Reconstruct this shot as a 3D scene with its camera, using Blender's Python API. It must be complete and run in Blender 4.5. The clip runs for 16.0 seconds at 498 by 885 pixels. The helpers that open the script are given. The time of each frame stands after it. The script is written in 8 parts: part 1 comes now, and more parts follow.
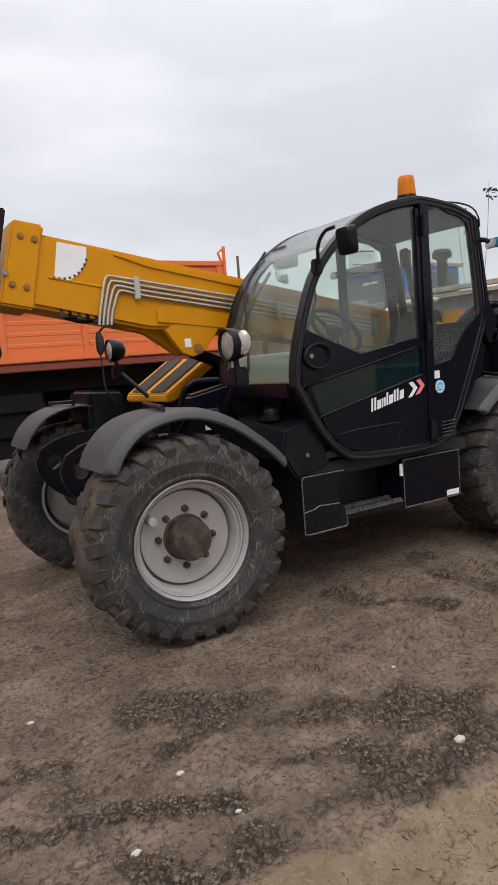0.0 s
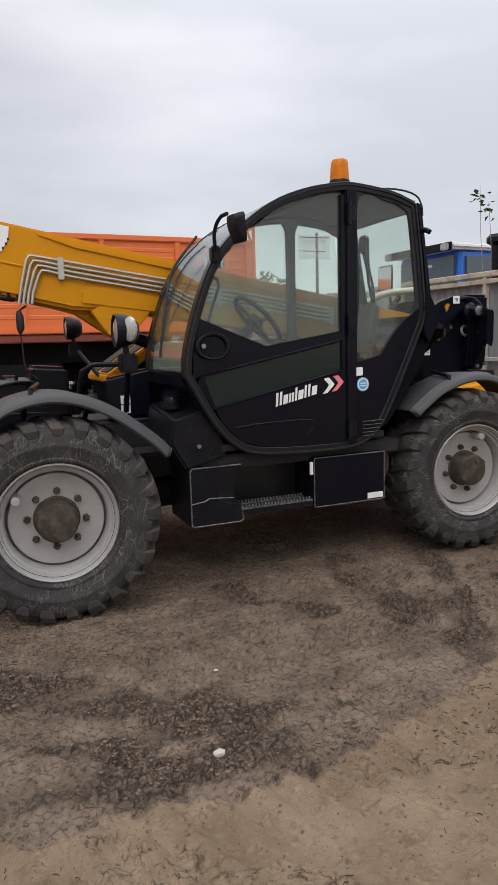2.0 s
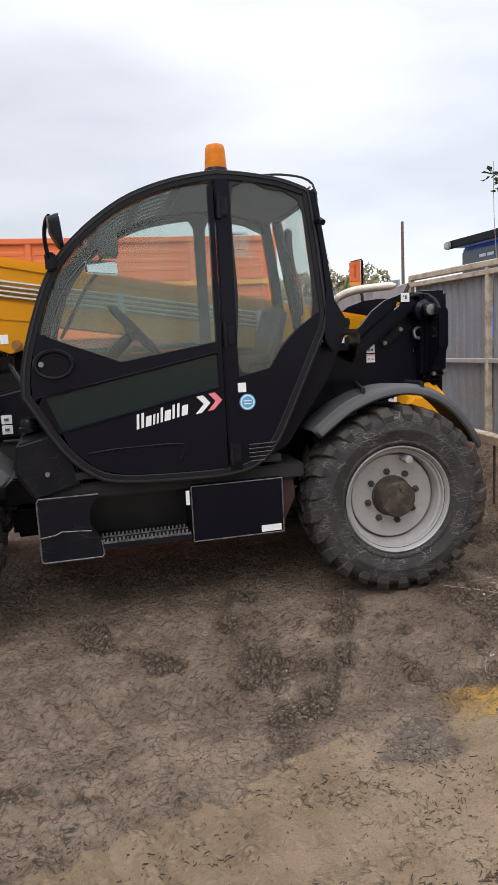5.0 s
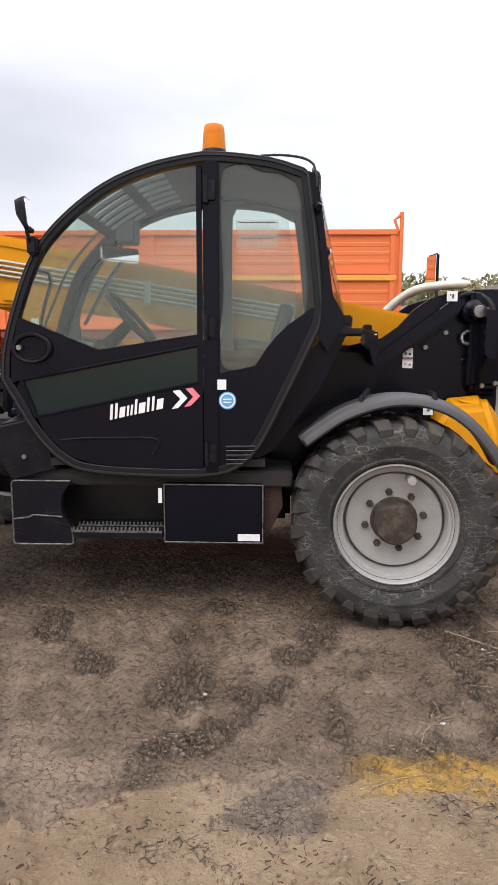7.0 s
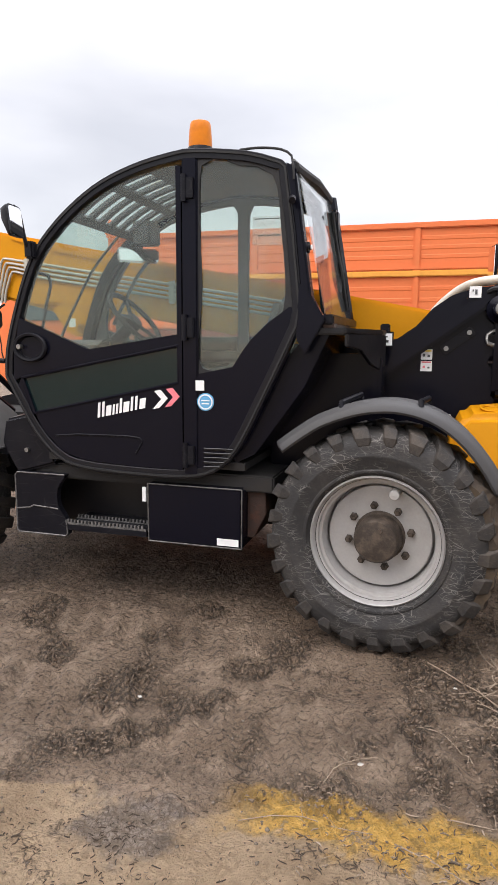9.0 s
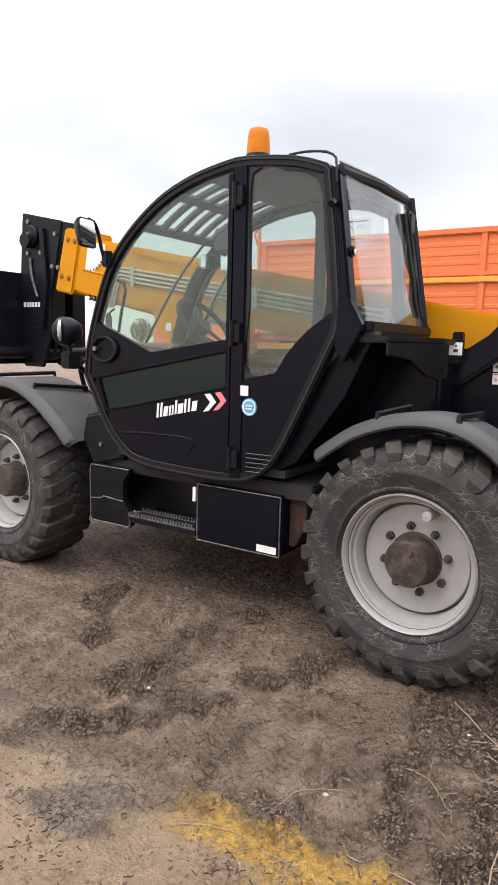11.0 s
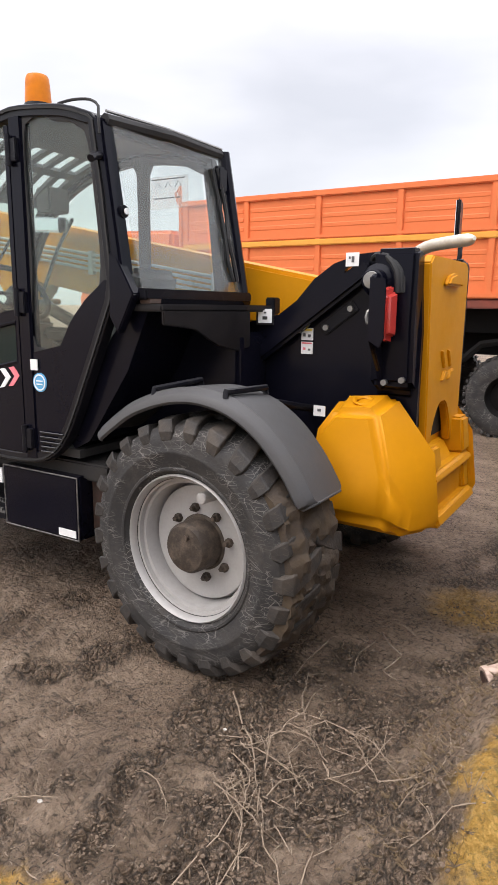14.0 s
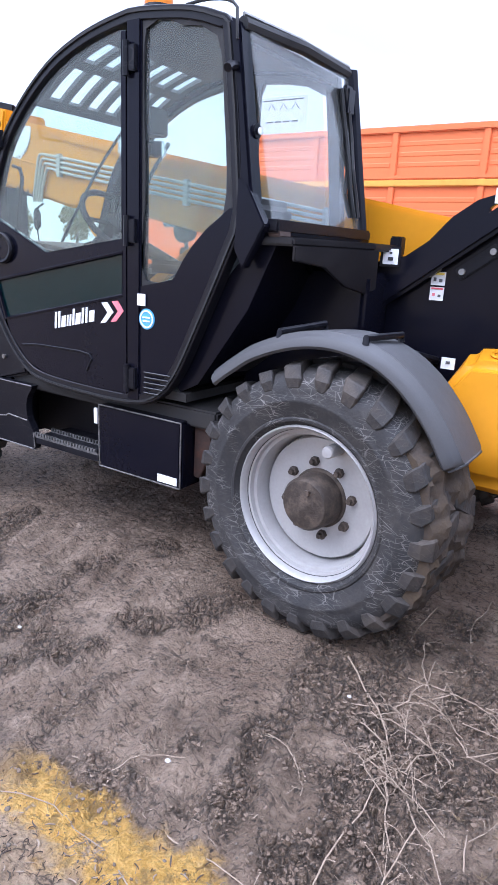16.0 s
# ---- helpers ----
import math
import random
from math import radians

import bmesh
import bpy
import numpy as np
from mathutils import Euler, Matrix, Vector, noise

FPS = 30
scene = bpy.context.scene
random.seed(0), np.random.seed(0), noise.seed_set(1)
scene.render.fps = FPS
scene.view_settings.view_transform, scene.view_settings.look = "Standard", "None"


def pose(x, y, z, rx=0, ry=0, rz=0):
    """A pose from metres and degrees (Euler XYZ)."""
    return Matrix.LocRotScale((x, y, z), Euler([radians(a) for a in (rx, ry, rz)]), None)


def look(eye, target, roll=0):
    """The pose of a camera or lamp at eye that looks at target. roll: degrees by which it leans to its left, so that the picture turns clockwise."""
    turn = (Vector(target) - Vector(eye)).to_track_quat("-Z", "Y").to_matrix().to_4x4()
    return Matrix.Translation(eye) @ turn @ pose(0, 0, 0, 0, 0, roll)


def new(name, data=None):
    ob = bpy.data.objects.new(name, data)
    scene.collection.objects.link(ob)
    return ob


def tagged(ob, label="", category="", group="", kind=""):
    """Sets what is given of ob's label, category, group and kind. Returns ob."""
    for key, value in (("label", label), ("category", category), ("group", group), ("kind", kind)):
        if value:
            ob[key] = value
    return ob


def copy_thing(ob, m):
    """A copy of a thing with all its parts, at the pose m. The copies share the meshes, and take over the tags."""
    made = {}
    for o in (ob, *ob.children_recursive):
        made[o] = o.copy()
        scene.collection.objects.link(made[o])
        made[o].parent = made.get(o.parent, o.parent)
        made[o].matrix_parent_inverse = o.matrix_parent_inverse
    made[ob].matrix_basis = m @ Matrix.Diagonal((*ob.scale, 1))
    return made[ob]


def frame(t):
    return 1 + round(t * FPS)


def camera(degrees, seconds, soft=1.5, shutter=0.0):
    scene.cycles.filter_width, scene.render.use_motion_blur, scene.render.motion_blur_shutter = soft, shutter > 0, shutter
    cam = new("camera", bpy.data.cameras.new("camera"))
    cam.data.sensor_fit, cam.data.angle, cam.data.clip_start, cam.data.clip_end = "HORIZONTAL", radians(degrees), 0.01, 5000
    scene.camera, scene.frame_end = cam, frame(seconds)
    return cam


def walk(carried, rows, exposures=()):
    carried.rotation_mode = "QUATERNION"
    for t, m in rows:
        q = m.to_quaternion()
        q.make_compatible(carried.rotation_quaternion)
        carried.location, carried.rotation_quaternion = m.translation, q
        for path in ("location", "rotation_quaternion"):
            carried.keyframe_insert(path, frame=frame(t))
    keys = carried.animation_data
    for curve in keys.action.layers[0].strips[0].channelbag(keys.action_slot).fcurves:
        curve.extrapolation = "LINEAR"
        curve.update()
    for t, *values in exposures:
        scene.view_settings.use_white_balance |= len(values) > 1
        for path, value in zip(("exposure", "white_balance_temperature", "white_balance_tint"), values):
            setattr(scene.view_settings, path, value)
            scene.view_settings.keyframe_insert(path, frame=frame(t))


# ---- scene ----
cam = camera(41.6, 16.0)
PATH = [
    (0, (-1.487, -3.167, 1.488), (-0.461, -1.468, 1.246), -4.6),
    (0.5, (-1.236, -3.364, 1.508), (-0.288, -1.622, 1.248), -4.5),
    (1, (-0.95, -3.431, 1.483), (-0.105, -1.63, 1.282), -4.0),
    (1.5, (-0.644, -3.511, 1.484), (0.32, -1.78, 1.207), -3.8),
    (2, (-0.404, -3.652, 1.5), (0.372, -1.833, 1.203), -1.6),
    (2.5, (-0.203, -3.717, 1.501), (0.494, -1.863, 1.228), -4.5),
    (3, (0.067, -3.69, 1.493), (0.746, -1.827, 1.233), -2.2),
    (3.5, (0.313, -3.742, 1.503), (1.011, -1.894, 1.193), -3.9),
    (4, (0.566, -3.837, 1.525), (1.093, -1.934, 1.206), -2.8),
    (4.5, (0.818, -3.744, 1.508), (1.28, -1.819, 1.222), -2.5),
    (5, (1.102, -3.623, 1.55), (1.556, -1.698, 1.25), -3.0),
    (5.2, (1.208, -3.607, 1.551), (1.6, -1.666, 1.274), -3.4),
    (7.3, (2.38, -3.448, 1.51), (2.252, -1.476, 1.199), -0.8),
    (7.5, (2.498, -3.435, 1.511), (2.389, -1.474, 1.136), -2.9),
    (8, (2.709, -3.364, 1.499), (2.685, -1.399, 1.128), -2.5),
    (8.5, (2.928, -3.226, 1.528), (2.757, -1.268, 1.155), -0.7),
    (9, (3.124, -3.212, 1.531), (2.565, -1.316, 1.227), 0.4),
    (9.2, (3.222, -3.219, 1.542), (2.525, -1.375, 1.202), 1.6),
    (11.3, (3.876, -2.817, 1.554), (2.796, -1.161, 1.252), 1.2),
    (11.5, (3.953, -2.766, 1.557), (2.865, -1.118, 1.243), 1.0),
    (12, (4.08, -2.616, 1.56), (3.037, -0.944, 1.22), -0.5),
    (12.5, (4.171, -2.436, 1.575), (3.099, -0.776, 1.272), 1.3),
    (13, (4.269, -2.335, 1.582), (3.169, -0.699, 1.248), -0.4),
    (13.5, (4.393, -2.247, 1.594), (3.296, -0.614, 1.228), -0.1),
    (14, (4.457, -2.214, 1.595), (3.443, -0.539, 1.188), 0.7),
    (14.5, (4.462, -2.21, 1.59), (3.444, -0.535, 1.192), -0.1),
    (15, (4.36, -2.216, 1.574), (3.259, -0.611, 1.113), 0.3),
    (15.5, (4.169, -2.242, 1.549), (3.107, -0.625, 1.041), 1.8),
    (16, (4.01, -2.268, 1.542), (2.954, -0.664, 0.981), 3.0),
]
walk(cam, [(t, look(eye, target, roll)) for t, eye, target, roll in PATH],
     [(0, 0.05, 6560, 12), (3.5, -0.03, 6400, 11), (4.5, 0.02, 6400, 11), (5, 0.29, 6350, 11), (8, 0.66, 6560, 13), (12, 0.80, 6560, 12), (14.5, 0.76, 6600, 13), (15, 0.82, 6400, 12),
      (15.5, 1.13, 5750, 14), (16, 1.28, 5280, 18)])

# ---- world and light: a bright overcast sky ----
world = bpy.data.worlds.new("overcast_sky")
scene.world = world
world.use_nodes = True
wn, wl = world.node_tree.nodes, world.node_tree.links
wn.clear()
w_out = wn.new("ShaderNodeOutputWorld")
w_add = wn.new("ShaderNodeAddShader")
sky = wn.new("ShaderNodeTexSky")
sky.sky_type, sky.sun_disc = "NISHITA", False
sky.sun_elevation, sky.sun_rotation = radians(48), radians(200)
w_sky = wn.new("ShaderNodeBackground")
w_sky.inputs["Strength"].default_value = 0.02
w_cloud = wn.new("ShaderNodeBackground")
w_cloud.inputs["Strength"].default_value = 1.0
w_co = wn.new("ShaderNodeTexCoord")
w_map = wn.new("ShaderNodeMapping")
w_map.inputs["Scale"].default_value = (1.0, 1.0, 3.2)
w_noise = wn.new("ShaderNodeTexNoise")
w_noise.inputs["Scale"].default_value, w_noise.inputs["Detail"].default_value = 2.1, 5.0
w_noise.inputs["Roughness"].default_value = 0.45
w_ramp = wn.new("ShaderNodeValToRGB")
w_ramp.color_ramp.elements[0].position, w_ramp.color_ramp.elements[0].color = 0.36, (0.62, 0.63, 0.66, 1)
w_ramp.color_ramp.elements[1].position, w_ramp.color_ramp.elements[1].color = 0.62, (0.83, 0.83, 0.85, 1)
wl.new(w_co.outputs["Generated"], w_map.inputs["Vector"])
wl.new(w_map.outputs["Vector"], w_noise.inputs["Vector"])
wl.new(w_noise.outputs["Fac"], w_ramp.inputs["Fac"])
wl.new(w_ramp.outputs["Color"], w_cloud.inputs["Color"])
w_xyz = wn.new("ShaderNodeSeparateXYZ")
w_sq = wn.new("ShaderNodeMath")
w_sq.operation, w_sq.inputs[1].default_value = "POWER", 2.6
w_up = wn.new("ShaderNodeMapRange")
w_up.inputs["From Min"].default_value, w_up.inputs["From Max"].default_value = 0.0, 1.0
w_up.inputs["To Min"].default_value, w_up.inputs["To Max"].default_value = 0.87, 3.8
wl.new(w_co.outputs["Generated"], w_xyz.inputs[0])
wl.new(w_xyz.outputs["Z"], w_sq.inputs[0])
wl.new(w_sq.outputs[0], w_up.inputs["Value"])
# the overcast is thinner and brighter on one side
w_half = wn.new("ShaderNodeMath")
w_half.operation, w_half.inputs[1].default_value, w_half.inputs[2].default_value = "MULTIPLY_ADD", 0.5, 0.5
wl.new(w_xyz.outputs["X"], w_half.inputs[0])
w_side = wn.new("ShaderNodeValToRGB")
while len(w_side.color_ramp.elements) < 6:
    w_side.color_ramp.elements.new(0.5)
for e_, (at_, k_) in zip(w_side.color_ramp.elements, ((0.0, 0.96), (0.12, 0.87), (0.27, 0.69), (0.38, 0.74), (0.54, 0.83), (0.70, 1.03))):
    e_.position, e_.color = at_, (k_, k_, k_, 1)
wl.new(w_half.outputs[0], w_side.inputs["Fac"])
w_mul = wn.new("ShaderNodeMath")
w_mul.operation = "MULTIPLY"
wl.new(w_up.outputs[0], w_mul.inputs[0])
wl.new(w_side.outputs[0], w_mul.inputs[1])
wl.new(w_mul.outputs[0], w_cloud.inputs["Strength"])
wl.new(sky.outputs["Color"], w_sky.inputs["Color"])
wl.new(w_sky.outputs[0], w_add.inputs[0])
wl.new(w_cloud.outputs[0], w_add.inputs[1])
wl.new(w_add.outputs[0], w_out.inputs["Surface"])

sun_data = bpy.data.lights.new("sun", "SUN")
sun_data.energy, sun_data.angle, sun_data.color = 1.0, radians(35), (1.0, 0.94, 0.87)
sun = new("sun", sun_data)
sun.matrix_world = look((-4, -8, 12), (1.5, 1, 0))


# ---- materials ----
def material(name, color, rough=0.5, metal=0.0, dirt=None, dirt_amount=0.3, dirt_scale=6.0, grain=60.0, bump=0.05, spec=0.5, vary=0.12, coat=0.0):
    """Painted or plain surface: base colour with two scales of variation, dirt patches and fine relief."""
    m = bpy.data.materials.new(name)
    m.use_nodes = True
    n, l = m.node_tree.nodes, m.node_tree.links
    b = n["Principled BSDF"]
    co = n.new("ShaderNodeTexCoord")
    big = n.new("ShaderNodeTexNoise")
    big.inputs["Scale"].default_value, big.inputs["Detail"].default_value = dirt_scale, 8.0
    big.inputs["Roughness"].default_value = 0.65
    fine = n.new("ShaderNodeTexNoise")
    fine.inputs["Scale"].default_value, fine.inputs["Detail"].default_value = grain, 4.0
    l.new(co.outputs["Object"], big.inputs["Vector"])
    l.new(co.outputs["Object"], fine.inputs["Vector"])
    ramp = n.new("ShaderNodeValToRGB")
    ramp.color_ramp.elements[0].position, ramp.color_ramp.elements[1].position = 0.45, 0.75
    l.new(big.outputs["Fac"], ramp.inputs["Fac"])
    fac = n.new("ShaderNodeMath")
    fac.operation = "MULTIPLY"
    fac.inputs[1].default_value = dirt_amount
    l.new(ramp.outputs["Color"], fac.inputs[0])
    mix = n.new("ShaderNodeMix")
    mix.data_type = "RGBA"
    d = dirt or tuple(c * 0.6 for c in color)
    mix.inputs[6].default_value, mix.inputs[7].default_value = (*color, 1), (*d, 1)
    l.new(fac.outputs[0], mix.inputs[0])
    hsv = n.new("ShaderNodeHueSaturation")
    l.new(mix.outputs[2], hsv.inputs["Color"])
    rng = n.new("ShaderNodeMapRange")
    rng.inputs["To Min"].default_value, rng.inputs["To Max"].default_value = 1 - vary, 1 + vary
    l.new(fine.outputs["Fac"], rng.inputs["Value"])
    l.new(rng.outputs[0], hsv.inputs["Value"])
    l.new(hsv.outputs[0], b.inputs["Base Color"])
    rr = n.new("ShaderNodeMapRange")
    rr.inputs["To Min"].default_value, rr.inputs["To Max"].default_value = rough, min(1.0, rough + 0.35 * dirt_amount + 0.08)
    l.new(ramp.outputs["Color"], rr.inputs["Value"])
    l.new(rr.outputs[0], b.inputs["Roughness"])
    b.inputs["Metallic"].default_value = metal
    b.inputs["Specular IOR Level"].default_value = spec
    b.inputs["Coat Weight"].default_value = coat
    bn = n.new("ShaderNodeBump")
    bn.inputs["Strength"].default_value, bn.inputs["Distance"].default_value = bump, 0.01
    l.new(fine.outputs["Fac"], bn.inputs["Height"])
    l.new(bn.outputs[0], b.inputs["Normal"])
    return m


def glass_material(name, tint, film=None, amount=0.4):
    m = bpy.data.materials.new(name)
    m.use_nodes = True
    n, l = m.node_tree.nodes, m.node_tree.links
    n.clear()
    out = n.new("ShaderNodeOutputMaterial")
    tr = n.new("ShaderNodeBsdfTransparent")
    tr.inputs["Color"].default_value = (*tint, 1)
    gl = n.new("ShaderNodeBsdfGlossy")
    gl.inputs["Roughness"].default_value = 0.0
    lw = n.new("ShaderNodeLayerWeight")
    pw = n.new("ShaderNodeMath")
    pw.operation, pw.inputs[1].default_value = "POWER", 5.0
    ma = n.new("ShaderNodeMath")
    ma.operation, ma.inputs[1].default_value, ma.inputs[2].default_value = "MULTIPLY_ADD", 0.9, 0.04
    l.new(lw.outputs["Facing"], pw.inputs[0])
    l.new(pw.outputs[0], ma.inputs[0])
    mx = n.new("ShaderNodeMixShader")
    l.new(ma.outputs[0], mx.inputs[0])
    if film:
        df = n.new("ShaderNodeBsdfDiffuse")
        df.inputs["Color"].default_value = (*film, 1)
        fm = n.new("ShaderNodeMixShader")
        fm.inputs[0].default_value = amount
        l.new(tr.outputs[0], fm.inputs[1])
        l.new(df.outputs[0], fm.inputs[2])
        l.new(fm.outputs[0], mx.inputs[1])
    else:
        l.new(tr.outputs[0], mx.inputs[1])
    l.new(gl.outputs[0], mx.inputs[2])
    l.new(mx.outputs[0], out.inputs["Surface"])
    return m


BLACK = material("black_machine_paint", (0.0047, 0.0048, 0.0095), 0.16, dirt=(0.011, 0.0098, 0.0098), dirt_amount=0.14, dirt_scale=3.0, grain=40, bump=0.02, spec=0.14)
BLACK_SAT = material("black_scuffed_steel", (0.0059, 0.0060, 0.0093), 0.32, dirt=(0.030, 0.028, 0.028), dirt_amount=0.2, dirt_scale=7.0, grain=90, bump=0.06, spec=0.16)
PLASTIC = material("grey_black_fender_plastic", (0.047, 0.0465, 0.049), 0.55, dirt=(0.075, 0.07, 0.065), dirt_amount=0.5, dirt_scale=3.0, grain=160, bump=0.04)
RUBBER_TRIM = material("black_rubber_seal", (0.012, 0.012, 0.013), 0.7, grain=120)
YELLOW = material("golden_yellow_machine_paint", (0.585, 0.245, 0.004), 0.40, dirt=(0.52, 0.215, 0.010), dirt_amount=0.3, spec=0.16, dirt_scale=2.5, grain=30, bump=0.015, vary=0.05)
ORANGE = material("orange_truck_paint", (0.72, 0.165, 0.042), 0.6, dirt=(0.62, 0.19, 0.07), dirt_amount=0.45, dirt_scale=1.6, grain=20, bump=0.03, vary=0.06)
STRIPE = material("faded_amber_stripe_paint", (0.78, 0.34, 0.045), 0.6, grain=30)
RUST_ORANGE = material("dark_red_truck_rail", (0.22, 0.045, 0.025), 0.6, dirt=(0.10, 0.05, 0.035), dirt_amount=0.5)
RUBBER = material("dusty_tyre_rubber", (0.020, 0.019, 0.019), 0.72, dirt=(0.080, 0.070, 0.061), dirt_amount=0.7, dirt_scale=7.0, grain=70, bump=0.25, vary=0.3)
SILVER = material("silver_painted_steel_rim", (0.40, 0.39, 0.38), 0.42, metal=0.25, dirt=(0.26, 0.235, 0.21), dirt_amount=0.4, dirt_scale=6.0, grain=80, bump=0.03, vary=0.08)
HUB = material("rusty_greasy_hub", (0.045, 0.034, 0.026), 0.6, metal=0.3, dirt=(0.17, 0.130, 0.098), dirt_amount=0.7, dirt_scale=18, grain=90, bump=0.3, vary=0.3)
STEEL = material("bare_steel", (0.26, 0.255, 0.245), 0.42, metal=0.9, grain=120, dirt_amount=0.3)
PIPE = material("zinc_hydraulic_pipe", (0.47, 0.45, 0.39), 0.4, metal=0.5, grain=60)
EXHAUST = material("pale_aluminised_exhaust", (0.58, 0.55, 0.48), 0.5, metal=0.4, dirt=(0.35, 0.30, 0.24), dirt_amount=0.5, dirt_scale=12)
DARK = material("dark_chassis_grime", (0.012, 0.011, 0.011), 0.75, dirt=(0.05, 0.042, 0.035), dirt_amount=0.5, grain=60, bump=0.15)
SEAT = material("grey_black_seat_fabric", (0.05, 0.05, 0.053), 0.9, dirt=(0.17, 0.165, 0.16), dirt_amount=0.7, dirt_scale=9, grain=220, bump=0.2)
LINER = material("grey_cab_liner", (0.095, 0.095, 0.10), 0.8, grain=120)
WHITE = material("white_sticker_paper", (0.78, 0.78, 0.78), 0.5, grain=90, vary=0.05)
INK = material("printed_black_ink", (0.02, 0.02, 0.02), 0.5)
RED_INK = material("printed_red_ink", (0.62, 0.10, 0.13), 0.45)
PINK_INK = material("printed_pink_red_ink", (0.80, 0.20, 0.24), 0.45)
YELLOW_INK = material("printed_yellow_ink", (0.80, 0.62, 0.10), 0.5)
BLUE_INK = material("printed_blue_ink", (0.10, 0.36, 0.62), 0.45)
AMBER = material("amber_lens_plastic", (0.60, 0.175, 0.004), 0.3, dirt=(0.42, 0.10, 0.004), dirt_amount=0.7, dirt_scale=16, grain=50, vary=0.10, spec=0.2)
RED_LENS = material("red_lens_plastic", (0.55, 0.05, 0.04), 0.15, grain=50, vary=0.04, coat=0.5)
LAMP_GLASS = material("clear_lamp_glass", (0.42, 0.42, 0.40), 0.2, metal=0.5, grain=90)
MIRROR = material("mirror_glass", (0.85, 0.85, 0.87), 0.02, metal=1.0, dirt_amount=0.05, vary=0.0, bump=0.0)
# the pale film in both panes is painted haze for reflected sky glare
GLASS = glass_material("green_tinted_cab_glass", (0.880, 0.935, 0.900), (0.62, 0.63, 0.60), 0.032)
GLASS_HAZED = glass_material("glare_hazed_cab_glass", (0.95, 0.975, 0.965), (0.62, 0.62, 0.60), 0.055)
GLASS_DARK = glass_material("dark_green_lower_glass", (0.085, 0.180, 0.170), (0.005, 0.036, 0.040), 0.32)
EDGE = material("worn_bare_edge", (0.150, 0.145, 0.14), 0.5, metal=0.4, dirt=(0.012, 0.012, 0.012), dirt_amount=1.0, dirt_scale=26, vary=0.3)
MUD_RUBBER = material("muddy_tread_rubber", (0.020, 0.018, 0.017), 0.7, dirt=(0.085, 0.068, 0.054), dirt_amount=0.7, dirt_scale=11.0, grain=60, bump=0.35, vary=0.3)
GREASE_YELLOW = material("worn_grip_strip", (0.03, 0.025, 0.02), 0.85, grain=200, bump=0.4)
FENCE = material("weathered_grey_fence_sheet", (0.24, 0.252, 0.275), 0.55, metal=0.3, dirt=(0.22, 0.17, 0.14), dirt_amount=0.6, dirt_scale=1.6, grain=30, bump=0.05)
FENCE_OLD = material("old_grey_brown_boards", (0.34, 0.335, 0.345), 0.8, dirt=(0.12, 0.10, 0.09), dirt_amount=0.7, dirt_scale=2.0, grain=40, bump=0.2, vary=0.25)
BEAM = material("peeling_cream_beam_paint", (0.46, 0.40, 0.31), 0.7, dirt=(0.16, 0.09, 0.05), dirt_amount=0.9, dirt_scale=9.0, grain=60, bump=0.2)
RED_RUST = material("flaking_red_rust", (0.040, 0.022, 0.016), 0.8, dirt=(0.105, 0.043, 0.025), dirt_amount=0.7, dirt_scale=16.0, bump=0.3)
RUST = material("rust_brown_steel", (0.07, 0.045, 0.035), 0.75, dirt=(0.06, 0.04, 0.035), dirt_amount=0.6, dirt_scale=8.0, bump=0.2)
BLUE = material("blue_tractor_paint", (0.03, 0.16, 0.60), 0.4, dirt=(0.05, 0.10, 0.25), dirt_amount=0.3)
TEAL = material("dark_teal_cab_paint", (0.03, 0.21, 0.28), 0.4)
FAR_GLASS = material("far_dark_window_glass", (0.05, 0.07, 0.09), 0.08, spec=0.8, grain=10)
WALL = material("pale_far_building_wall", (0.34, 0.30, 0.27), 0.85, grain=10)
ROOF = material("far_brown_roof", (0.13, 0.10, 0.09), 0.8, grain=10)
DEAD_GRASS = material("dull_dead_grass", (0.23, 0.165, 0.10), 0.9, dirt=(0.11, 0.078, 0.05), dirt_amount=0.6, vary=0.3)
STEM = material("dry_pale_stalk", (0.28, 0.213, 0.155), 0.85, dirt=(0.20, 0.15, 0.10), dirt_amount=0.6)
LEAF = material("dull_green_leaf", (0.095, 0.13, 0.065), 0.7, dirt=(0.05, 0.05, 0.03), dirt_amount=0.6, vary=0.3)
FOLIAGE = material("far_autumn_foliage", (0.15, 0.145, 0.07), 0.9, dirt=(0.24, 0.19, 0.08), dirt_amount=0.8, dirt_scale=0.6, vary=0.3)
BARK = material("grey_bark", (0.12, 0.10, 0.085), 0.9)
STONE = material("grey_brown_gravel", (0.15, 0.117, 0.09), 0.95, dirt=(0.08, 0.061, 0.046), dirt_amount=0.9, dirt_scale=9, bump=0.3, vary=0.3)
# darker copy of DARK: the shade under truck and machine is put into it
UNDER_SHADE = material("shade_black_underframe", (0.006, 0.0055, 0.0055), 0.8, dirt=(0.016, 0.013, 0.011), dirt_amount=0.5, grain=60, bump=0.1, spec=0.2)
DARK_LITTER = material("rotting_leaf_litter", (0.060, 0.043, 0.030), 0.95, dirt=(0.13, 0.092, 0.062), dirt_amount=0.5, dirt_scale=9, vary=0.3)
# darker, mottled yellow for the boom bolts and cylinder pin
DARK_YELLOW = material("darker_mottled_yellow_paint", (0.30, 0.13, 0.02), 0.6, dirt=(0.08, 0.045, 0.02), dirt_amount=0.8, dirt_scale=30)
CLOD = material("damp_dark_soil_clod", (0.125, 0.088, 0.061), 0.9, dirt=(0.195, 0.138, 0.096), dirt_amount=0.8, dirt_scale=16, bump=0.4, vary=0.3)
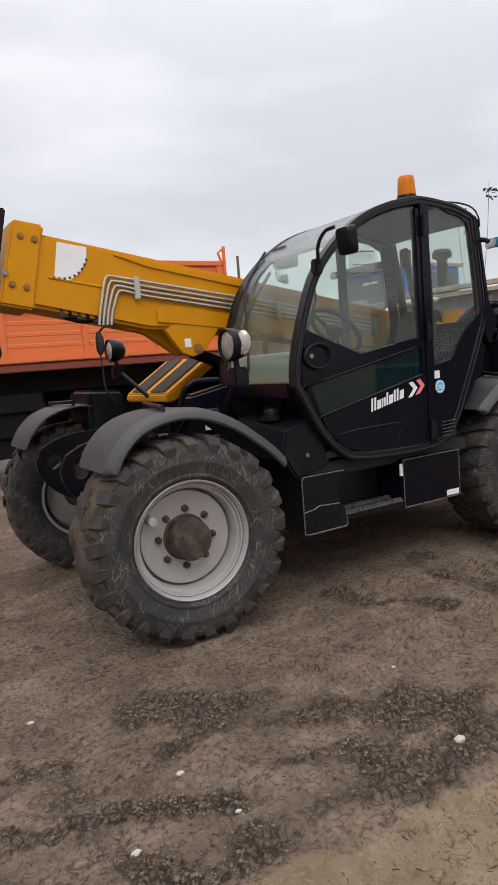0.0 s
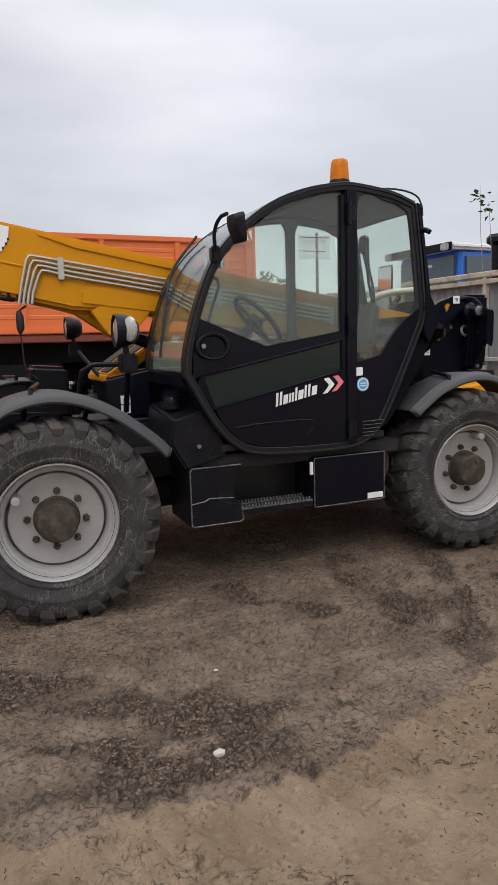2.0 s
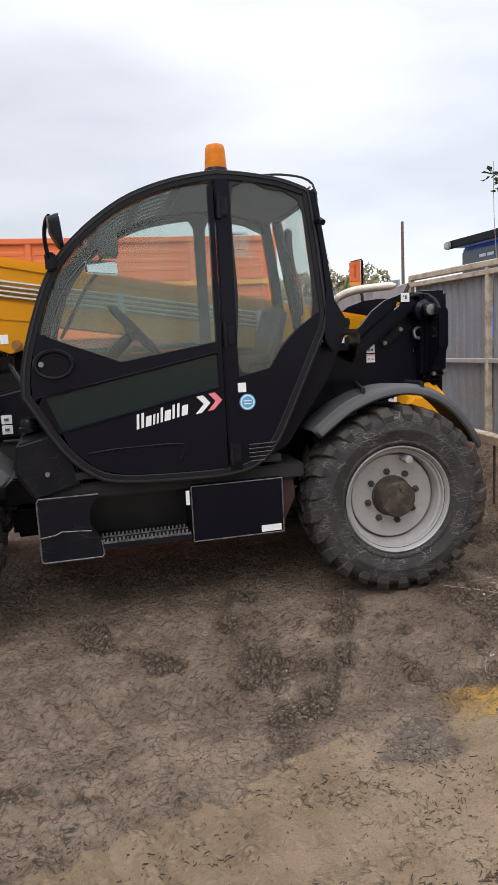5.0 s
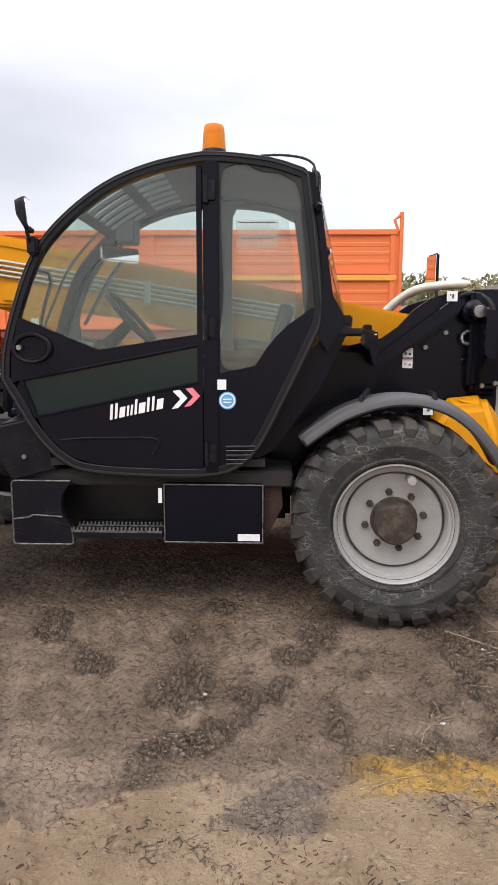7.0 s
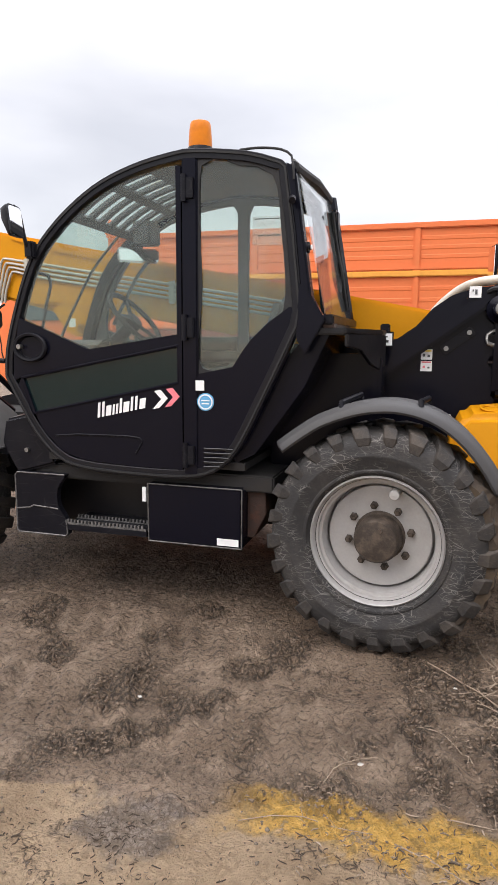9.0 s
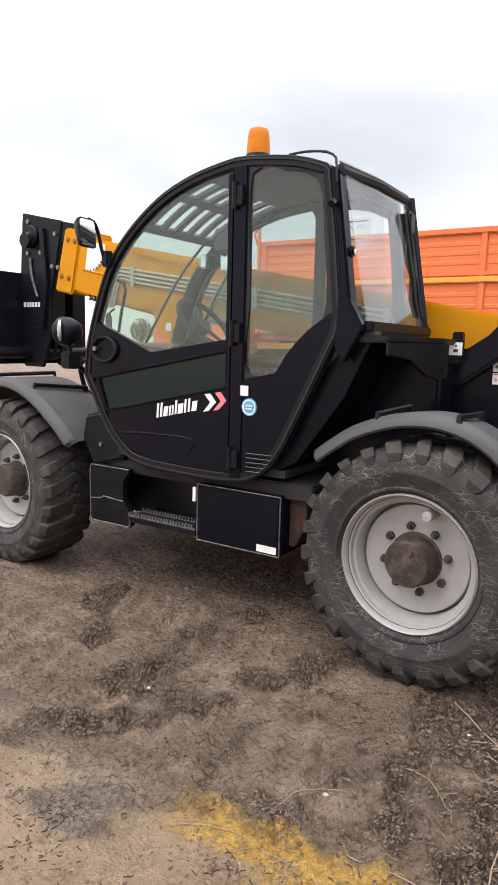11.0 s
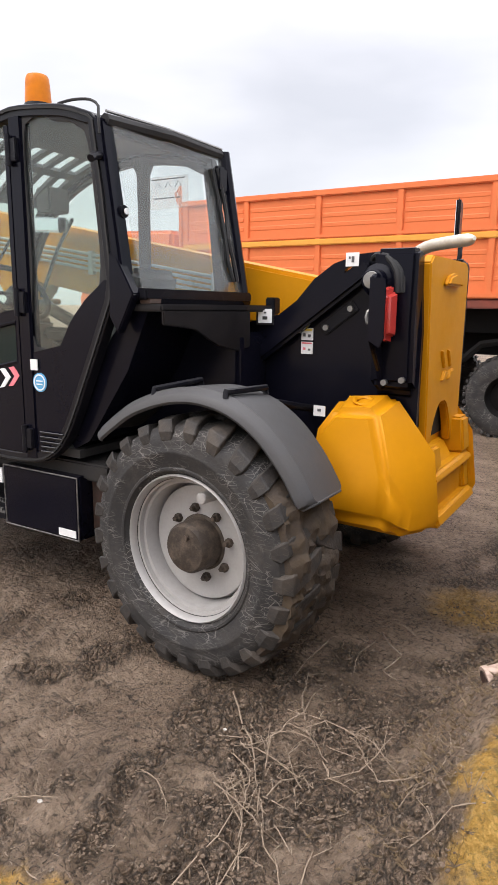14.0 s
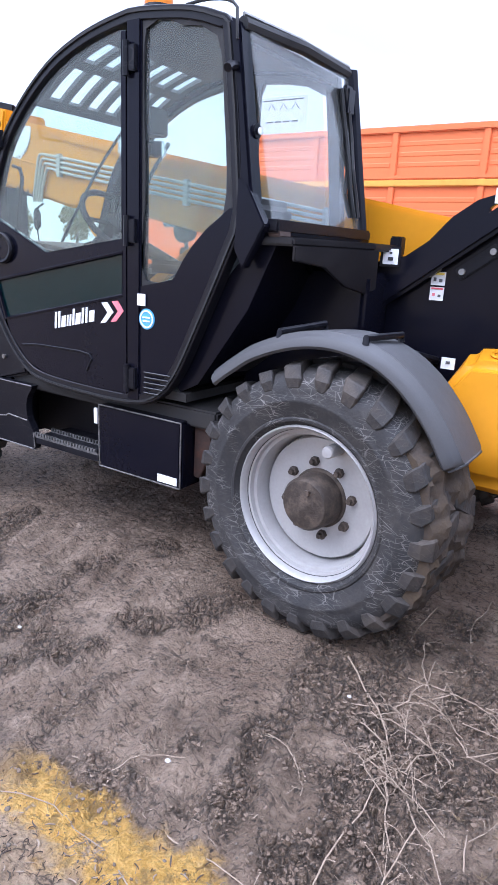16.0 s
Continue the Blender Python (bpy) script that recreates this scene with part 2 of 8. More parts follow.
SCRAP = material("flaking_rusty_enamel", (0.50, 0.37, 0.30), 0.7, dirt=(0.075, 0.028, 0.018), dirt_amount=1.0, dirt_scale=26, bump=0.2)
MUD = material("caked_yellow_brown_mud", (0.046, 0.034, 0.025), 0.8, dirt=(0.135, 0.085, 0.030), dirt_amount=0.35, dirt_scale=8, bump=0.4, vary=0.3)
SUN_FILM = bpy.data.materials.new("white_printed_window_film")
SUN_FILM.use_nodes = True
sf_n, sf_l = SUN_FILM.node_tree.nodes, SUN_FILM.node_tree.links
sf_n.clear()
sf_out, sf_tr, sf_tl, sf_mix = (sf_n.new("ShaderNode" + k) for k in ("OutputMaterial", "BsdfTransparent", "BsdfTranslucent", "MixShader"))
sf_tl.inputs["Color"].default_value = (0.86, 0.88, 0.88, 1)
sf_mix.inputs[0].default_value = 0.2
sf_l.new(sf_tr.outputs[0], sf_mix.inputs[1])
sf_l.new(sf_tl.outputs[0], sf_mix.inputs[2])
sf_l.new(sf_mix.outputs[0], sf_out.inputs["Surface"])
COWL = material("dusty_grey_dash_cowl", (0.30, 0.305, 0.285), 0.8, dirt_amount=0.4, dirt_scale=4)
# lighter copy of BLACK: sky sheen on the frame put into its colour
FRAME_BLACK = material("sky_sheen_black_roof_rim", (0.008, 0.008, 0.011), 0.28, dirt=(0.016, 0.015, 0.016), dirt_amount=0.25, spec=0.24)
SHELF = material("dusty_brown_black_ledge", (0.009, 0.008, 0.009), 0.36, dirt=(0.030, 0.024, 0.022), dirt_amount=0.35, dirt_scale=4, spec=0.3)
PALE_STONE = material("pale_pebble", (0.42, 0.39, 0.35), 0.8)


# ---- mesh helpers ----
def part(name, bm, mat, parent=None, label="", smooth=False, base=(0, 0, 0)):
    """Links a bmesh, built in world coordinates, as one mesh object under a thing or a part."""
    me = bpy.data.meshes.new(name)
    bmesh.ops.recalc_face_normals(bm, faces=bm.faces)
    if smooth:
        for f in bm.faces:
            f.smooth = True
    origin = Vector(base)
    root = parent
    while root is not None:
        origin = origin + root.location
        root = root.parent
    bmesh.ops.translate(bm, verts=bm.verts, vec=-origin)
    bm.to_mesh(me)
    bm.free()
    me.materials.append(mat)
    if smooth:
        me.set_sharp_from_angle(angle=radians(38))
    ob = new(name, me)
    ob.location = base
    if parent is not None:
        ob.parent = parent
    if label:
        ob["label"] = label
    return ob


def thing(name, at, label, category, group=""):
    e = new(name)
    e.location = at
    e.empty_display_size = 0.2
    return tagged(e, label, category, group)


def bevelled(bm, w, seg=2, angle=30):
    if w > 0:
        es = [e for e in bm.edges if len(e.link_faces) == 2 and e.calc_face_angle(0) > radians(angle)]
        bmesh.ops.bevel(bm, geom=es, offset=w, segments=seg, affect="EDGES", clamp_overlap=True)
    return bm


def box(x0, x1, y0, y1, z0, z1, bev=0.0, seg=2):
    bm = bmesh.new()
    bmesh.ops.create_cube(bm, size=1)
    for v in bm.verts:
        v.co = Vector(((x0 + x1) / 2 + v.co.x * (x1 - x0), (y0 + y1) / 2 + v.co.y * (y1 - y0), (z0 + z1) / 2 + v.co.z * (z1 - z0)))
    return bevelled(bm, bev, seg)


def add_box(bm, x0, x1, y0, y1, z0, z1):
    r = bmesh.ops.create_cube(bm, size=1)
    for v in r["verts"]:
        v.co = Vector(((x0 + x1) / 2 + v.co.x * (x1 - x0), (y0 + y1) / 2 + v.co.y * (y1 - y0), (z0 + z1) / 2 + v.co.z * (z1 - z0)))
    return r["verts"]


def prism(poly, y0, y1, bev=0.0, axis="y"):
    """A plate: polygon (a, b) drawn through from y0 to y1 along an axis; (x, z) for y, (x, y) for z, (y, z) for x."""
    bm = bmesh.new()
    put = {"y": lambda a, b, c: (a, c, b), "z": lambda a, b, c: (a, b, c), "x": lambda a, b, c: (c, a, b)}[axis]
    lo = [bm.verts.new(put(a, b, y0)) for a, b in poly]
    hi = [bm.verts.new(put(a, b, y1)) for a, b in poly]
    n = len(poly)
    bm.faces.new(lo)
    bm.faces.new(hi[::-1])
    for i in range(n):
        bm.faces.new((lo[i], hi[i], hi[(i + 1) % n], lo[(i + 1) % n]))
    bmesh.ops.recalc_face_normals(bm, faces=bm.faces)
    return bevelled(bm, bev)


def spline(pts, step=0.05, closed=False):
    """Catmull-Rom through points, in any number of dimensions."""
    p = [np.array(q, float) for q in pts]
    n = len(p)
    out = []
    for i in range(n if closed else n - 1):
        a, b, c, d = (p[(i - 1) % n], p[i], p[(i + 1) % n], p[(i + 2) % n]) if closed else (p[max(i - 1, 0)], p[i], p[i + 1], p[min(i + 2, n - 1)])
        k = max(1, int(np.linalg.norm(c - b) / step))
        for j in range(k):
            t = j / k
            out.append(0.5 * (2 * b + (c - a) * t + (2 * a - 5 * b + 4 * c - d) * t * t + (3 * b - a - 3 * c + d) * t ** 3))
    if not closed:
        out.append(p[-1])
    return [tuple(float(v) for v in q) for q in out]


def offset2d(pts, w, closed=True):
    """Points moved inwards (to the left of the way) by w."""
    n = len(pts)
    out = []
    for i in range(n):
        a = Vector(pts[(i - 1) % n]) if closed or i else Vector(pts[i])
        c = Vector(pts[(i + 1) % n]) if closed or i < n - 1 else Vector(pts[i])
        d = (c - a).normalized()
        out.append((pts[i][0] - d.y * w, pts[i][1] + d.x * w))
    return out


def band(outer, inner, y0, y1, closed=True, bev=0.0):
    """A flat band between two (x, z) outlines, drawn through from y0 to y1."""
    bm = bmesh.new()
    rings = [[bm.verts.new((a, y, b)) for a, b in pts] for pts, y in ((outer, y0), (inner, y0), (inner, y1), (outer, y1))]
    n = len(outer)
    for i in range(n if closed else n - 1):
        j = (i + 1) % n
        for r in range(4):
            s = (r + 1) % 4
            bm.faces.new((rings[r][i], rings[s][i], rings[s][j], rings[r][j]))
    if not closed:
        bm.faces.new([r[0] for r in rings])
        bm.faces.new([r[-1] for r in rings][::-1])
    bmesh.ops.recalc_face_normals(bm, faces=bm.faces)
    return bevelled(bm, bev, 1, 50)


def tube(pts, r, n=8, bm=None):
    """A round rod along 3D points; r may be one radius or one for each point."""
    bm = bm or bmesh.new()
    p = [Vector(q) for q in pts]
    rad = r if isinstance(r, (list, tuple)) else [r] * len(p)
    rings, up = [], None
    for i, q in enumerate(p):
        d = (p[min(i + 1, len(p) - 1)] - p[max(i - 1, 0)]).normalized()
        if up is None:
            up = d.orthogonal().normalized()
        up = (up - d * up.dot(d)).normalized()
        side = d.cross(up)
        rings.append([bm.verts.new(q + (up * math.cos(2 * math.pi * k / n) + side * math.sin(2 * math.pi * k / n)) * rad[i]) for k in range(n)])
    for a, b in zip(rings, rings[1:]):
        for k in range(n):
            bm.faces.new((a[k], a[(k + 1) % n], b[(k + 1) % n], b[k]))
    bm.faces.new(rings[0][::-1])
    bm.faces.new(rings[-1])
    return bm


def rod(p0, p1, r, n=12, bm=None):
    return tube([p0, p1], r, n, bm)


def lathe(profile, centre, axis="y", n=48, closed=False):
    """Turns (radius, along) points round an axis through centre."""
    bm = bmesh.new()
    c = Vector(centre)
    rings = []
    for k in range(n):
        a = 2 * math.pi * k / n
        ring = []
        for r, h in profile:
            u, v = r * math.cos(a), r * math.sin(a)
            ring.append(bm.verts.new(c + Vector({"y": (u, h, v), "x": (h, u, v), "z": (u, v, h)}[axis])))
        rings.append(ring)
    m = len(profile)
    for k in range(n):
        a, b = rings[k], rings[(k + 1) % n]
        for i in range(m if closed else m - 1):
            j = (i + 1) % m
            bm.faces.new((a[i], a[j], b[j], b[i]))
    bmesh.ops.remove_doubles(bm, verts=bm.verts, dist=1e-5)
    return bm


def hull(pts, bev=0.0, seg=3):
    bm = bmesh.new()
    for q in pts:
        bm.verts.new(q)
    bmesh.ops.convex_hull(bm, input=bm.verts)
    bmesh.ops.dissolve_limit(bm, angle_limit=radians(2), verts=bm.verts, edges=bm.edges)
    return bevelled(bm, bev, seg)


def join(bm, other):
    me = bpy.data.meshes.new("scratch")
    other.to_mesh(me)
    bm.from_mesh(me)
    bpy.data.meshes.remove(me)
    other.free()
    return bm


def sheet(a, b, c, d, t):
    """A flat plate with corners a, b, c, d and thickness t behind them."""
    bm = bmesh.new()
    p = [Vector(q) for q in (a, b, c, d)]
    nrm = (p[1] - p[0]).cross(p[3] - p[0]).normalized() * t
    lo = [bm.verts.new(q) for q in p]
    hi = [bm.verts.new(q + nrm) for q in p]
    bm.faces.new(lo)
    bm.faces.new(hi[::-1])
    for i in range(4):
        bm.faces.new((lo[i], hi[i], hi[(i + 1) % 4], lo[(i + 1) % 4]))
    return bm


def scratched(mat, color, scale, strength, turn=0.0):
    """Pale dry scuffs: thin crossing lines in patches."""
    n, l = mat.node_tree.nodes, mat.node_tree.links
    b = n["Principled BSDF"]
    base = b.inputs["Base Color"].links[0].from_socket
    co = n.new("ShaderNodeTexCoord")
    cr = n.new("ShaderNodeTexVoronoi")
    cr.feature = "DISTANCE_TO_EDGE"
    cr.inputs["Scale"].default_value = scale
    mp = n.new("ShaderNodeMapping")
    mp.inputs["Rotation"].default_value = (0, radians(turn), 0)
    mp.inputs["Scale"].default_value = (0.5, 1.0, 1.5)
    l.new(co.outputs["Object"], mp.inputs["Vector"])
    l.new(mp.outputs[0], cr.inputs["Vector"])
    line = n.new("ShaderNodeMapRange")
    line.inputs["From Min"].default_value, line.inputs["From Max"].default_value = 0.030, 0.006
    line.inputs["To Max"].default_value = strength
    l.new(cr.outputs["Distance"], line.inputs["Value"])
    pn = n.new("ShaderNodeTexNoise")
    pn.inputs["Scale"].default_value, pn.inputs["Detail"].default_value = 9.0, 4.0
    l.new(co.outputs["Object"], pn.inputs["Vector"])
    pr = n.new("ShaderNodeMapRange")
    pr.inputs["From Min"].default_value, pr.inputs["From Max"].default_value = 0.42, 0.62
    l.new(pn.outputs["Fac"], pr.inputs["Value"])
    mu = n.new("ShaderNodeMath")
    mu.operation = "MULTIPLY"
    l.new(line.outputs[0], mu.inputs[0])
    l.new(pr.outputs[0], mu.inputs[1])
    mx = n.new("ShaderNodeMix")
    mx.data_type = "RGBA"
    l.new(mu.outputs[0], mx.inputs[0])
    l.new(base, mx.inputs[6])
    mx.inputs[7].default_value = (*color, 1)
    l.new(mx.outputs[2], b.inputs["Base Color"])


scratched(RUBBER, (0.22, 0.205, 0.19), 21, 0.7, 35)
scratched(RUBBER, (0.20, 0.187, 0.173), 37, 0.75, -40)
scratched(MUD_RUBBER, (0.16, 0.135, 0.11), 30, 0.3)
scratched(SCRAP, (0.07, 0.025, 0.017), 34, 1.0, 20)


def dusted_singly(mat, color, above, amount):
    """Some pieces carry a pale dry crust, others do not."""
    n, l = mat.node_tree.nodes, mat.node_tree.links
    b = n["Principled BSDF"]
    base = b.inputs["Base Color"].links[0].from_socket
    oi = n.new("ShaderNodeObjectInfo")
    rg_ = n.new("ShaderNodeMapRange")
    rg_.inputs["From Min"].default_value, rg_.inputs["To Max"].default_value = above, amount
    l.new(oi.outputs["Random"], rg_.inputs["Value"])
    nz = n.new("ShaderNodeTexNoise")
    nz.inputs["Scale"].default_value, nz.inputs["Detail"].default_value = 14.0, 6.0
    co = n.new("ShaderNodeTexCoord")
    l.new(co.outputs["Object"], nz.inputs["Vector"])
    pr = n.new("ShaderNodeMapRange")
    pr.inputs["From Min"].default_value, pr.inputs["From Max"].default_value = 0.40, 0.58
    l.new(nz.outputs["Fac"], pr.inputs["Value"])
    mu = n.new("ShaderNodeMath")
    mu.operation = "MULTIPLY"
    l.new(rg_.outputs[0], mu.inputs[0])
    l.new(pr.outputs[0], mu.inputs[1])
    mx = n.new("ShaderNodeMix")
    mx.data_type = "RGBA"
    l.new(mu.outputs[0], mx.inputs[0])
    l.new(base, mx.inputs[6])
    mx.inputs[7].default_value = (*color, 1)
    l.new(mx.outputs[2], b.inputs["Base Color"])


dusted_singly(MUD_RUBBER, (0.11, 0.085, 0.063), 0.5, 0.35)
scratched(BLACK_SAT, (0.05, 0.048, 0.048), 9, 0.3)


# ---- ground ----
def value_noise(x, y, seed):
    """Smooth noise from 0 to 1 over arrays of places."""
    def lattice(i, j):
        h = np.sin(i * 127.1 + j * 311.7 + seed * 74.7) * 43758.5453
        return h - np.floor(h)
    i, j = np.floor(x), np.floor(y)
    u, v = x - i, y - j
    u, v = u * u * (3 - 2 * u), v * v * (3 - 2 * v)
    return (lattice(i, j) * (1 - u) + lattice(i + 1, j) * u) * (1 - v) + (lattice(i, j + 1) * (1 - u) + lattice(i + 1, j + 1) * u) * v


def cells(x, y, seed):
    """Distance to the nearest and the second scattered point, and the nearest one's random value."""
    i, j = np.floor(x), np.floor(y)
    d1, d2, val = np.full(np.shape(x), 9.0), np.full(np.shape(x), 9.0), np.zeros(np.shape(x))
    for a in (-1, 0, 1):
        for b in (-1, 0, 1):
            h = np.sin((i + a) * 127.1 + (j + b) * 311.7 + seed * 74.7) * 43758.5453
            k = np.sin((i + a) * 269.5 + (j + b) * 183.3 + seed * 31.3) * 24634.6345
            h, k = h - np.floor(h), k - np.floor(k)
            d = np.hypot(i + a + h - x, j + b + k - y)
            near = d < d1
            d2 = np.where(near, d1, np.minimum(d2, d))
            val = np.where(near, (h * 7.31 + k * 3.7) % 1.0, val)
            d1 = np.where(near, d, d1)
    return d1, d2, val


def lumps(x, y, scale, seed):
    """Rounded clods of uneven height with gaps between them."""
    wx = value_noise(x * scale * 0.6, y * scale * 0.6, seed + 1) * 0.9
    wy = value_noise(x * scale * 0.6, y * scale * 0.6, seed + 2) * 0.9
    d1, d2, val = cells(x * scale + wx, y * scale + wy, seed)
    return np.clip((d2 - d1) * 1.6, 0, 1) ** 0.6 * (0.25 + 0.75 * val)


def along(x, y, p, q, width):
    """1 on the line from p to q, falling to 0 at its half width."""
    dx, dy = q[0] - p[0], q[1] - p[1]
    s = np.clip(((x - p[0]) * dx + (y - p[1]) * dy) / (dx * dx + dy * dy), 0, 1)
    return np.clip(1.6 - 1.6 * np.hypot(x - p[0] - s * dx, y - p[1] - s * dy) / width, 0, 1)


def puddle_depth(x, y):
    """Below 0 outside the puddle, up to 1 in its middle."""
    wob = 0.3 * (value_noise(x * 3.2, y * 3.2, 5) - 0.5) + 0.25 * (value_noise(x * 11, y * 11, 15) - 0.5) + 0.15 * (value_noise(x * 27, y * 27, 20) - 0.5)
    d = np.sqrt(((x - 1.40) / 0.42) ** 2 + ((y + 2.53) / 0.27) ** 2) + wob
    return np.clip(1.0 - d, -1.5, 1)


TRACKS = (((1.86, 0.10), (1.80, -0.78), 0.26), ((2.48, -0.08), (1.76, -1.38), 0.15), ((-0.9, -1.42), (0.6, -1.55), 0.16), ((-0.6, -0.5), (0.5, -1.3), 0.2),
          ((3.0, -0.2), (3.1, -0.54), 0.10), ((3.1, -0.54), (2.82, -1.16), 0.13), ((3.2, -0.15), (3.75, -0.85), 0.42), ((3.0, -0.95), (3.9, -1.0), 0.22), ((2.6, -0.4), (2.55, -1.2), 0.14),
          ((1.3, -1.98), (2.2, -2.1), 0.10), ((3.7, -0.2), (4.0, 0.9), 0.2), ((0.9, 0.0), (1.35, -0.6), 0.12), ((3.8, 1.4), (4.5, 4.6), 0.6), ((3.3, 0.1), (3.9, -0.6), 0.45), ((2.7, 0.35), (3.7, 0.5), 0.32),
          ((-1.6, -0.78), (-1.07, -1.01), 0.09), ((-1.07, -1.01), (-0.42, -1.27), 0.10), ((-0.42, -1.27), (0.05, -1.34), 0.11), ((0.05, -1.34), (0.5, -1.30), 0.10), ((0.5, -1.30), (1.0, -1.46), 0.08),
          ((-1.5, -0.55), (-0.67, -0.84), 0.08), ((-0.67, -0.84), (0.16, -0.90), 0.10), ((0.0, -1.56), (0.62, -1.70), 0.13), ((-1.1, -1.44), (-0.2, -1.56), 0.08))


def clay_strip(x, y):
    """0 on the dark dirt, 1 on the tan clay that lies along the open side of the yard."""
    edge = np.interp(x, (-3.0, -1.0, -0.2, 0.6, 1.13, 1.46, 1.75, 2.46, 4.5), (-1.42, -1.49, -1.60, -1.74, -1.67, -1.60, -1.40, -1.33, -1.33))
    edge = edge + 0.16 * (value_noise(x * 3, y * 3, 71) - 0.5) + 0.08 * (value_noise(x * 9, y * 9, 72) - 0.5)
    return np.clip((edge - y) / 0.10 + 0.5, 0, 1)


def churned(x, y):
    """How far the dirt is broken up into clods: 0 on packed ground, 1 in churned patches."""
    wx, wy = 0.16 * (value_noise(x * 4, y * 4, 16) - 0.5), 0.16 * (value_noise(x * 4, y * 4, 17) - 0.5)
    n = np.clip(value_noise(x * 1.1, y * 2.6, 6) + 0.5 * value_noise(x * 3.1, y * 4.3, 7) - 0.92, 0, 1) * 2.0
    for p, q, width in TRACKS:
        n = np.maximum(n, along(x + wx, y + wy, p, q, width))
    n = n * (0.35 + 0.65 * np.clip(value_noise(x * 7, y * 7, 18) * 2.2 - 0.35, 0, 1))
    return np.clip(n, 0.30, 1) * (1 - 0.45 * clay_strip(x, y))


def ground_height(x, y):
    big = (value_noise(x * 0.55, y * 0.55, 1) - 0.5) * 0.05
    mid = (value_noise(x * 2.3, y * 2.3, 2) - 0.5) * 0.030 + (value_noise(x * 5.3 + y, y * 4.1, 14) - 0.5) * 0.016
    fine = (value_noise(x * 9.0, y * 9.0, 3) - 0.5) * 0.028 + (value_noise(x * 19.0, y * 19.0, 4) - 0.5) * 0.022
    rough = churned(x, y)
    h = big + mid + fine * (0.4 + 0.5 * rough) + rough * (lumps(x, y, 13, 40) * 0.050 + lumps(x, y, 29, 43) * 0.026 - 0.022)
    # ribs left by tyre lugs
    for p, q, w in (((0.2, -0.75), (4.0, -0.95), 0.36), ((-1.2, -2.0), (1.4, -1.75), 0.26), ((1.2, -0.1), (2.4, -0.35), 0.26)):
        h = h + along(x, y, p, q, w) * (np.abs(np.sin((x * 1.0 + y * 0.35) * 21)) ** 2 - 0.7) * 0.034
    bank = np.clip((x - 4.1) / 0.8, 0, 1) * np.clip((2.4 + y) / 2, 0, 1)
    rise = np.clip((x - 3.95) / 0.75, 0, 1)
    rise = rise * rise * (3 - 2 * rise)
    mound = np.clip((x - 3.80) / 0.42, 0, 1) * np.clip((y + 1.3) / 0.8, 0, 1) * np.clip((1.0 - y) / 0.7, 0, 1)
    mound = mound * mound * (3 - 2 * mound)
    ridge = np.exp(-((x - 4.80) / 0.28) ** 2) * np.clip((y - 0.8) / 0.8, 0, 1) * np.clip((6.5 - y) / 1.5, 0, 1)
    h = h + ridge * 0.22 + mound * 0.36 + bank * bank * 0.20 + rise * np.clip((y - 0.3) / 3.0, 0, 1) * 0.31
    p = puddle_depth(x, y)
    rim = np.clip(1 + p * 1.1, 0, 1)
    h = h * (1 - 0.75 * rim) + 0.006 * rim + (value_noise(x * 14, y * 14, 19) - 0.5) * 0.020 * rim + (value_noise(x * 33, y * 33, 21) - 0.5) * 0.010 * rim - 0.046 * np.clip(p * 1.6, 0, 1)
    far = np.clip((np.maximum(np.abs(x - 1), np.abs(y - 1)) - 8) / 6, 0, 1)
    return h * (1 - far)


def axis_points(lo, hi, step, reach):
    mid = list(np.arange(lo, hi, step))
    out, s = [], step
    up = hi
    while up < reach:
        out.append(up)
        s *= 1.22
        up += s
    left, s, dn = [], step, lo
    while dn > -reach:
        s *= 1.22
        dn -= s
        left.append(dn)
    return np.array(left[::-1] + mid + out)


gx, gy = axis_points(-1.4, 4.7, 0.0105, 900), axis_points(-2.7, 1.3, 0.0105, 900)
GX, GY = np.meshgrid(gx, gy)
GZ = ground_height(GX, GY)
nx, ny = len(gx), len(gy)
idx = np.arange(nx * ny).reshape(ny, nx)
quads = np.stack([idx[:-1, :-1], idx[:-1, 1:], idx[1:, 1:], idx[1:, :-1]], -1).reshape(-1, 4)
ground_me = bpy.data.meshes.new("ground")
ground_me.from_pydata(np.stack([GX, GY, GZ], -1).reshape(-1, 3).tolist(), [], quads.tolist())
churn_attr = ground_me.attributes.new("churned", "FLOAT", "POINT")
churn_attr.data.foreach_set("value", churned(GX, GY).astype(np.float32).ravel())
clay_attr = ground_me.attributes.new("clay", "FLOAT", "POINT")
clay_attr.data.foreach_set("value", clay_strip(GX, GY).astype(np.float32).ravel())
wet_attr = ground_me.attributes.new("wet", "FLOAT", "POINT")
wet_attr.data.foreach_set("value", np.clip(0.75 + puddle_depth(GX, GY), 0, 1).astype(np.float32).ravel())
ground_me.polygons.foreach_set("use_smooth", [True] * len(ground_me.polygons))


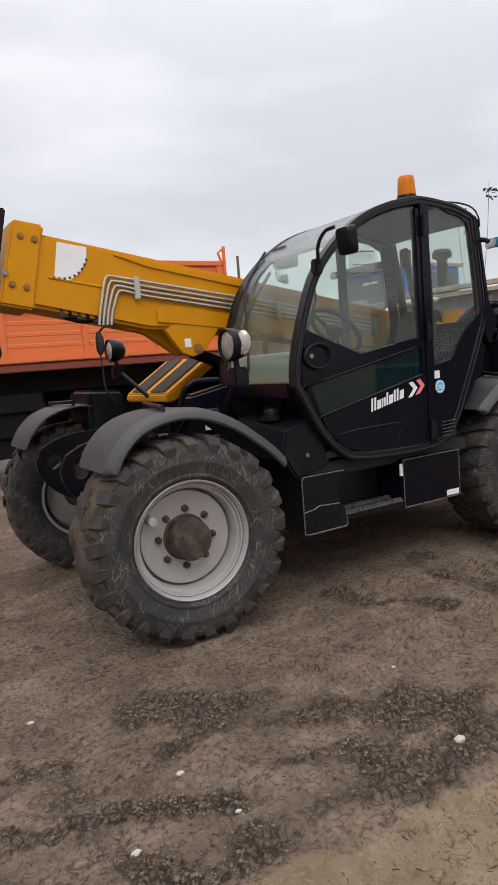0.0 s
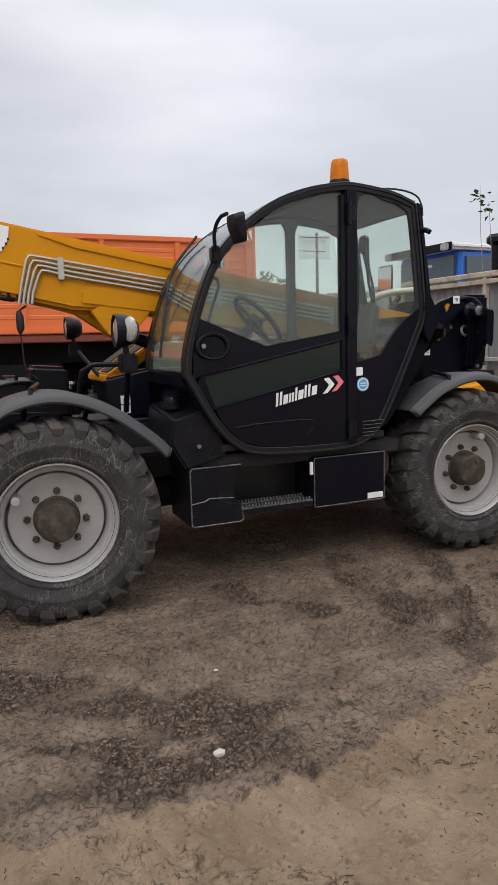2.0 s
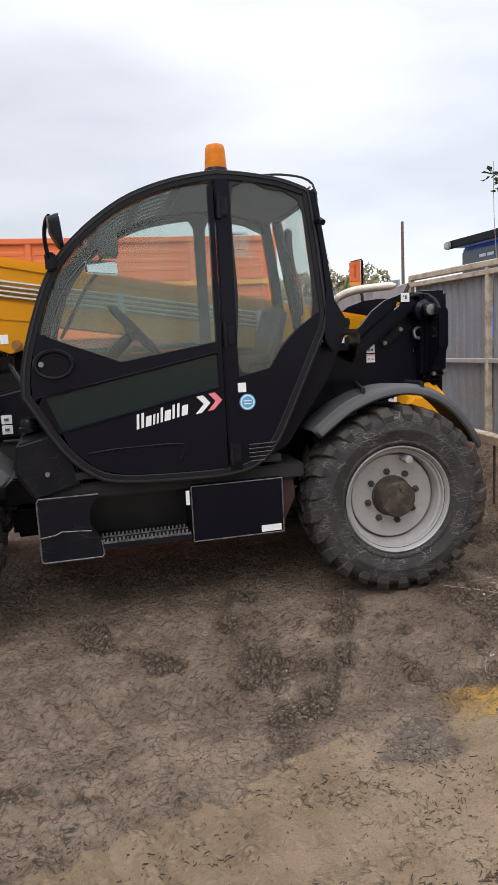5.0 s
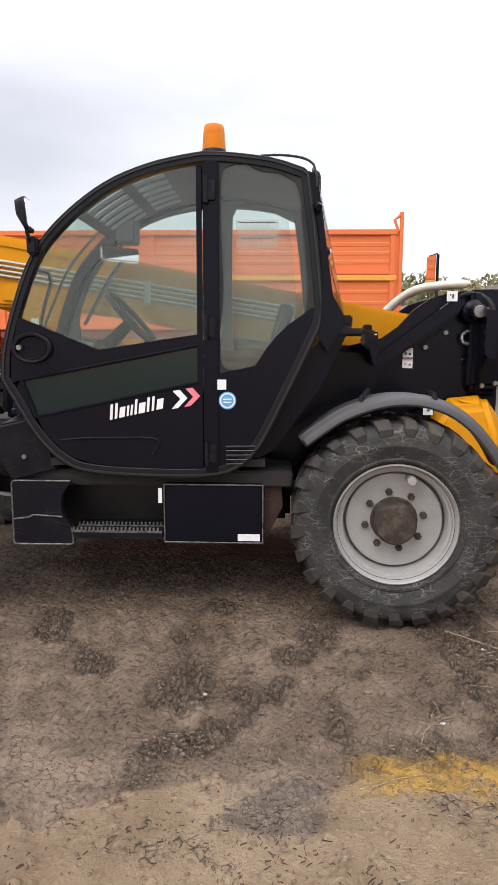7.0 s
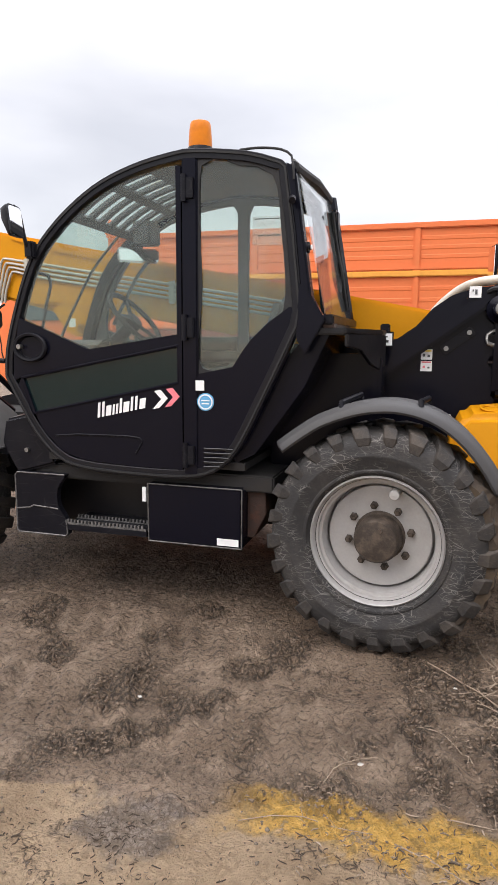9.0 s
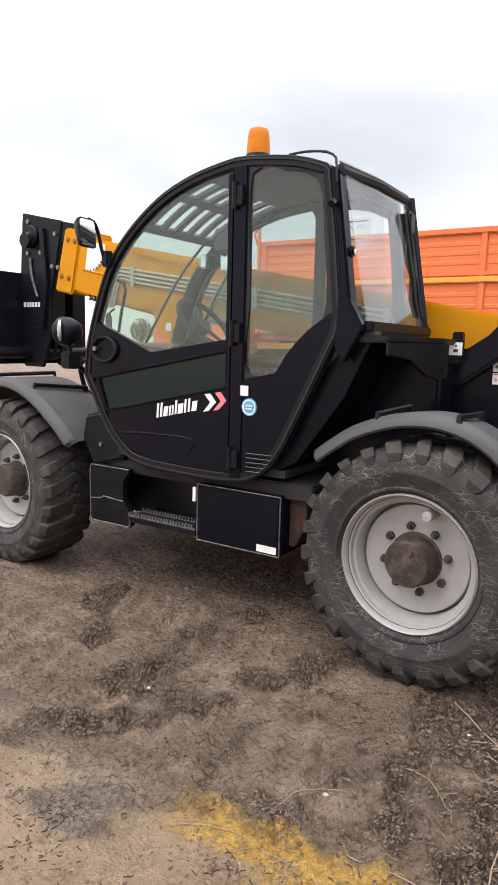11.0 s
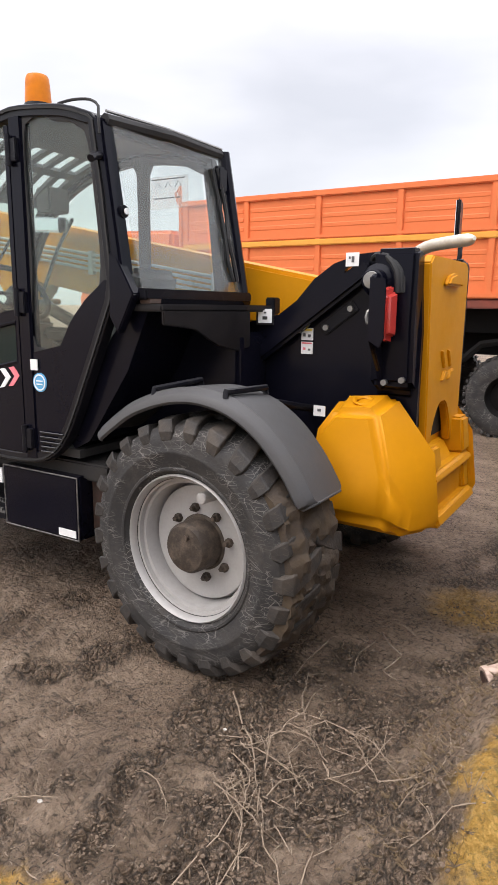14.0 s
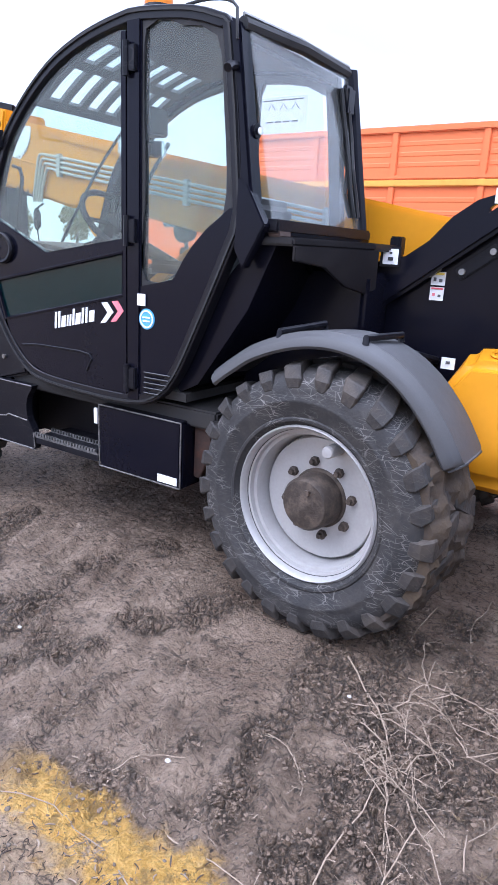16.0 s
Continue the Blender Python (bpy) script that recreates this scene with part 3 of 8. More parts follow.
def ground_material():
    m = bpy.data.materials.new("packed_dirt_gravel_and_clay")
    m.use_nodes = True
    n, l = m.node_tree.nodes, m.node_tree.links
    b = n["Principled BSDF"]
    co = n.new("ShaderNodeTexCoord")

    def noise_node(scale, detail=6.0, rough=0.6):
        t = n.new("ShaderNodeTexNoise")
        t.inputs["Scale"].default_value, t.inputs["Detail"].default_value, t.inputs["Roughness"].default_value = scale, detail, rough
        l.new(co.outputs["Object"], t.inputs["Vector"])
        return t.outputs["Fac"]

    def math_node(op, a, c, clamp=False):
        t = n.new("ShaderNodeMath")
        t.operation, t.use_clamp = op, clamp
        for i, v in enumerate((a, c)):
            if isinstance(v, (int, float)):
                t.inputs[i].default_value = v
            else:
                l.new(v, t.inputs[i])
        return t.outputs[0]

    def mix_node(fac, a, c):
        t = n.new("ShaderNodeMix")
        t.data_type = "RGBA"
        l.new(fac, t.inputs[0])
        for i, v in ((6, a), (7, c)):
            if isinstance(v, tuple):
                t.inputs[i].default_value = (*v, 1)
            else:
                l.new(v, t.inputs[i])
        return t.outputs[2]

    def ramp_node(fac, p0, p1):
        t = n.new("ShaderNodeMapRange")
        t.interpolation_type = "SMOOTHSTEP"
        t.inputs["From Min"].default_value, t.inputs["From Max"].default_value = p0, p1
        l.new(fac, t.inputs["Value"])
        return t.outputs[0]

    xyz = n.new("ShaderNodeSeparateXYZ")
    l.new(co.outputs["Object"], xyz.inputs[0])
    X, Y = xyz.outputs[0], xyz.outputs[1]
    wob = math_node("SUBTRACT", noise_node(1.6, 5), 0.5)
    wob2 = math_node("SUBTRACT", noise_node(7.0, 5), 0.5)
    patch = noise_node(2.6, 7, 0.65)
    clod = noise_node(15, 7, 0.72)
    grit = noise_node(42, 6, 0.7)
    fleck = noise_node(120, 3, 0.6)
    def crumbs(scale, warp):
        wn = n.new("ShaderNodeTexNoise")
        wn.inputs["Scale"].default_value, wn.inputs["Detail"].default_value = scale * 0.45, 4
        l.new(co.outputs["Object"], wn.inputs["Vector"])
        va = n.new("ShaderNodeVectorMath")
        va.operation = "MULTIPLY_ADD"
        l.new(wn.outputs["Color"], va.inputs[0])
        va.inputs[1].default_value = (warp, warp, warp)
        l.new(co.outputs["Object"], va.inputs[2])
        v = n.new("ShaderNodeTexVoronoi")
        v.feature = "DISTANCE_TO_EDGE"
        v.inputs["Scale"].default_value = scale
        l.new(va.outputs[0], v.inputs["Vector"])
        return v.outputs["Distance"]

    crumb = crumbs(24, 0.10)
    crumb_fine = crumbs(55, 0.05)
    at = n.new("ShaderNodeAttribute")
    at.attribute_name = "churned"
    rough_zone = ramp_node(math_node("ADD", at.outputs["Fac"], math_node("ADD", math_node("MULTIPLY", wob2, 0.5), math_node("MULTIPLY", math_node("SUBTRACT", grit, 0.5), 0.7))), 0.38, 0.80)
    # packed gravelly dirt, worn lighter in patches; crevice shade painted into the lows
    dirt = mix_node(ramp_node(patch, 0.34, 0.68), (0.300, 0.216, 0.157), (0.500, 0.374, 0.284))
    # long smears left by wheels
    smear_map = n.new("ShaderNodeMapping")
    smear_map.inputs["Scale"].default_value, smear_map.inputs["Rotation"].default_value = (0.9, 6.5, 1.0), (0, 0, radians(7))
    l.new(co.outputs["Object"], smear_map.inputs["Vector"])
    smear = n.new("ShaderNodeTexNoise")
    smear.inputs["Scale"].default_value, smear.inputs["Detail"].default_value, smear.inputs["Distortion"].default_value = 1.0, 6.0, 0.6
    l.new(smear_map.outputs[0], smear.inputs["Vector"])
    smear = smear.outputs["Fac"]
    dirt = mix_node(math_node("MULTIPLY", ramp_node(smear, 0.52, 0.36), 0.55), dirt, (0.200, 0.146, 0.110))
    seam = math_node("MULTIPLY", ramp_node(math_node("ABSOLUTE", math_node("SUBTRACT", smear, 0.52), 0), 0.018, 0.003), ramp_node(clod, 0.46, 0.56))
    dirt = mix_node(math_node("MULTIPLY", ramp_node(clod, 0.45, 0.33), 0.8), dirt, (0.070, 0.053, 0.043))
    dirt = mix_node(math_node("MULTIPLY", ramp_node(grit, 0.52, 0.72), 0.6), dirt, (0.54, 0.42, 0.33))
    pits = math_node("MULTIPLY", ramp_node(grit, 0.47, 0.34), ramp_node(patch, 0.66, 0.40))
    dirt = mix_node(pits, dirt, (0.040, 0.030, 0.023))
    # wriggling cracks, trodden scraps: crevice shade painted between crumbs, crumb tops painted lighter
    crack = math_node("MULTIPLY", ramp_node(crumb, 0.10, 0.02), ramp_node(clod, 0.47, 0.57))
    dirt = mix_node(math_node("MULTIPLY", crack, 0.65), dirt, (0.040, 0.030, 0.023))
    crack_fine = math_node("MULTIPLY", ramp_node(crumb_fine, 0.09, 0.02), ramp_node(clod, 0.55, 0.44))
    dirt = mix_node(math_node("MULTIPLY", crack_fine, 0.26), dirt, (0.055, 0.041, 0.032))
    tops = math_node("MULTIPLY", ramp_node(crumb, 0.16, 0.30), ramp_node(patch, 0.40, 0.60))
    dirt = mix_node(math_node("MULTIPLY", tops, 0.4), dirt, (0.58, 0.455, 0.36))
    # seams: crevice shade painted dark along the smear grooves
    dirt = mix_node(math_node("MULTIPLY", seam, 0.6), dirt, (0.05, 0.038, 0.03))
    # churned patches: clods with the shade of their gaps painted in dark
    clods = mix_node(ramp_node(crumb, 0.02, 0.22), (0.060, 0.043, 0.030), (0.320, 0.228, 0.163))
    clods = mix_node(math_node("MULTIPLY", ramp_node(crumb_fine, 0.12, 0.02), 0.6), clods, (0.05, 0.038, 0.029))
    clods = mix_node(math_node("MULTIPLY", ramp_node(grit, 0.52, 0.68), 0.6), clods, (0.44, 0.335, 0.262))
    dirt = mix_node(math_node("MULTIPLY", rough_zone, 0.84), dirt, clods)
    # tan clay strip on the camera's side
    ca = n.new("ShaderNodeAttribute")
    ca.attribute_name = "clay"
    clay = ramp_node(math_node("ADD", ca.outputs["Fac"], math_node("ADD", math_node("MULTIPLY", wob2, 0.5), math_node("MULTIPLY", math_node("SUBTRACT", grit, 0.5), 0.8))), 0.36, 0.64)
    clay_col = mix_node(ramp_node(patch, 0.35, 0.68), (0.445, 0.322, 0.212), (0.655, 0.495, 0.345))
    clay_col = mix_node(math_node("MULTIPLY", ramp_node(clod, 0.50, 0.68), 0.5), clay_col, (0.30, 0.195, 0.115))
    bands = ramp_node(noise_node(1.7, 4, 0.6), 0.45, 0.58)
    litter = math_node("MULTIPLY", ramp_node(crumb, 0.085, 0.015), ramp_node(clod, 0.48, 0.60))
    litter = math_node("MULTIPLY", litter, math_node("ADD", math_node("MULTIPLY", bands, 0.88), 0.12))
    clay_col = mix_node(math_node("MULTIPLY", litter, 0.85), clay_col, (0.060, 0.042, 0.030))
    clay_col = mix_node(math_node("MULTIPLY", math_node("MULTIPLY", ramp_node(grit, 0.46, 0.36), bands), 0.55), clay_col, (0.13, 0.090, 0.060))
    clay_col = mix_node(math_node("MULTIPLY", math_node("MULTIPLY", ramp_node(crumb, 0.16, 0.28), ramp_node(clod, 0.48, 0.58)), 0.5), clay_col, (0.75, 0.58, 0.40))
    clay_col = mix_node(math_node("MULTIPLY", rough_zone, 0.5), clay_col, clods)
    col = mix_node(math_node("MULTIPLY", clay, 0.9), dirt, clay_col)
    # yellow sand spill
    sy = math_node("ABSOLUTE", math_node("ADD", math_node("ADD", Y, 1.29), math_node("ADD", math_node("MULTIPLY", wob2, 0.34), math_node("MULTIPLY", wob, 0.12))), 0)
    sand = math_node("MULTIPLY", ramp_node(sy, 0.15, 0.07), ramp_node(X, 2.40, 2.70))
    sand = math_node("MULTIPLY", sand, ramp_node(X, 4.1, 3.55))
    bank = ramp_node(math_node("ADD", X, math_node("MULTIPLY", math_node("ADD", wob, math_node("MULTIPLY", wob2, 0.6)), 0.5)), 4.14, 4.26)
    for cx, cy, r2 in ((3.80, 1.30, 0.10), (2.93, -1.30, 0.02)):
        spot = math_node("ADD", math_node("POWER", math_node("SUBTRACT", X, cx), 2.0), math_node("POWER", math_node("SUBTRACT", Y, cy), 2.0))
        spot = math_node("ADD", spot, math_node("MULTIPLY", wob2, r2))
        sand = math_node("MAXIMUM", sand, math_node("MULTIPLY", ramp_node(spot, r2, r2 * 0.1), 0.6))
    bank = math_node("MULTIPLY", bank, ramp_node(math_node("ADD", X, math_node("MULTIPLY", wob, 1.6)), 5.5, 5.0))
    bank = math_node("MULTIPLY", bank, ramp_node(math_node("ADD", Y, math_node("MULTIPLY", wob, 1.6)), -2.6, -2.0))
    sand = math_node("MAXIMUM", sand, math_node("MULTIPLY", bank, ramp_node(math_node("ADD", Y, wob2), 0.55, 0.1)))
    sand = math_node("MULTIPLY", sand, ramp_node(math_node("ADD", grit, wob2), 0.22, 0.42))
    sand_col = mix_node(ramp_node(grit, 0.36, 0.66), (0.68, 0.38, 0.065), (0.95, 0.61, 0.17))
    sand_col = mix_node(math_node("MULTIPLY", ramp_node(clod, 0.50, 0.38), 0.7), sand_col, (0.26, 0.165, 0.055))
    sand_col = mix_node(math_node("MULTIPLY", litter, 0.8), sand_col, (0.12, 0.07, 0.03))
    col = mix_node(math_node("MULTIPLY", sand, 0.95), col, sand_col)
    # grey ash patch
    damp = math_node("ADD", math_node("POWER", math_node("SUBTRACT", X, 2.19), 2.0), math_node("POWER", math_node("MULTIPLY", math_node("ADD", Y, 1.48), 1.5), 2.0))
    damp = ramp_node(math_node("ADD", damp, math_node("MULTIPLY", wob2, 0.22)), 0.062, 0.012)
    ash = mix_node(ramp_node(clod, 0.36, 0.60), (0.12, 0.104, 0.098), (0.40, 0.345, 0.33))
    ash = mix_node(math_node("MULTIPLY", ramp_node(crumb_fine, 0.14, 0.03), 0.7), ash, (0.07, 0.055, 0.048))
    ash = mix_node(math_node("MULTIPLY", ramp_node(crumb, 0.12, 0.02), 0.7), ash, (0.09, 0.066, 0.05))
    col = mix_node(math_node("MULTIPLY", damp, 0.75), col, ash)
    col = mix_node(ramp_node(fleck, 0.66, 0.76), col, (0.42, 0.355, 0.29))
    # wet mud round the puddle
    wa = n.new("ShaderNodeAttribute")
    wa.attribute_name = "wet"
    wet = math_node("MULTIPLY", ramp_node(math_node("ADD", wa.outputs["Fac"], math_node("MULTIPLY", wob2, 0.9)), 0.10, 0.75), 0.9)
    col = mix_node(math_node("MULTIPLY", wet, 0.65), col, (0.29, 0.225, 0.178))
    tint = n.new("ShaderNodeMix")
    tint.data_type, tint.blend_type = "RGBA", "MULTIPLY"
    tint.inputs[0].default_value = 1.0
    l.new(col, tint.inputs[6])
    tint.inputs[7].default_value = (1.02, 0.99, 0.93, 1)
    l.new(tint.outputs[2], b.inputs["Base Color"])
    rr = n.new("ShaderNodeMapRange")
    rr.inputs["To Min"].default_value, rr.inputs["To Max"].default_value = 0.40, 0.85
    l.new(patch, rr.inputs["Value"])
    gloss = n.new("ShaderNodeMix")
    l.new(wet, gloss.inputs[0])
    l.new(rr.outputs[0], gloss.inputs[2])
    gloss.inputs[3].default_value = 0.28
    l.new(gloss.outputs[0], b.inputs["Roughness"])
    b.inputs["Specular IOR Level"].default_value = 0.45
    hh = math_node("ADD", math_node("MULTIPLY", grit, 1.0), math_node("MULTIPLY", fleck, 0.35))
    hh = math_node("ADD", hh, math_node("ADD", math_node("MULTIPLY", patch, 1.0), math_node("MULTIPLY", clod, 2.4)))
    lump = math_node("MULTIPLY", math_node("ADD", ramp_node(crumb, 0.0, 0.30), math_node("MULTIPLY", ramp_node(crumb_fine, 0.0, 0.3), 0.5)), math_node("ADD", math_node("MULTIPLY", rough_zone, 0.95), 0.16))
    hh = math_node("SUBTRACT", math_node("ADD", hh, lump), math_node("MULTIPLY", seam, 0.6))
    bn = n.new("ShaderNodeBump")
    bn.inputs["Strength"].default_value, bn.inputs["Distance"].default_value = 1.0, 0.056
    l.new(hh, bn.inputs["Height"])
    l.new(bn.outputs[0], b.inputs["Normal"])
    return m


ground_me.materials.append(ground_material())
ground = tagged(new("ground", ground_me), "packed dark dirt and gravel yard with tan clay and yellow sand", "ground", kind="structure")


def plate(outer, holes, y0, y1):
    """A plate in the x-z plane with openings right through it."""
    bm = bmesh.new()
    edges = []
    loops = []
    for loop in (outer, *holes):
        vs = [bm.verts.new((a, y0, b)) for a, b in loop]
        loops.append(vs)
        edges += [bm.edges.new((vs[i], vs[(i + 1) % len(vs)])) for i in range(len(vs))]
    bmesh.ops.triangle_fill(bm, use_beauty=True, use_dissolve=False, edges=edges)
    faces = list(bm.faces)
    copy = bmesh.ops.duplicate(bm, geom=list(bm.verts) + list(bm.edges) + faces)
    twin = copy["vert_map"]
    for vs in loops:
        for i in range(len(vs)):
            a, b = vs[i], vs[(i + 1) % len(vs)]
            bm.faces.new((a, b, twin[b], twin[a]))
    for v in {twin[v] for vs in loops for v in vs}:
        v.co.y = y1
    bmesh.ops.recalc_face_normals(bm, faces=bm.faces)
    return bm


def ellipse(cx, cz, rx, rz, n=20, tilt=0.0):
    out = []
    for k in range(n):
        a = 2 * math.pi * k / n
        u, v = rx * math.cos(a), rz * math.sin(a)
        out.append((cx + u * math.cos(tilt) - v * math.sin(tilt), cz + u * math.sin(tilt) + v * math.cos(tilt)))
    return out


# ---- the telehandler ----
CY = 1.04                      # middle of the machine
MACHINE = thing("telehandler", (1.43, CY, 0), "black and yellow telescopic handler with enclosed cab on dirt yard", "telehandler")


def mpart(name, bm, mat, label="", parent=None, smooth=False):
    return part(name, bm, mat, parent or MACHINE, label, smooth)


# wheels
def tyre_mesh(cx, cy, cz, R=0.548, half=0.205, rim=0.314):
    prof = [(rim - 0.01, -half * 0.72), (rim + 0.015, -half * 0.86), (rim + 0.03, -half * 0.93), (rim + 0.034, -half * 0.98), (rim + 0.044, -half * 0.985), (rim + 0.05, -half * 0.965), (rim + 0.10, -half * 1.03), (rim + 0.112, -half * 1.055), (rim + 0.122, -half * 1.055), (rim + 0.13, -half * 1.035), (rim + 0.15, -half * 1.035),
            (R - 0.045, -half), (R - 0.015, -half * 0.86), (R, -half * 0.5), (R + 0.004, 0), (R, half * 0.5), (R - 0.015, half * 0.86), (R - 0.045, half),
            (rim + 0.15, half * 1.04), (rim + 0.10, half * 1.04), (rim + 0.05, half * 0.97), (rim + 0.015, half * 0.86), (rim - 0.01, half * 0.72)]
    bm = lathe(prof, (cx, cy, cz), "y", 96)
    return bm


def lug_mesh(side, shape, R=0.548, half=0.205):
    """One tread lug, round a wheel's centre: from the middle of the tread out over the shoulder and down the wall."""
    rnd = random.Random(shape)
    n = 25
    w = 2 * math.pi / n * rnd.uniform(0.24, 0.32)
    lift = rnd.uniform(-0.009, 0.003)
    secs = [(-0.012, 0.10, R - 0.02, R + 0.025 + lift, w * 0.75), (0.09, 0.03, R - 0.03, R + 0.026 + lift, w), (half * 0.93, -0.03, R - 0.05, R + 0.018 + lift, w * 1.08),
            (half * 1.045, -0.045, R - 0.070, R - 0.026, w * 1.08), (half * 1.03, -0.05, R - 0.095, R - 0.072, w * 0.85)]
    bm = bmesh.new()
    rings = []
    for y, skew, r0, r1, hw in secs:
        ring = []
        for r, sg in ((r0, -1), (r1, -1), (r1, 1), (r0, 1)):
            a = skew + sg * hw * (1.0 if r == r0 else 0.84) + rnd.uniform(-0.014, 0.014)
            yy = y if r == r1 else y - (0.03 if y > half * 0.9 else 0)
            rr_ = r + rnd.uniform(-0.007, 0.004)
            ring.append(bm.verts.new((rr_ * math.cos(a), side * yy, rr_ * math.sin(a))))
        rings.append(ring)
    for p, q in zip(rings, rings[1:]):
        for i in range(4):
            bm.faces.new((p[i], p[(i + 1) % 4], q[(i + 1) % 4], q[i]))
    bm.faces.new(rings[0])
    bm.faces.new(rings[-1][::-1])
    bmesh.ops.recalc_face_normals(bm, faces=bm.faces)
    bevelled(bm, 0.005, 1, 40)
    me = bpy.data.meshes.new("tread_lug")
    bm.to_mesh(me)
    bm.free()
    me.materials.append(MUD_RUBBER)
    return me


LUGS = {(s, k): lug_mesh(s, k) for s in (-1, 1) for k in range(9)}


def wheel(cx, cz, name="wheel"):
    """One wheel on the side of the yard's open part; its outer face looks along -y."""
    cy = 0.10
    c = (cx, cy, cz)
    base = Vector((cx, cy, cz)) - MACHINE.location
    o = -0.185
    rim = [(0.322, 0.16), (0.350, 0.165), (0.350, 0.145), (0.325, 0.13), (0.305, 0.06), (0.300, -0.06), (0.312, o + 0.075), (0.326, o + 0.06), (0.330, o + 0.045), (0.342, o + 0.035),
           (0.352, o + 0.02), (0.354, o + 0.004), (0.346, o - 0.004), (0.336, o + 0.008), (0.333, o + 0.034), (0.322, o + 0.036), (0.320, o + 0.060), (0.306, o + 0.062),
           (0.298, o + 0.080), (0.293, o + 0.150), (0.284, o + 0.172), (0.274, o + 0.170), (0.270, o + 0.128), (0.262, o + 0.120), (0.24, o + 0.118), (0.17, o + 0.126), (0.118, o + 0.126), (0.118, o + 0.18), (0.28, o + 0.18), (0.29, 0.16)]
    rim = [(r if r < 0.25 else r - 0.024 * min(1, (r - 0.25) / 0.05), h) for r, h in rim]
    ob = part(name, lathe(rim, c, "y", 64), SILVER, MACHINE, "silver steel wheel with muddy lugged tyre", True, base=base)
    part("tyre", tyre_mesh(cx, cy, cz), RUBBER, ob, "worn black tyre with chunky lugs caked in mud", True)
    for side in (-1, 1):
        for k in range(25):
            lug = new("tread_lug", LUGS[side, (k * 7 + k // 3) % 9])
            lug.parent = ob
            lug.matrix_basis = pose(0, 0, 0, 0, -360 * (k + (0.5 if side > 0 else 0)) / 25, 0)
    hubp = [(0.0, o - 0.002), (0.055, o), (0.100, o + 0.006), (0.112, o + 0.022), (0.116, o + 0.118), (0.128, o + 0.122), (0.128, o + 0.15), (0.0, o + 0.15)]
    part("hub", lathe(hubp, c, "y", 32), HUB, ob, "rusty brown hub cap", True)
    plug = rod((cx + 0.02, cy + o - 0.014, cz + 0.06), (cx + 0.02, cy + o + 0.01, cz + 0.06), 0.012, 8)
    part("hub_plug", plug, HUB, ob)
    for k in range(8):
        a = 2 * math.pi * k / 8 + 0.2
        x, z = cx + 0.158 * math.cos(a), cz + 0.158 * math.sin(a)
        nut = lathe([(0.0, o + 0.088), (0.011, o + 0.088), (0.012, o + 0.104), (0.020, o + 0.106), (0.021, o + 0.128), (0.0, o + 0.128)], (x, cy, z), "y", 6)
        part("wheel_nut", nut, HUB, ob)
    a = 1.25
    x, z = cx + 0.248 * math.cos(a), cz + 0.248 * math.sin(a)
    valve = lathe([(0.0, o + 0.02), (0.022, o + 0.022), (0.026, o + 0.03), (0.027, o + 0.15), (0.0, o + 0.15)], (x, cy, z), "y", 14)
    part("valve_guard", valve, SILVER, ob)
    return ob


WZ = 0.570
rear_wheel = wheel(2.86, WZ)
rear_wheel.rotation_euler = (0, 0, radians(-4.4))      # wheels left slightly turned
copy_thing(rear_wheel, pose(2.86 - 1.43, 1.98 - CY, WZ, 0, 0, 175.6))
front_wheel = copy_thing(rear_wheel, pose(0.0 - 1.43, 0.10 - CY, WZ, 0, -75, -4.4))
copy_thing(rear_wheel, pose(0.0 - 1.43, 1.98 - CY, WZ, 0, 30, 175.6))

def caked_mud(cx, cy, cz, a0, a1, seed):
    """A crust of mud packed between the lugs of a tyre, from angle a0 to a1: thick and torn in places, bare in others."""
    bm = bmesh.new()
    na, ny = 46, 22
    grid = []
    for i in range(na + 1):
        a = a0 + (a1 - a0) * i / na
        end = min(1.0, 6 * min(i, na - i) / na)
        row = []
        for j in range(ny + 1):
            y = -0.19 + 0.38 * j / ny
            q = Vector((a * 5, y * 8, seed * 3.7))
            lump = 0.5 + 0.9 * noise.noise(q) + 0.5 * noise.noise(q * 2.7) + 0.3 * noise.noise(q * 6.1)
            r_ = 0.550 + 0.046 * end * max(-0.4, min(1.0, lump)) - 0.10 * abs(y / 0.19) ** 6 * 0.25
            row.append(bm.verts.new((cx + r_ * math.cos(a), cy + y, cz + r_ * math.sin(a))))
        grid.append(row)
    for p, q in zip(grid, grid[1:]):
        for j in range(ny):
            bm.faces.new((p[j], p[j + 1], q[j + 1], q[j]))
    low = bmesh.ops.extrude_face_region(bm, geom=list(bm.faces))
    for v in low["geom"]:
        if isinstance(v, bmesh.types.BMVert):
            v.co = Vector((cx, v.co.y, cz)) + (v.co - Vector((cx, v.co.y, cz))) * 0.9
    return bm


part("caked_mud", caked_mud(2.86, 0.10, WZ, -0.85, 0.75, 3), MUD, rear_wheel, "yellow-brown mud caked on the tread", True)
part("caked_mud", caked_mud(0.0, 0.10, WZ, 0.9, 2.6, 4), MUD, front_wheel, "brown mud caked on the tread", True)

# chassis and axles
mpart("chassis_frame", join(join(box(-0.20, 3.3, 0.76, 1.32, 0.62, 1.00, 0.02), box(-0.22, 0.55, 0.80, 1.30, 0.52, 1.02, 0.03)), box(0.55, 2.5, 0.45, 0.75, 0.60, 0.82, 0.01)), DARK, "grimy black chassis rails")
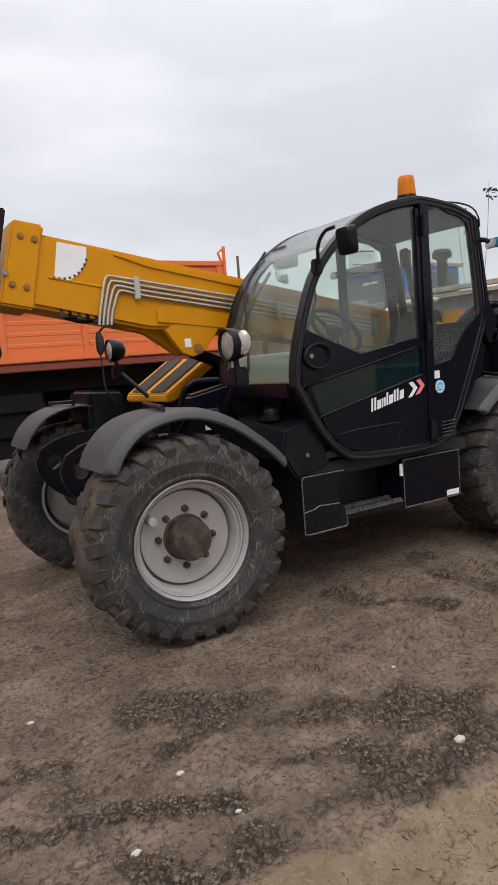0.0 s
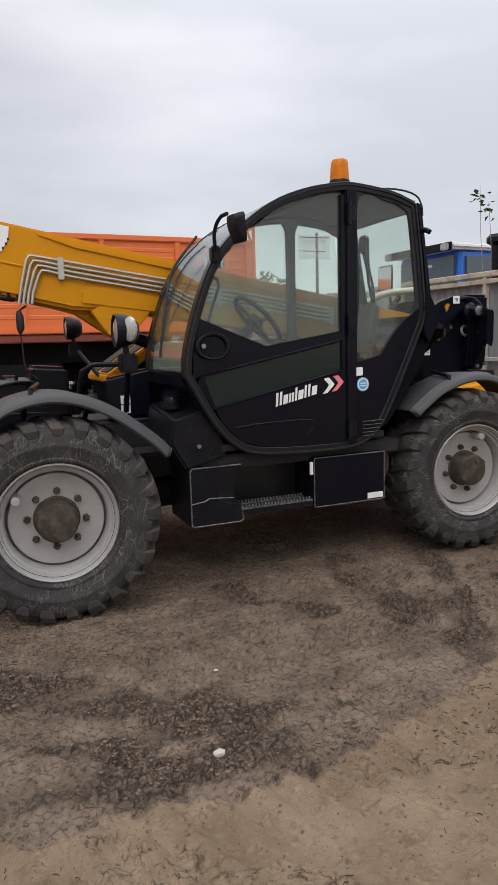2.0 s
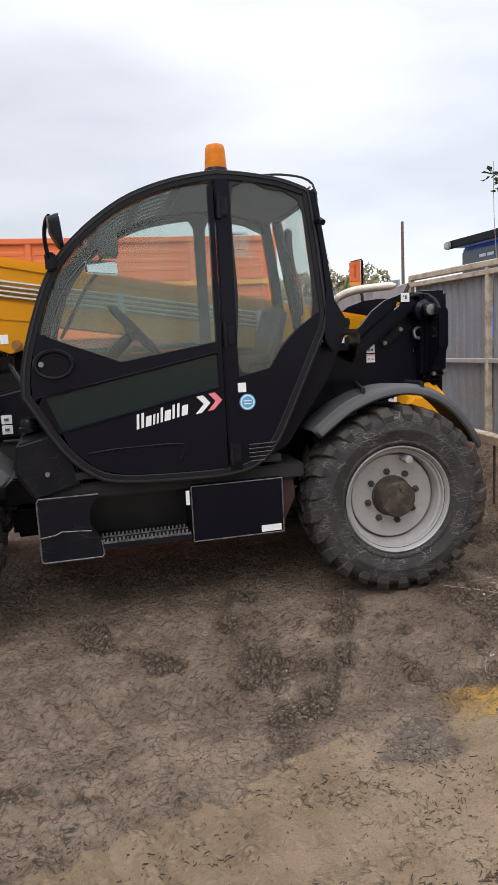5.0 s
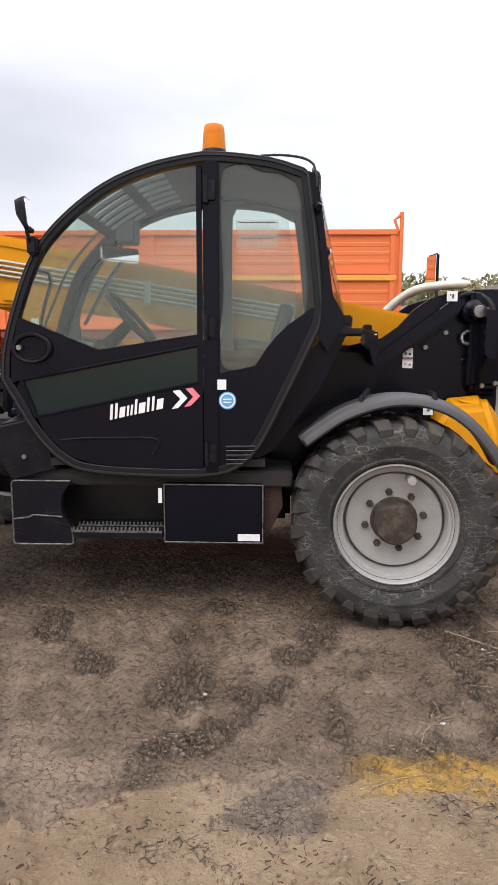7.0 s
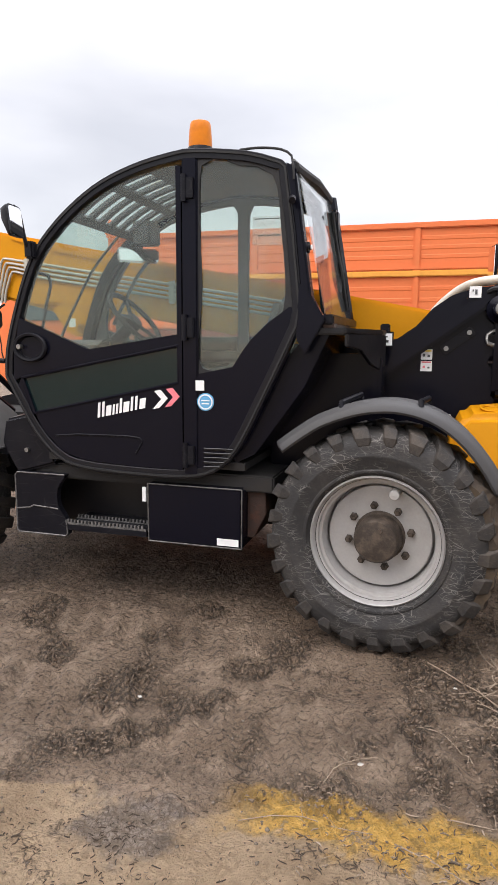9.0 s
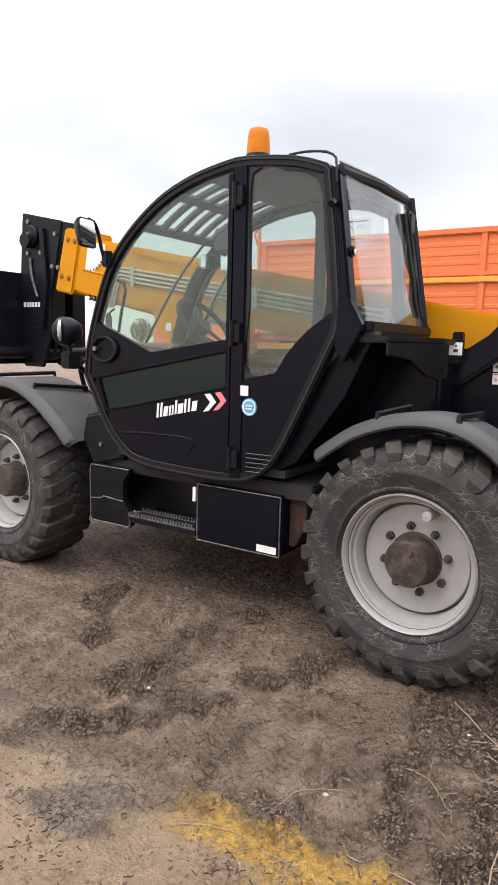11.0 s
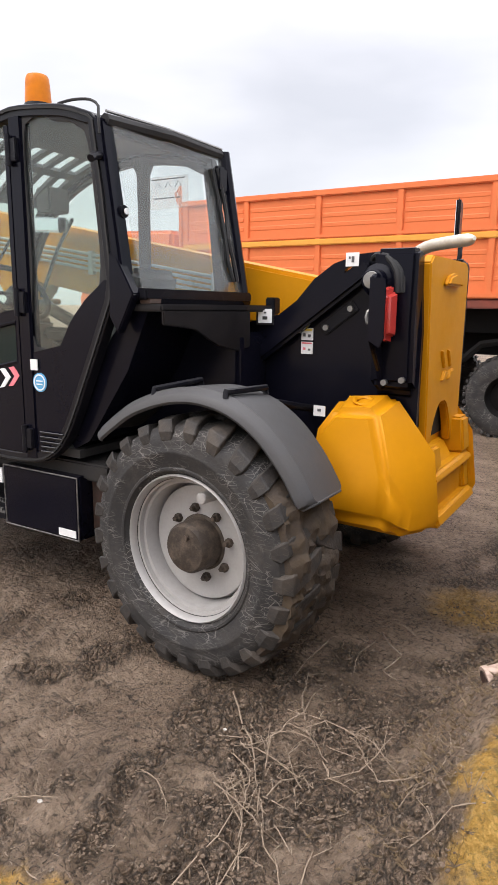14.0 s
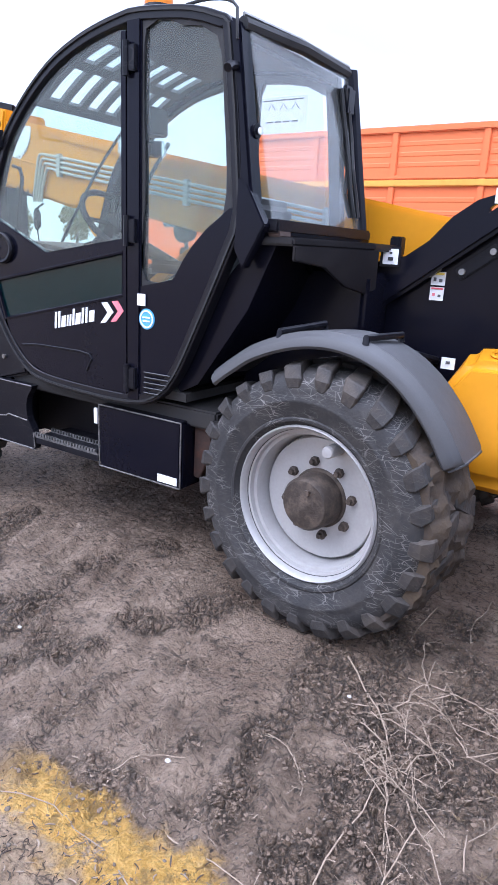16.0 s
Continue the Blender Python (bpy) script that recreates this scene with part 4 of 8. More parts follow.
for x in (0.0, 2.86):
    ax = join(rod((x, 0.24, WZ), (x, 1.84, WZ), 0.10, 16), lathe([(0, -0.16), (0.12, -0.14), (0.19, -0.05), (0.19, 0.05), (0.12, 0.14), (0, 0.16)], (x, CY, WZ), "y", 20))
    mpart("axle", ax, DARK, "muddy steel axle", smooth=True)

for y in (0.72, 1.30):
    mpart("axle_plate", plate(spline([(-0.42, 1.02), (-0.46, 0.93), (-0.42, 0.80), (-0.25, 0.66), (0.1, 0.60), (0.2, 0.90), (0.12, 1.08), (-0.2, 1.10)], 0.05, True), [ellipse(-0.34, 0.92, 0.05, 0.05)], y, y + 0.03), BLACK_SAT, "black front axle carrier plate with a round hole")
mpart("front_tie_bar", tube(spline([(-0.36, 0.74, 0.98), (-0.30, 0.50, 1.10), (-0.16, 0.42, 1.19), (0.1, 0.42, 1.24)], 0.05), 0.014, 8), BLACK_SAT)

# unseen boxes and shaft, added to keep skylight off the ground underneath
mpart("belly_pan", box(0.58, 2.30, 0.42, 1.46, 0.46, 0.66, 0.03), UNDER_SHADE, "unseen black belly block added to darken the ground beneath")
mpart("engine_tray", box(0.66, 2.22, 1.44, 2.20, 0.46, 0.86, 0.03), UNDER_SHADE, "unseen black block below the hood added to cut light underneath")
mpart("drive_shaft", rod((0.1, CY, 0.56), (2.8, CY, 0.56), 0.045, 12), UNDER_SHADE, "", smooth=True)

# fenders
REAR_ARC = [(2.335, 1.02), (2.44, 1.10), (2.56, 1.175), (2.74, 1.237), (2.915, 1.252), (3.08, 1.215), (3.22, 1.13), (3.34, 1.0), (3.43, 0.855)]
FRONT_ARC = [(-0.44, 0.99), (-0.39, 1.09), (-0.30, 1.185), (-0.19, 1.24), (-0.05, 1.268), (0.08, 1.262), (0.21, 1.225), (0.34, 1.16), (0.46, 1.075), (0.57, 0.985), (0.65, 0.90)]


def fender(arc, y_out, y_in, name="fender"):
    path = spline(arc, 0.02)
    s = 1 if y_in > y_out else -1
    # across the fender: flat top, rounded outer lip turned down
    cross = [(0.0, y_in), (0.006, y_in - s * 0.1), (0.008, (y_in + y_out) / 2), (0.008, y_out + s * 0.072), (0.013, y_out + s * 0.066), (0.013, y_out + s * 0.052), (0.005, y_out + s * 0.044), (-0.004, y_out + s * 0.022), (-0.018, y_out + s * 0.006), (-0.042, y_out)]
    mid, half = (y_in + y_out) / 2, abs(y_in - y_out) / 2
    bm = bmesh.new()
    top, low = [], []
    n = len(path)
    for i in range(n):
        a, c = Vector(path[max(i - 1, 0)]), Vector(path[min(i + 1, n - 1)])
        d = (c - a).normalized()
        nr = Vector((-d.y, d.x))
        # corners rounded off at both ends
        near = min(math.dist(path[i], path[0]), math.dist(path[i], path[-1]), 0.03)
        k = 1 - (0.03 - math.sqrt(max(0.0, 0.03 ** 2 - (0.03 - near) ** 2))) / half
        row = [(h, mid + (y - mid) * k) for h, y in cross]
        top.append([bm.verts.new((path[i][0] + nr.x * h, y, path[i][1] + nr.y * h)) for h, y in row])
        low.append([bm.verts.new((path[i][0] + nr.x * (h - 0.011), y + (s * 0.009 if h < -0.003 else 0), path[i][1] + nr.y * (h - 0.011))) for h, y in row])
    m = len(cross)
    for i in range(n - 1):
        for j in range(m - 1):
            bm.faces.new((top[i][j], top[i][j + 1], top[i + 1][j + 1], top[i + 1][j]))
            bm.faces.new((low[i][j], low[i + 1][j], low[i + 1][j + 1], low[i][j + 1]))
        for j in (0, m - 1):
            bm.faces.new((top[i][j], top[i + 1][j], low[i + 1][j], low[i][j]))
    for i in (0, n - 1):
        for j in range(m - 1):
            bm.faces.new((top[i][j], low[i][j], low[i][j + 1], top[i][j + 1]))
    lip = [tuple(v.co) for v in top[-1]]
    ob = mpart(name, bm, PLASTIC, "curved grey-black plastic mudguard", smooth=True)
    mpart("end_lip", tube(lip, 0.006, 6), PLASTIC, "", ob)
    return ob


def fender_bracket(ob, x0, z0, x1, z1, y0, y1):
    bm = tube([(x0, y0, z0 + 0.005), (x0, y0, z0 + 0.03), (x1, y1, z1 + 0.032), (x1, y1, z1 + 0.005)], 0.014, 8)
    mpart("bracket", bm, BLACK_SAT, "", ob, True)


f_rear = fender(REAR_ARC, -0.085, 0.245)
fender_bracket(f_rear, 2.655, 1.212, 2.72, 1.232, -0.03, 0.23)
fender_bracket(f_rear, 3.03, 1.228, 3.06, 1.222, -0.04, 0.23)
f_front = fender(FRONT_ARC, -0.085, 0.42)
fender_bracket(f_front, -0.10, 1.262, -0.02, 1.268, -0.03, 0.40)
fender_bracket(f_front, 0.24, 1.212, 0.31, 1.178, 0.0, 0.40)
fender(REAR_ARC, 2 * CY + 0.085, 2 * CY - 0.36)
f_front_far = fender(FRONT_ARC, 2 * CY + 0.085, 2 * CY - 0.42)
fender_bracket(f_front_far, -0.12, 1.26, -0.05, 1.268, 2.10, 1.70)
for x in (-0.1, 0.28):
    mpart("fender_support", tube([(x, 0.38, 1.20), (x, 0.5, 1.15), (x, 0.66, 1.05)], 0.018, 8), BLACK_SAT)
for x in (2.68, 3.06):
    mpart("fender_support", tube([(x, 0.20, 1.20), (x, 0.5, 1.14), (x, 0.72, 1.1)], 0.018, 8), BLACK_SAT)

# cab outline, as seen from the side: up the windscreen, over the roof, down behind the seat and back along the sill
OUT = spline([(0.746, 1.324), (0.758, 1.477), (0.827, 1.716), (0.937, 1.972), (1.099, 2.160), (1.323, 2.322), (1.547, 2.413), (1.774, 2.461), (1.905, 2.468), (2.173, 2.437), (2.34, 2.385)], 0.05)
REAR_EDGE = [(2.372, 2.355), (2.414, 2.059), (2.453, 1.70), (2.436, 1.60)]
SILL = spline([(2.436, 1.60), (2.28, 1.27), (2.127, 0.972), (1.998, 0.850), (1.838, 0.808), (1.562, 0.804), (1.232, 0.822), (1.074, 0.873), (0.927, 1.014), (0.791, 1.244), (0.746, 1.324)], 0.05)
CAB = OUT + REAR_EDGE + SILL[1:-1]
Y0, Y1 = -0.035, 0.865        # outer faces of the cab
cab = mpart("cab_frame", band(CAB, offset2d(CAB, -0.050), Y0, Y0 + 0.06, bev=0.006), FRAME_BLACK, "black steel cab frame with arched roof line")
mpart("far_frame", band(CAB, offset2d(CAB, -0.065), Y1 - 0.05, Y1, bev=0.006), BLACK, "", cab)
mpart("rubber_seal", band(offset2d(CAB, -0.012), offset2d(CAB, -0.022), Y0 - 0.008, Y0), RUBBER_TRIM, "", cab)


def arch_between(x0, x1, w):
    return [p for p in offset2d(OUT, -w, False) if x0 <= p[0] <= x1]


# door
door = mpart("door", prism([(0.800, 1.30), (0.806, 1.44), (0.850, 1.655), (0.885, 1.640), (1.272, 1.484), (1.80, 1.567), (1.80, 1.510), (0.850, 1.326)], Y0 + 0.002, Y0 + 0.045, 0.004), BLACK, "black cab door with large curved glass")
mpart("lower_panel", prism([(0.825, 1.275), (0.850, 1.326), (0.918, 1.122), (1.79, 1.312), (1.815, 1.314), (1.815, 0.855), (1.55, 0.852), (1.24, 0.872), (1.10, 0.915), (0.965, 1.045)], Y0 + 0.003, Y0 + 0.04, 0.004), BLACK, "scuffed black steel panel", door)
mpart("sash", join(band(arch_between(0.84, 1.815, 0.052), arch_between(0.84, 1.815, 0.052 + 0.022)[:len(arch_between(0.84, 1.815, 0.052))], Y0 + 0.004, Y0 + 0.03, False) if len(arch_between(0.84, 1.815, 0.052)) == len(arch_between(0.84, 1.815, 0.074)) else bmesh.new(), box(1.795, 1.822, Y0 + 0.001, Y0 + 0.045, 0.85, 2.39)), BLACK, "", door)
glass_top = [p for p in offset2d(OUT, -0.06, False) if 0.86 < p[0] < 1.80]
mpart("upper_pane", prism([(0.868, 1.652)] + [p for p in glass_top if p[1] > 1.67] + [(1.80, 2.40), (1.80, 1.565), (1.272, 1.482)], Y0 + 0.018, Y0 + 0.024), GLASS, "clear curved door glass", door)
pane_rim = [(0.850, 1.322), (1.80, 1.508), (1.80, 1.315), (0.918, 1.125)]
mpart("pane_seal", tube([(x, Y0 + 0.006, z) for x, z in pane_rim + pane_rim[:2]], 0.009, 6), BLACK, "", door)
mpart("lower_pane", prism([(0.850, 1.322), (1.80, 1.508), (1.80, 1.315), (0.918, 1.125)], Y0 + 0.014, Y0 + 0.020), GLASS_DARK, "dark tinted lower door glass", door)
mpart("sash_bar", prism([(0.846, 1.312), (0.862, 1.330), (0.934, 1.134), (0.916, 1.118)], Y0 + 0.0, Y0 + 0.03), BLACK, "", door)
ring = lathe([(0.085, 0.0), (0.105, -0.012), (0.108, -0.028), (0.100, -0.036), (0.086, -0.034), (0.078, -0.016), (0.074, 0.02)], (0.925, Y0 + 0.012, 1.492), "y", 32)
for v in ring.verts:
    v.co.z = 1.492 + (v.co.z - 1.492) * 0.74
ring_ob = mpart("pull_recess", ring, BLACK_SAT, "round recessed black door pull", door, True)
cup = lathe([(0.0, 0.03), (0.05, 0.028), (0.076, 0.012), (0.078, -0.004)], (0.925, Y0 - 0.004, 1.492), "y", 24)
for v in cup.verts:
    v.co.z = 1.492 + (v.co.z - 1.492) * 0.74
mpart("cup", cup, RUBBER_TRIM, "", ring_ob, True)
mpart("lock_button", rod((0.862, Y0 - 0.03, 1.495), (0.862, Y0, 1.495), 0.014, 12), STEEL, "", ring_ob)
mpart("stamped_ridge", join(tube([(1.06, Y0 + 0.001, 1.005), (1.20, Y0 + 0.001, 1.018), (1.50, Y0 + 0.001, 1.022), (1.575, Y0 + 0.001, 1.015)], 0.005, 6), tube([(1.575, Y0 + 0.001, 1.015), (1.59, Y0 + 0.001, 0.995), (1.55, Y0 + 0.001, 0.93)], 0.005, 6)), BLACK_SAT, "", door)

# pillar, quarter light and panel behind the door
pillar = mpart("door_pillar", box(1.828, 1.912, Y0 - 0.004, Y0 + 0.06, 0.83, 2.43, 0.008), BLACK, "black pillar with door hinges")
for z in (2.28, 1.60, 0.94):
    hz = join(box(1.838, 1.895, Y0 - 0.022, Y0, z - 0.05, z + 0.05, 0.004), rod((1.845, Y0 - 0.02, z - 0.065), (1.845, Y0 - 0.02, z + 0.065), 0.014, 10))
    mpart("hinge", hz, BLACK_SAT, "", pillar)
quarter_low = mpart("quarter_panel", prism([(1.912, 1.365), (2.345, 1.455), (2.390, 1.525), (2.245, 1.285), (2.095, 0.990), (1.985, 0.885), (1.912, 0.860)], Y0 + 0.003, Y0 + 0.04, 0.004), BLACK, "black panel with louvred vent")
mpart("quarter_pane", prism([(1.912, 2.405)] + [p for p in offset2d(OUT, -0.055, False) if 1.93 < p[0] < 2.30] + [(2.325, 2.330), (2.362, 2.059), (2.400, 1.70), (2.388, 1.55), (2.345, 1.458), (1.912, 1.367)], Y0 + 0.018, Y0 + 0.024), GLASS, "clear rounded quarter window", smooth=False)
mpart("quarter_surround", plate([(1.912, 2.415)] + [p for p in offset2d(OUT, -0.045, False) if 1.93 < p[0] < 2.30] + [(2.332, 2.335), (2.372, 2.059), (2.410, 1.70), (2.398, 1.55), (2.355, 1.445), (1.912, 1.355)],
      [spline([(1.932, 2.385), (2.12, 2.375), (2.295, 2.318), (2.340, 2.059), (2.365, 1.76), (2.330, 1.60), (2.285, 1.475), (1.935, 1.392), (1.932, 1.8)], 0.08, True)], Y0 + 0.008, Y0 + 0.016), RUBBER_TRIM, "black painted glass border")
mpart("corner_cover", prism([(2.09, 1.395), (2.12, 1.44), (2.155, 1.495), (2.20, 1.550), (2.27, 1.618), (2.33, 1.66), (2.385, 1.70), (2.40, 1.70), (2.388, 1.55), (2.345, 1.450)], Y0 + 0.0055, Y0 + 0.0165), BLACK, "black cover across the window's lower corner", quarter_low)
for k in range(5):
    z = 0.985 - k * 0.024
    x1 = 2.105 - 0.012 * k - max(0, k - 2) * 0.012
    mpart("louvre", sheet((1.945, Y0 + 0.003, z - 0.012), (x1, Y0 + 0.003, z - 0.010), (x1, Y0 - 0.010, z), (1.945, Y0 - 0.010, z - 0.002), 0.004), PLASTIC, "", quarter_low)

# windscreen and roof
wind = [p for p in OUT if p[0] < 1.17]
mpart("windscreen", band(offset2d(wind, -0.004, False), offset2d(wind, -0.010, False), Y0 + 0.055, Y1 - 0.045, False), GLASS, "large curved windscreen", cab, True)
mpart("windscreen_rail", box(0.735, 0.80, Y0 + 0.06, Y1 - 0.05, 1.26, 1.345, 0.01), BLACK, "", cab)
mpart("lower_front_panel", prism([(0.75, 1.30), (0.80, 1.30), (0.97, 1.03), (1.10, 0.90), (1.06, 0.87), (0.92, 1.01)], Y0 + 0.06, Y1 - 0.05), BLACK, "", cab)
roof_back = [p for p in OUT + [REAR_EDGE[0]] if p[0] > 1.62]
roof_panel = mpart("roof_panel", band(roof_back, offset2d(roof_back, -0.035, False), Y0 + 0.055, Y1 - 0.045, False), BLACK, "black roof panel", cab, True)
roof_liner = offset2d(roof_back, -0.037, False)
mpart("headliner", band(roof_liner, offset2d(roof_liner, -0.012, False), Y0 + 0.058, Y1 - 0.048, False), LINER, "grey moulded headliner", cab, True)
grid_arc = offset2d([p for p in OUT if 1.10 < p[0] < 1.70], -0.022, False)
for k in range(7):
    y = 0.05 + k * 0.1205
    mpart("roof_bar", band(grid_arc, offset2d(grid_arc, -0.02, False), y - 0.022, y + 0.022, False), LINER, "", cab)
for i in (0, len(grid_arc) // 2, len(grid_arc) - 2):
    seg = grid_arc[i:i + 2]
    mpart("roof_bar", band(seg, offset2d(seg, -0.021, False), Y0 + 0.056, Y1 - 0.046, False), LINER, "", cab)
roof_arc = [p for p in OUT if 1.10 < p[0] < 1.70]
mpart("roof_pane", band(offset2d(roof_arc, -0.004, False), offset2d(roof_arc, -0.010, False), Y0 + 0.056, Y1 - 0.046, False), GLASS_HAZED, "clear roof window over the guard bars", cab, True)

# far side of the cab
win_a = spline([(0.92, 1.66), (1.02, 1.93), (1.21, 2.16), (1.48, 2.305), (1.82, 2.365), (1.85, 2.32), (1.85, 1.45), (1.79, 1.38), (1.3, 1.32), (1.0, 1.40)], 0.08, True)
win_b = spline([(1.925, 2.31), (1.95, 2.36), (2.20, 2.33), (2.325, 2.27), (2.375, 1.95), (2.41, 1.60), (2.33, 1.46), (1.97, 1.42), (1.925, 1.50)], 0.08, True)
far_outline = offset2d(CAB, -0.06)
mpart("far_side", plate(far_outline, [win_a, win_b], Y1 - 0.04, Y1 - 0.012), LINER, "grey-lined cab side with two windows", cab)
mpart("far_pane", prism([(0.92, 1.30)] + [p for p in offset2d(OUT, -0.08, False) if 0.9 < p[0] < 2.28] + [(2.37, 1.52), (1.8, 1.30)], Y1 - 0.010, Y1 - 0.005), GLASS_HAZED, "", cab)
mpart("window_sticker", box(1.95, 2.215, Y1 - 0.047, Y1 - 0.042, 2.12, 2.29), SUN_FILM, "faded printed film", cab)
mpart("film_header", box(1.965, 2.195, Y1 - 0.051, Y1 - 0.048, 2.272, 2.278), SEAT, "", cab)
for k in range(4):
    mpart("film_text", box(1.985 + 0.05 * k, 2.022 + 0.05 * k, Y1 - 0.051, Y1 - 0.048, 2.172, 2.179), LINER, "", cab)
for k in range(3):
    mpart("film_mark", tube([(1.99 + 0.07 * k, Y1 - 0.049, 2.23), (2.01 + 0.07 * k, Y1 - 0.049, 2.26), (2.035 + 0.07 * k, Y1 - 0.049, 2.23)], 0.0022, 4), LINER, "", cab)
for x in (1.14,):
    mpart("far_bar", tube([(x - 0.2, Y1 + 0.03, 1.64), (x - 0.02, Y1 + 0.03, 1.95), (x + 0.12, Y1 + 0.03, 2.12)], 0.012, 8), BLACK_SAT, "", cab)

# rear of the cab
rear = mpart("rear_window_frame", tube([(2.395, Y0 + 0.03, 2.352), (2.425, 0.4, 2.366), (2.42, Y1 - 0.03, 2.362)], 0.027, 8), RUBBER_TRIM, "black frame round flat rear window")
mpart("roof_trim", tube([(2.385, Y0 + 0.05, 2.392), (2.405, 0.4, 2.402), (2.415, Y1 - 0.02, 2.396)], 0.007, 6), STEEL, "", rear)
mpart("side_post", tube([(2.425, Y1 - 0.02, 2.375), (2.49, Y1 - 0.02, 2.0), (2.555, Y1 - 0.02, 1.63)], 0.035, 8), BLACK, "", rear)
mpart("bottom_rail", box(2.525, 2.60, 0.0, Y1, 1.615, 1.665, 0.008), BLACK_SAT, "", rear)
mpart("rear_pane", sheet((2.415, 0.02, 2.335), (2.435, 0.82, 2.345), (2.562, 0.82, 1.665), (2.560, 0.02, 1.660), 0.006), GLASS_HAZED, "clear rear window glass", rear)
mpart("corner_gusset", prism([(2.430, 1.815), (2.475, 1.790), (2.565, 1.640), (2.470, 1.470), (2.425, 1.545)], Y0 - 0.012, Y0 + 0.04, 0.005), BLACK, "black corner plate", rear)
mpart("rear_post", prism([(2.352, 2.375), (2.405, 2.350), (2.500, 1.72), (2.445, 1.70), (2.41, 2.05)], Y0 - 0.006, Y0 + 0.075, 0.01), BLACK, "", rear)
for k in range(4):
    z = 1.72 + 0.17 * k
    mpart("bolt", rod((2.545 - (z - 1.66) * 0.18, Y1 + 0.012, z), (2.548 - (z - 1.66) * 0.18, Y1 + 0.03, z), 0.012, 8), STEEL, "", rear)
mpart("rear_wall", prism([(2.36, 1.45), (2.53, 1.63), (2.60, 1.62), (2.45, 1.3), (2.2, 0.95), (2.1, 0.9), (2.05, 0.95)], Y0 + 0.07, Y1 - 0.01), BLACK, "", cab)
mpart("cab_floor", box(0.98, 2.15, Y0 + 0.05, Y1 - 0.05, 0.86, 0.90), DARK, "", cab)
mpart("window_catch", join(rod((2.437, 0.02, 1.985), (2.47, 0.02, 1.985), 0.026, 20), rod((2.47, 0.02, 1.985), (2.478, 0.02, 1.985), 0.012, 10)), BLACK_SAT, "round black window catch", rear)
mpart("catch_button", rod((2.478, 0.02, 1.985), (2.483, 0.02, 1.985), 0.013, 12), WHITE, "", rear)
mpart("grab_handle", tube([(2.395, Y0, 2.205), (2.405, Y0 - 0.05, 2.195), (2.41, Y0 - 0.075, 2.18)], 0.017, 8), BLACK_SAT, "", cab)
mpart("roof_cable", tube(spline([(2.12, 0.0, 2.452), (2.22, -0.01, 2.452), (2.33, -0.02, 2.435), (2.385, -0.03, 2.40), (2.398, -0.045, 2.35), (2.402, -0.045, 2.29)], 0.03), 0.006, 6), RUBBER_TRIM, "thin black cable looped over roof edge", cab)
for k in range(4):
    y, x = 0.715 + 0.022 * (k % 2), 2.478 + 0.010 * k
    mpart("wiper_hose", tube(spline([(x - 0.03, y - 0.03, 2.27), (x - 0.02, y + 0.015 * math.sin(k * 2.1), 2.18), (x, y - 0.02 + 0.012 * k, 2.05), (x + 0.03, y + 0.02 - 0.01 * k, 1.93), (x + 0.045, y + 0.012 * k - 0.02, 1.82), (x + 0.06, y + 0.03, 1.72)], 0.04), 0.011, 6), RUBBER_TRIM, "", rear)
mpart("wiper_motor", box(2.445, 2.495, 0.70, 0.79, 2.16, 2.29, 0.015), BLACK_SAT, "black wiper motor", rear)
mpart("windscreen_wiper", tube(spline([(0.755, 0.48, 1.43), (0.775, 0.50, 1.54), (0.84, 0.595, 1.77), (0.925, 0.69, 2.0), (1.12, 0.73, 2.235)], 0.05), 0.009, 6), RUBBER_TRIM, "black windscreen wiper arm", cab)
mpart("far_pillar", band(wind, offset2d(wind, -0.055, False), Y1 - 0.10, Y1 - 0.052, False), FRAME_BLACK, "", cab)
mpart("interior_grab_bar", tube(spline([(0.94, 0.05, 1.90), (1.00, 0.045, 1.885), (1.01, 0.05, 1.84), (0.97, 0.06, 1.73), (0.93, 0.075, 1.60)], 0.04), 0.010, 6), RUBBER_TRIM, "", cab)

# inside
seat = mpart("seat", box(1.72, 2.18, 0.20, 0.68, 1.20, 1.33, 0.05, 3), SEAT, "grey and black fabric driver's seat")
mpart("backrest", hull([(2.10, 0.22, 1.30), (2.10, 0.66, 1.30), (2.20, 0.22, 1.30), (2.20, 0.66, 1.30), (2.24, 0.24, 1.78), (2.24, 0.64, 1.78), (2.32, 0.26, 1.76), (2.32, 0.62, 1.76)], 0.04), SEAT, "", seat)
mpart("seat_base", box(1.80, 2.12, 0.25, 0.62, 0.90, 1.20, 0.02), DARK, "", seat)
mpart("armrest", box(1.80, 2.15, 0.12, 0.19, 1.42, 1.48, 0.02), SEAT, "", seat)
dash = mpart("dashboard", hull([(0.84, 0.06, 1.30), (0.84, 0.80, 1.30), (0.92, 0.06, 1.54), (0.92, 0.80, 1.54), (1.18, 0.20, 1.50), (1.18, 0.80, 1.50), (1.12, 0.20, 1.05), (1.12, 0.80, 1.05), (0.98, 0.06, 1.05), (0.98, 0.80, 1.05)], 0.03), LINER, "dusty grey-black dashboard")
mpart("dash_cowl", hull([(0.775, 0.05, 1.345), (0.775, 0.78, 1.345), (0.80, 0.05, 1.345), (0.80, 0.78, 1.345), (0.80, 0.05, 1.515), (0.80, 0.78, 1.515), (0.86, 0.05, 1.535), (0.86, 0.78, 1.535)], 0.006), COWL, "pale grey cowl behind the windscreen foot", dash)
column = mpart("steering_column", tube([(1.08, 0.36, 1.25), (1.20, 0.35, 1.48), (1.36, 0.34, 1.635)], [0.055, 0.05, 0.03], 10), BLACK_SAT, "black steering column", smooth=True)
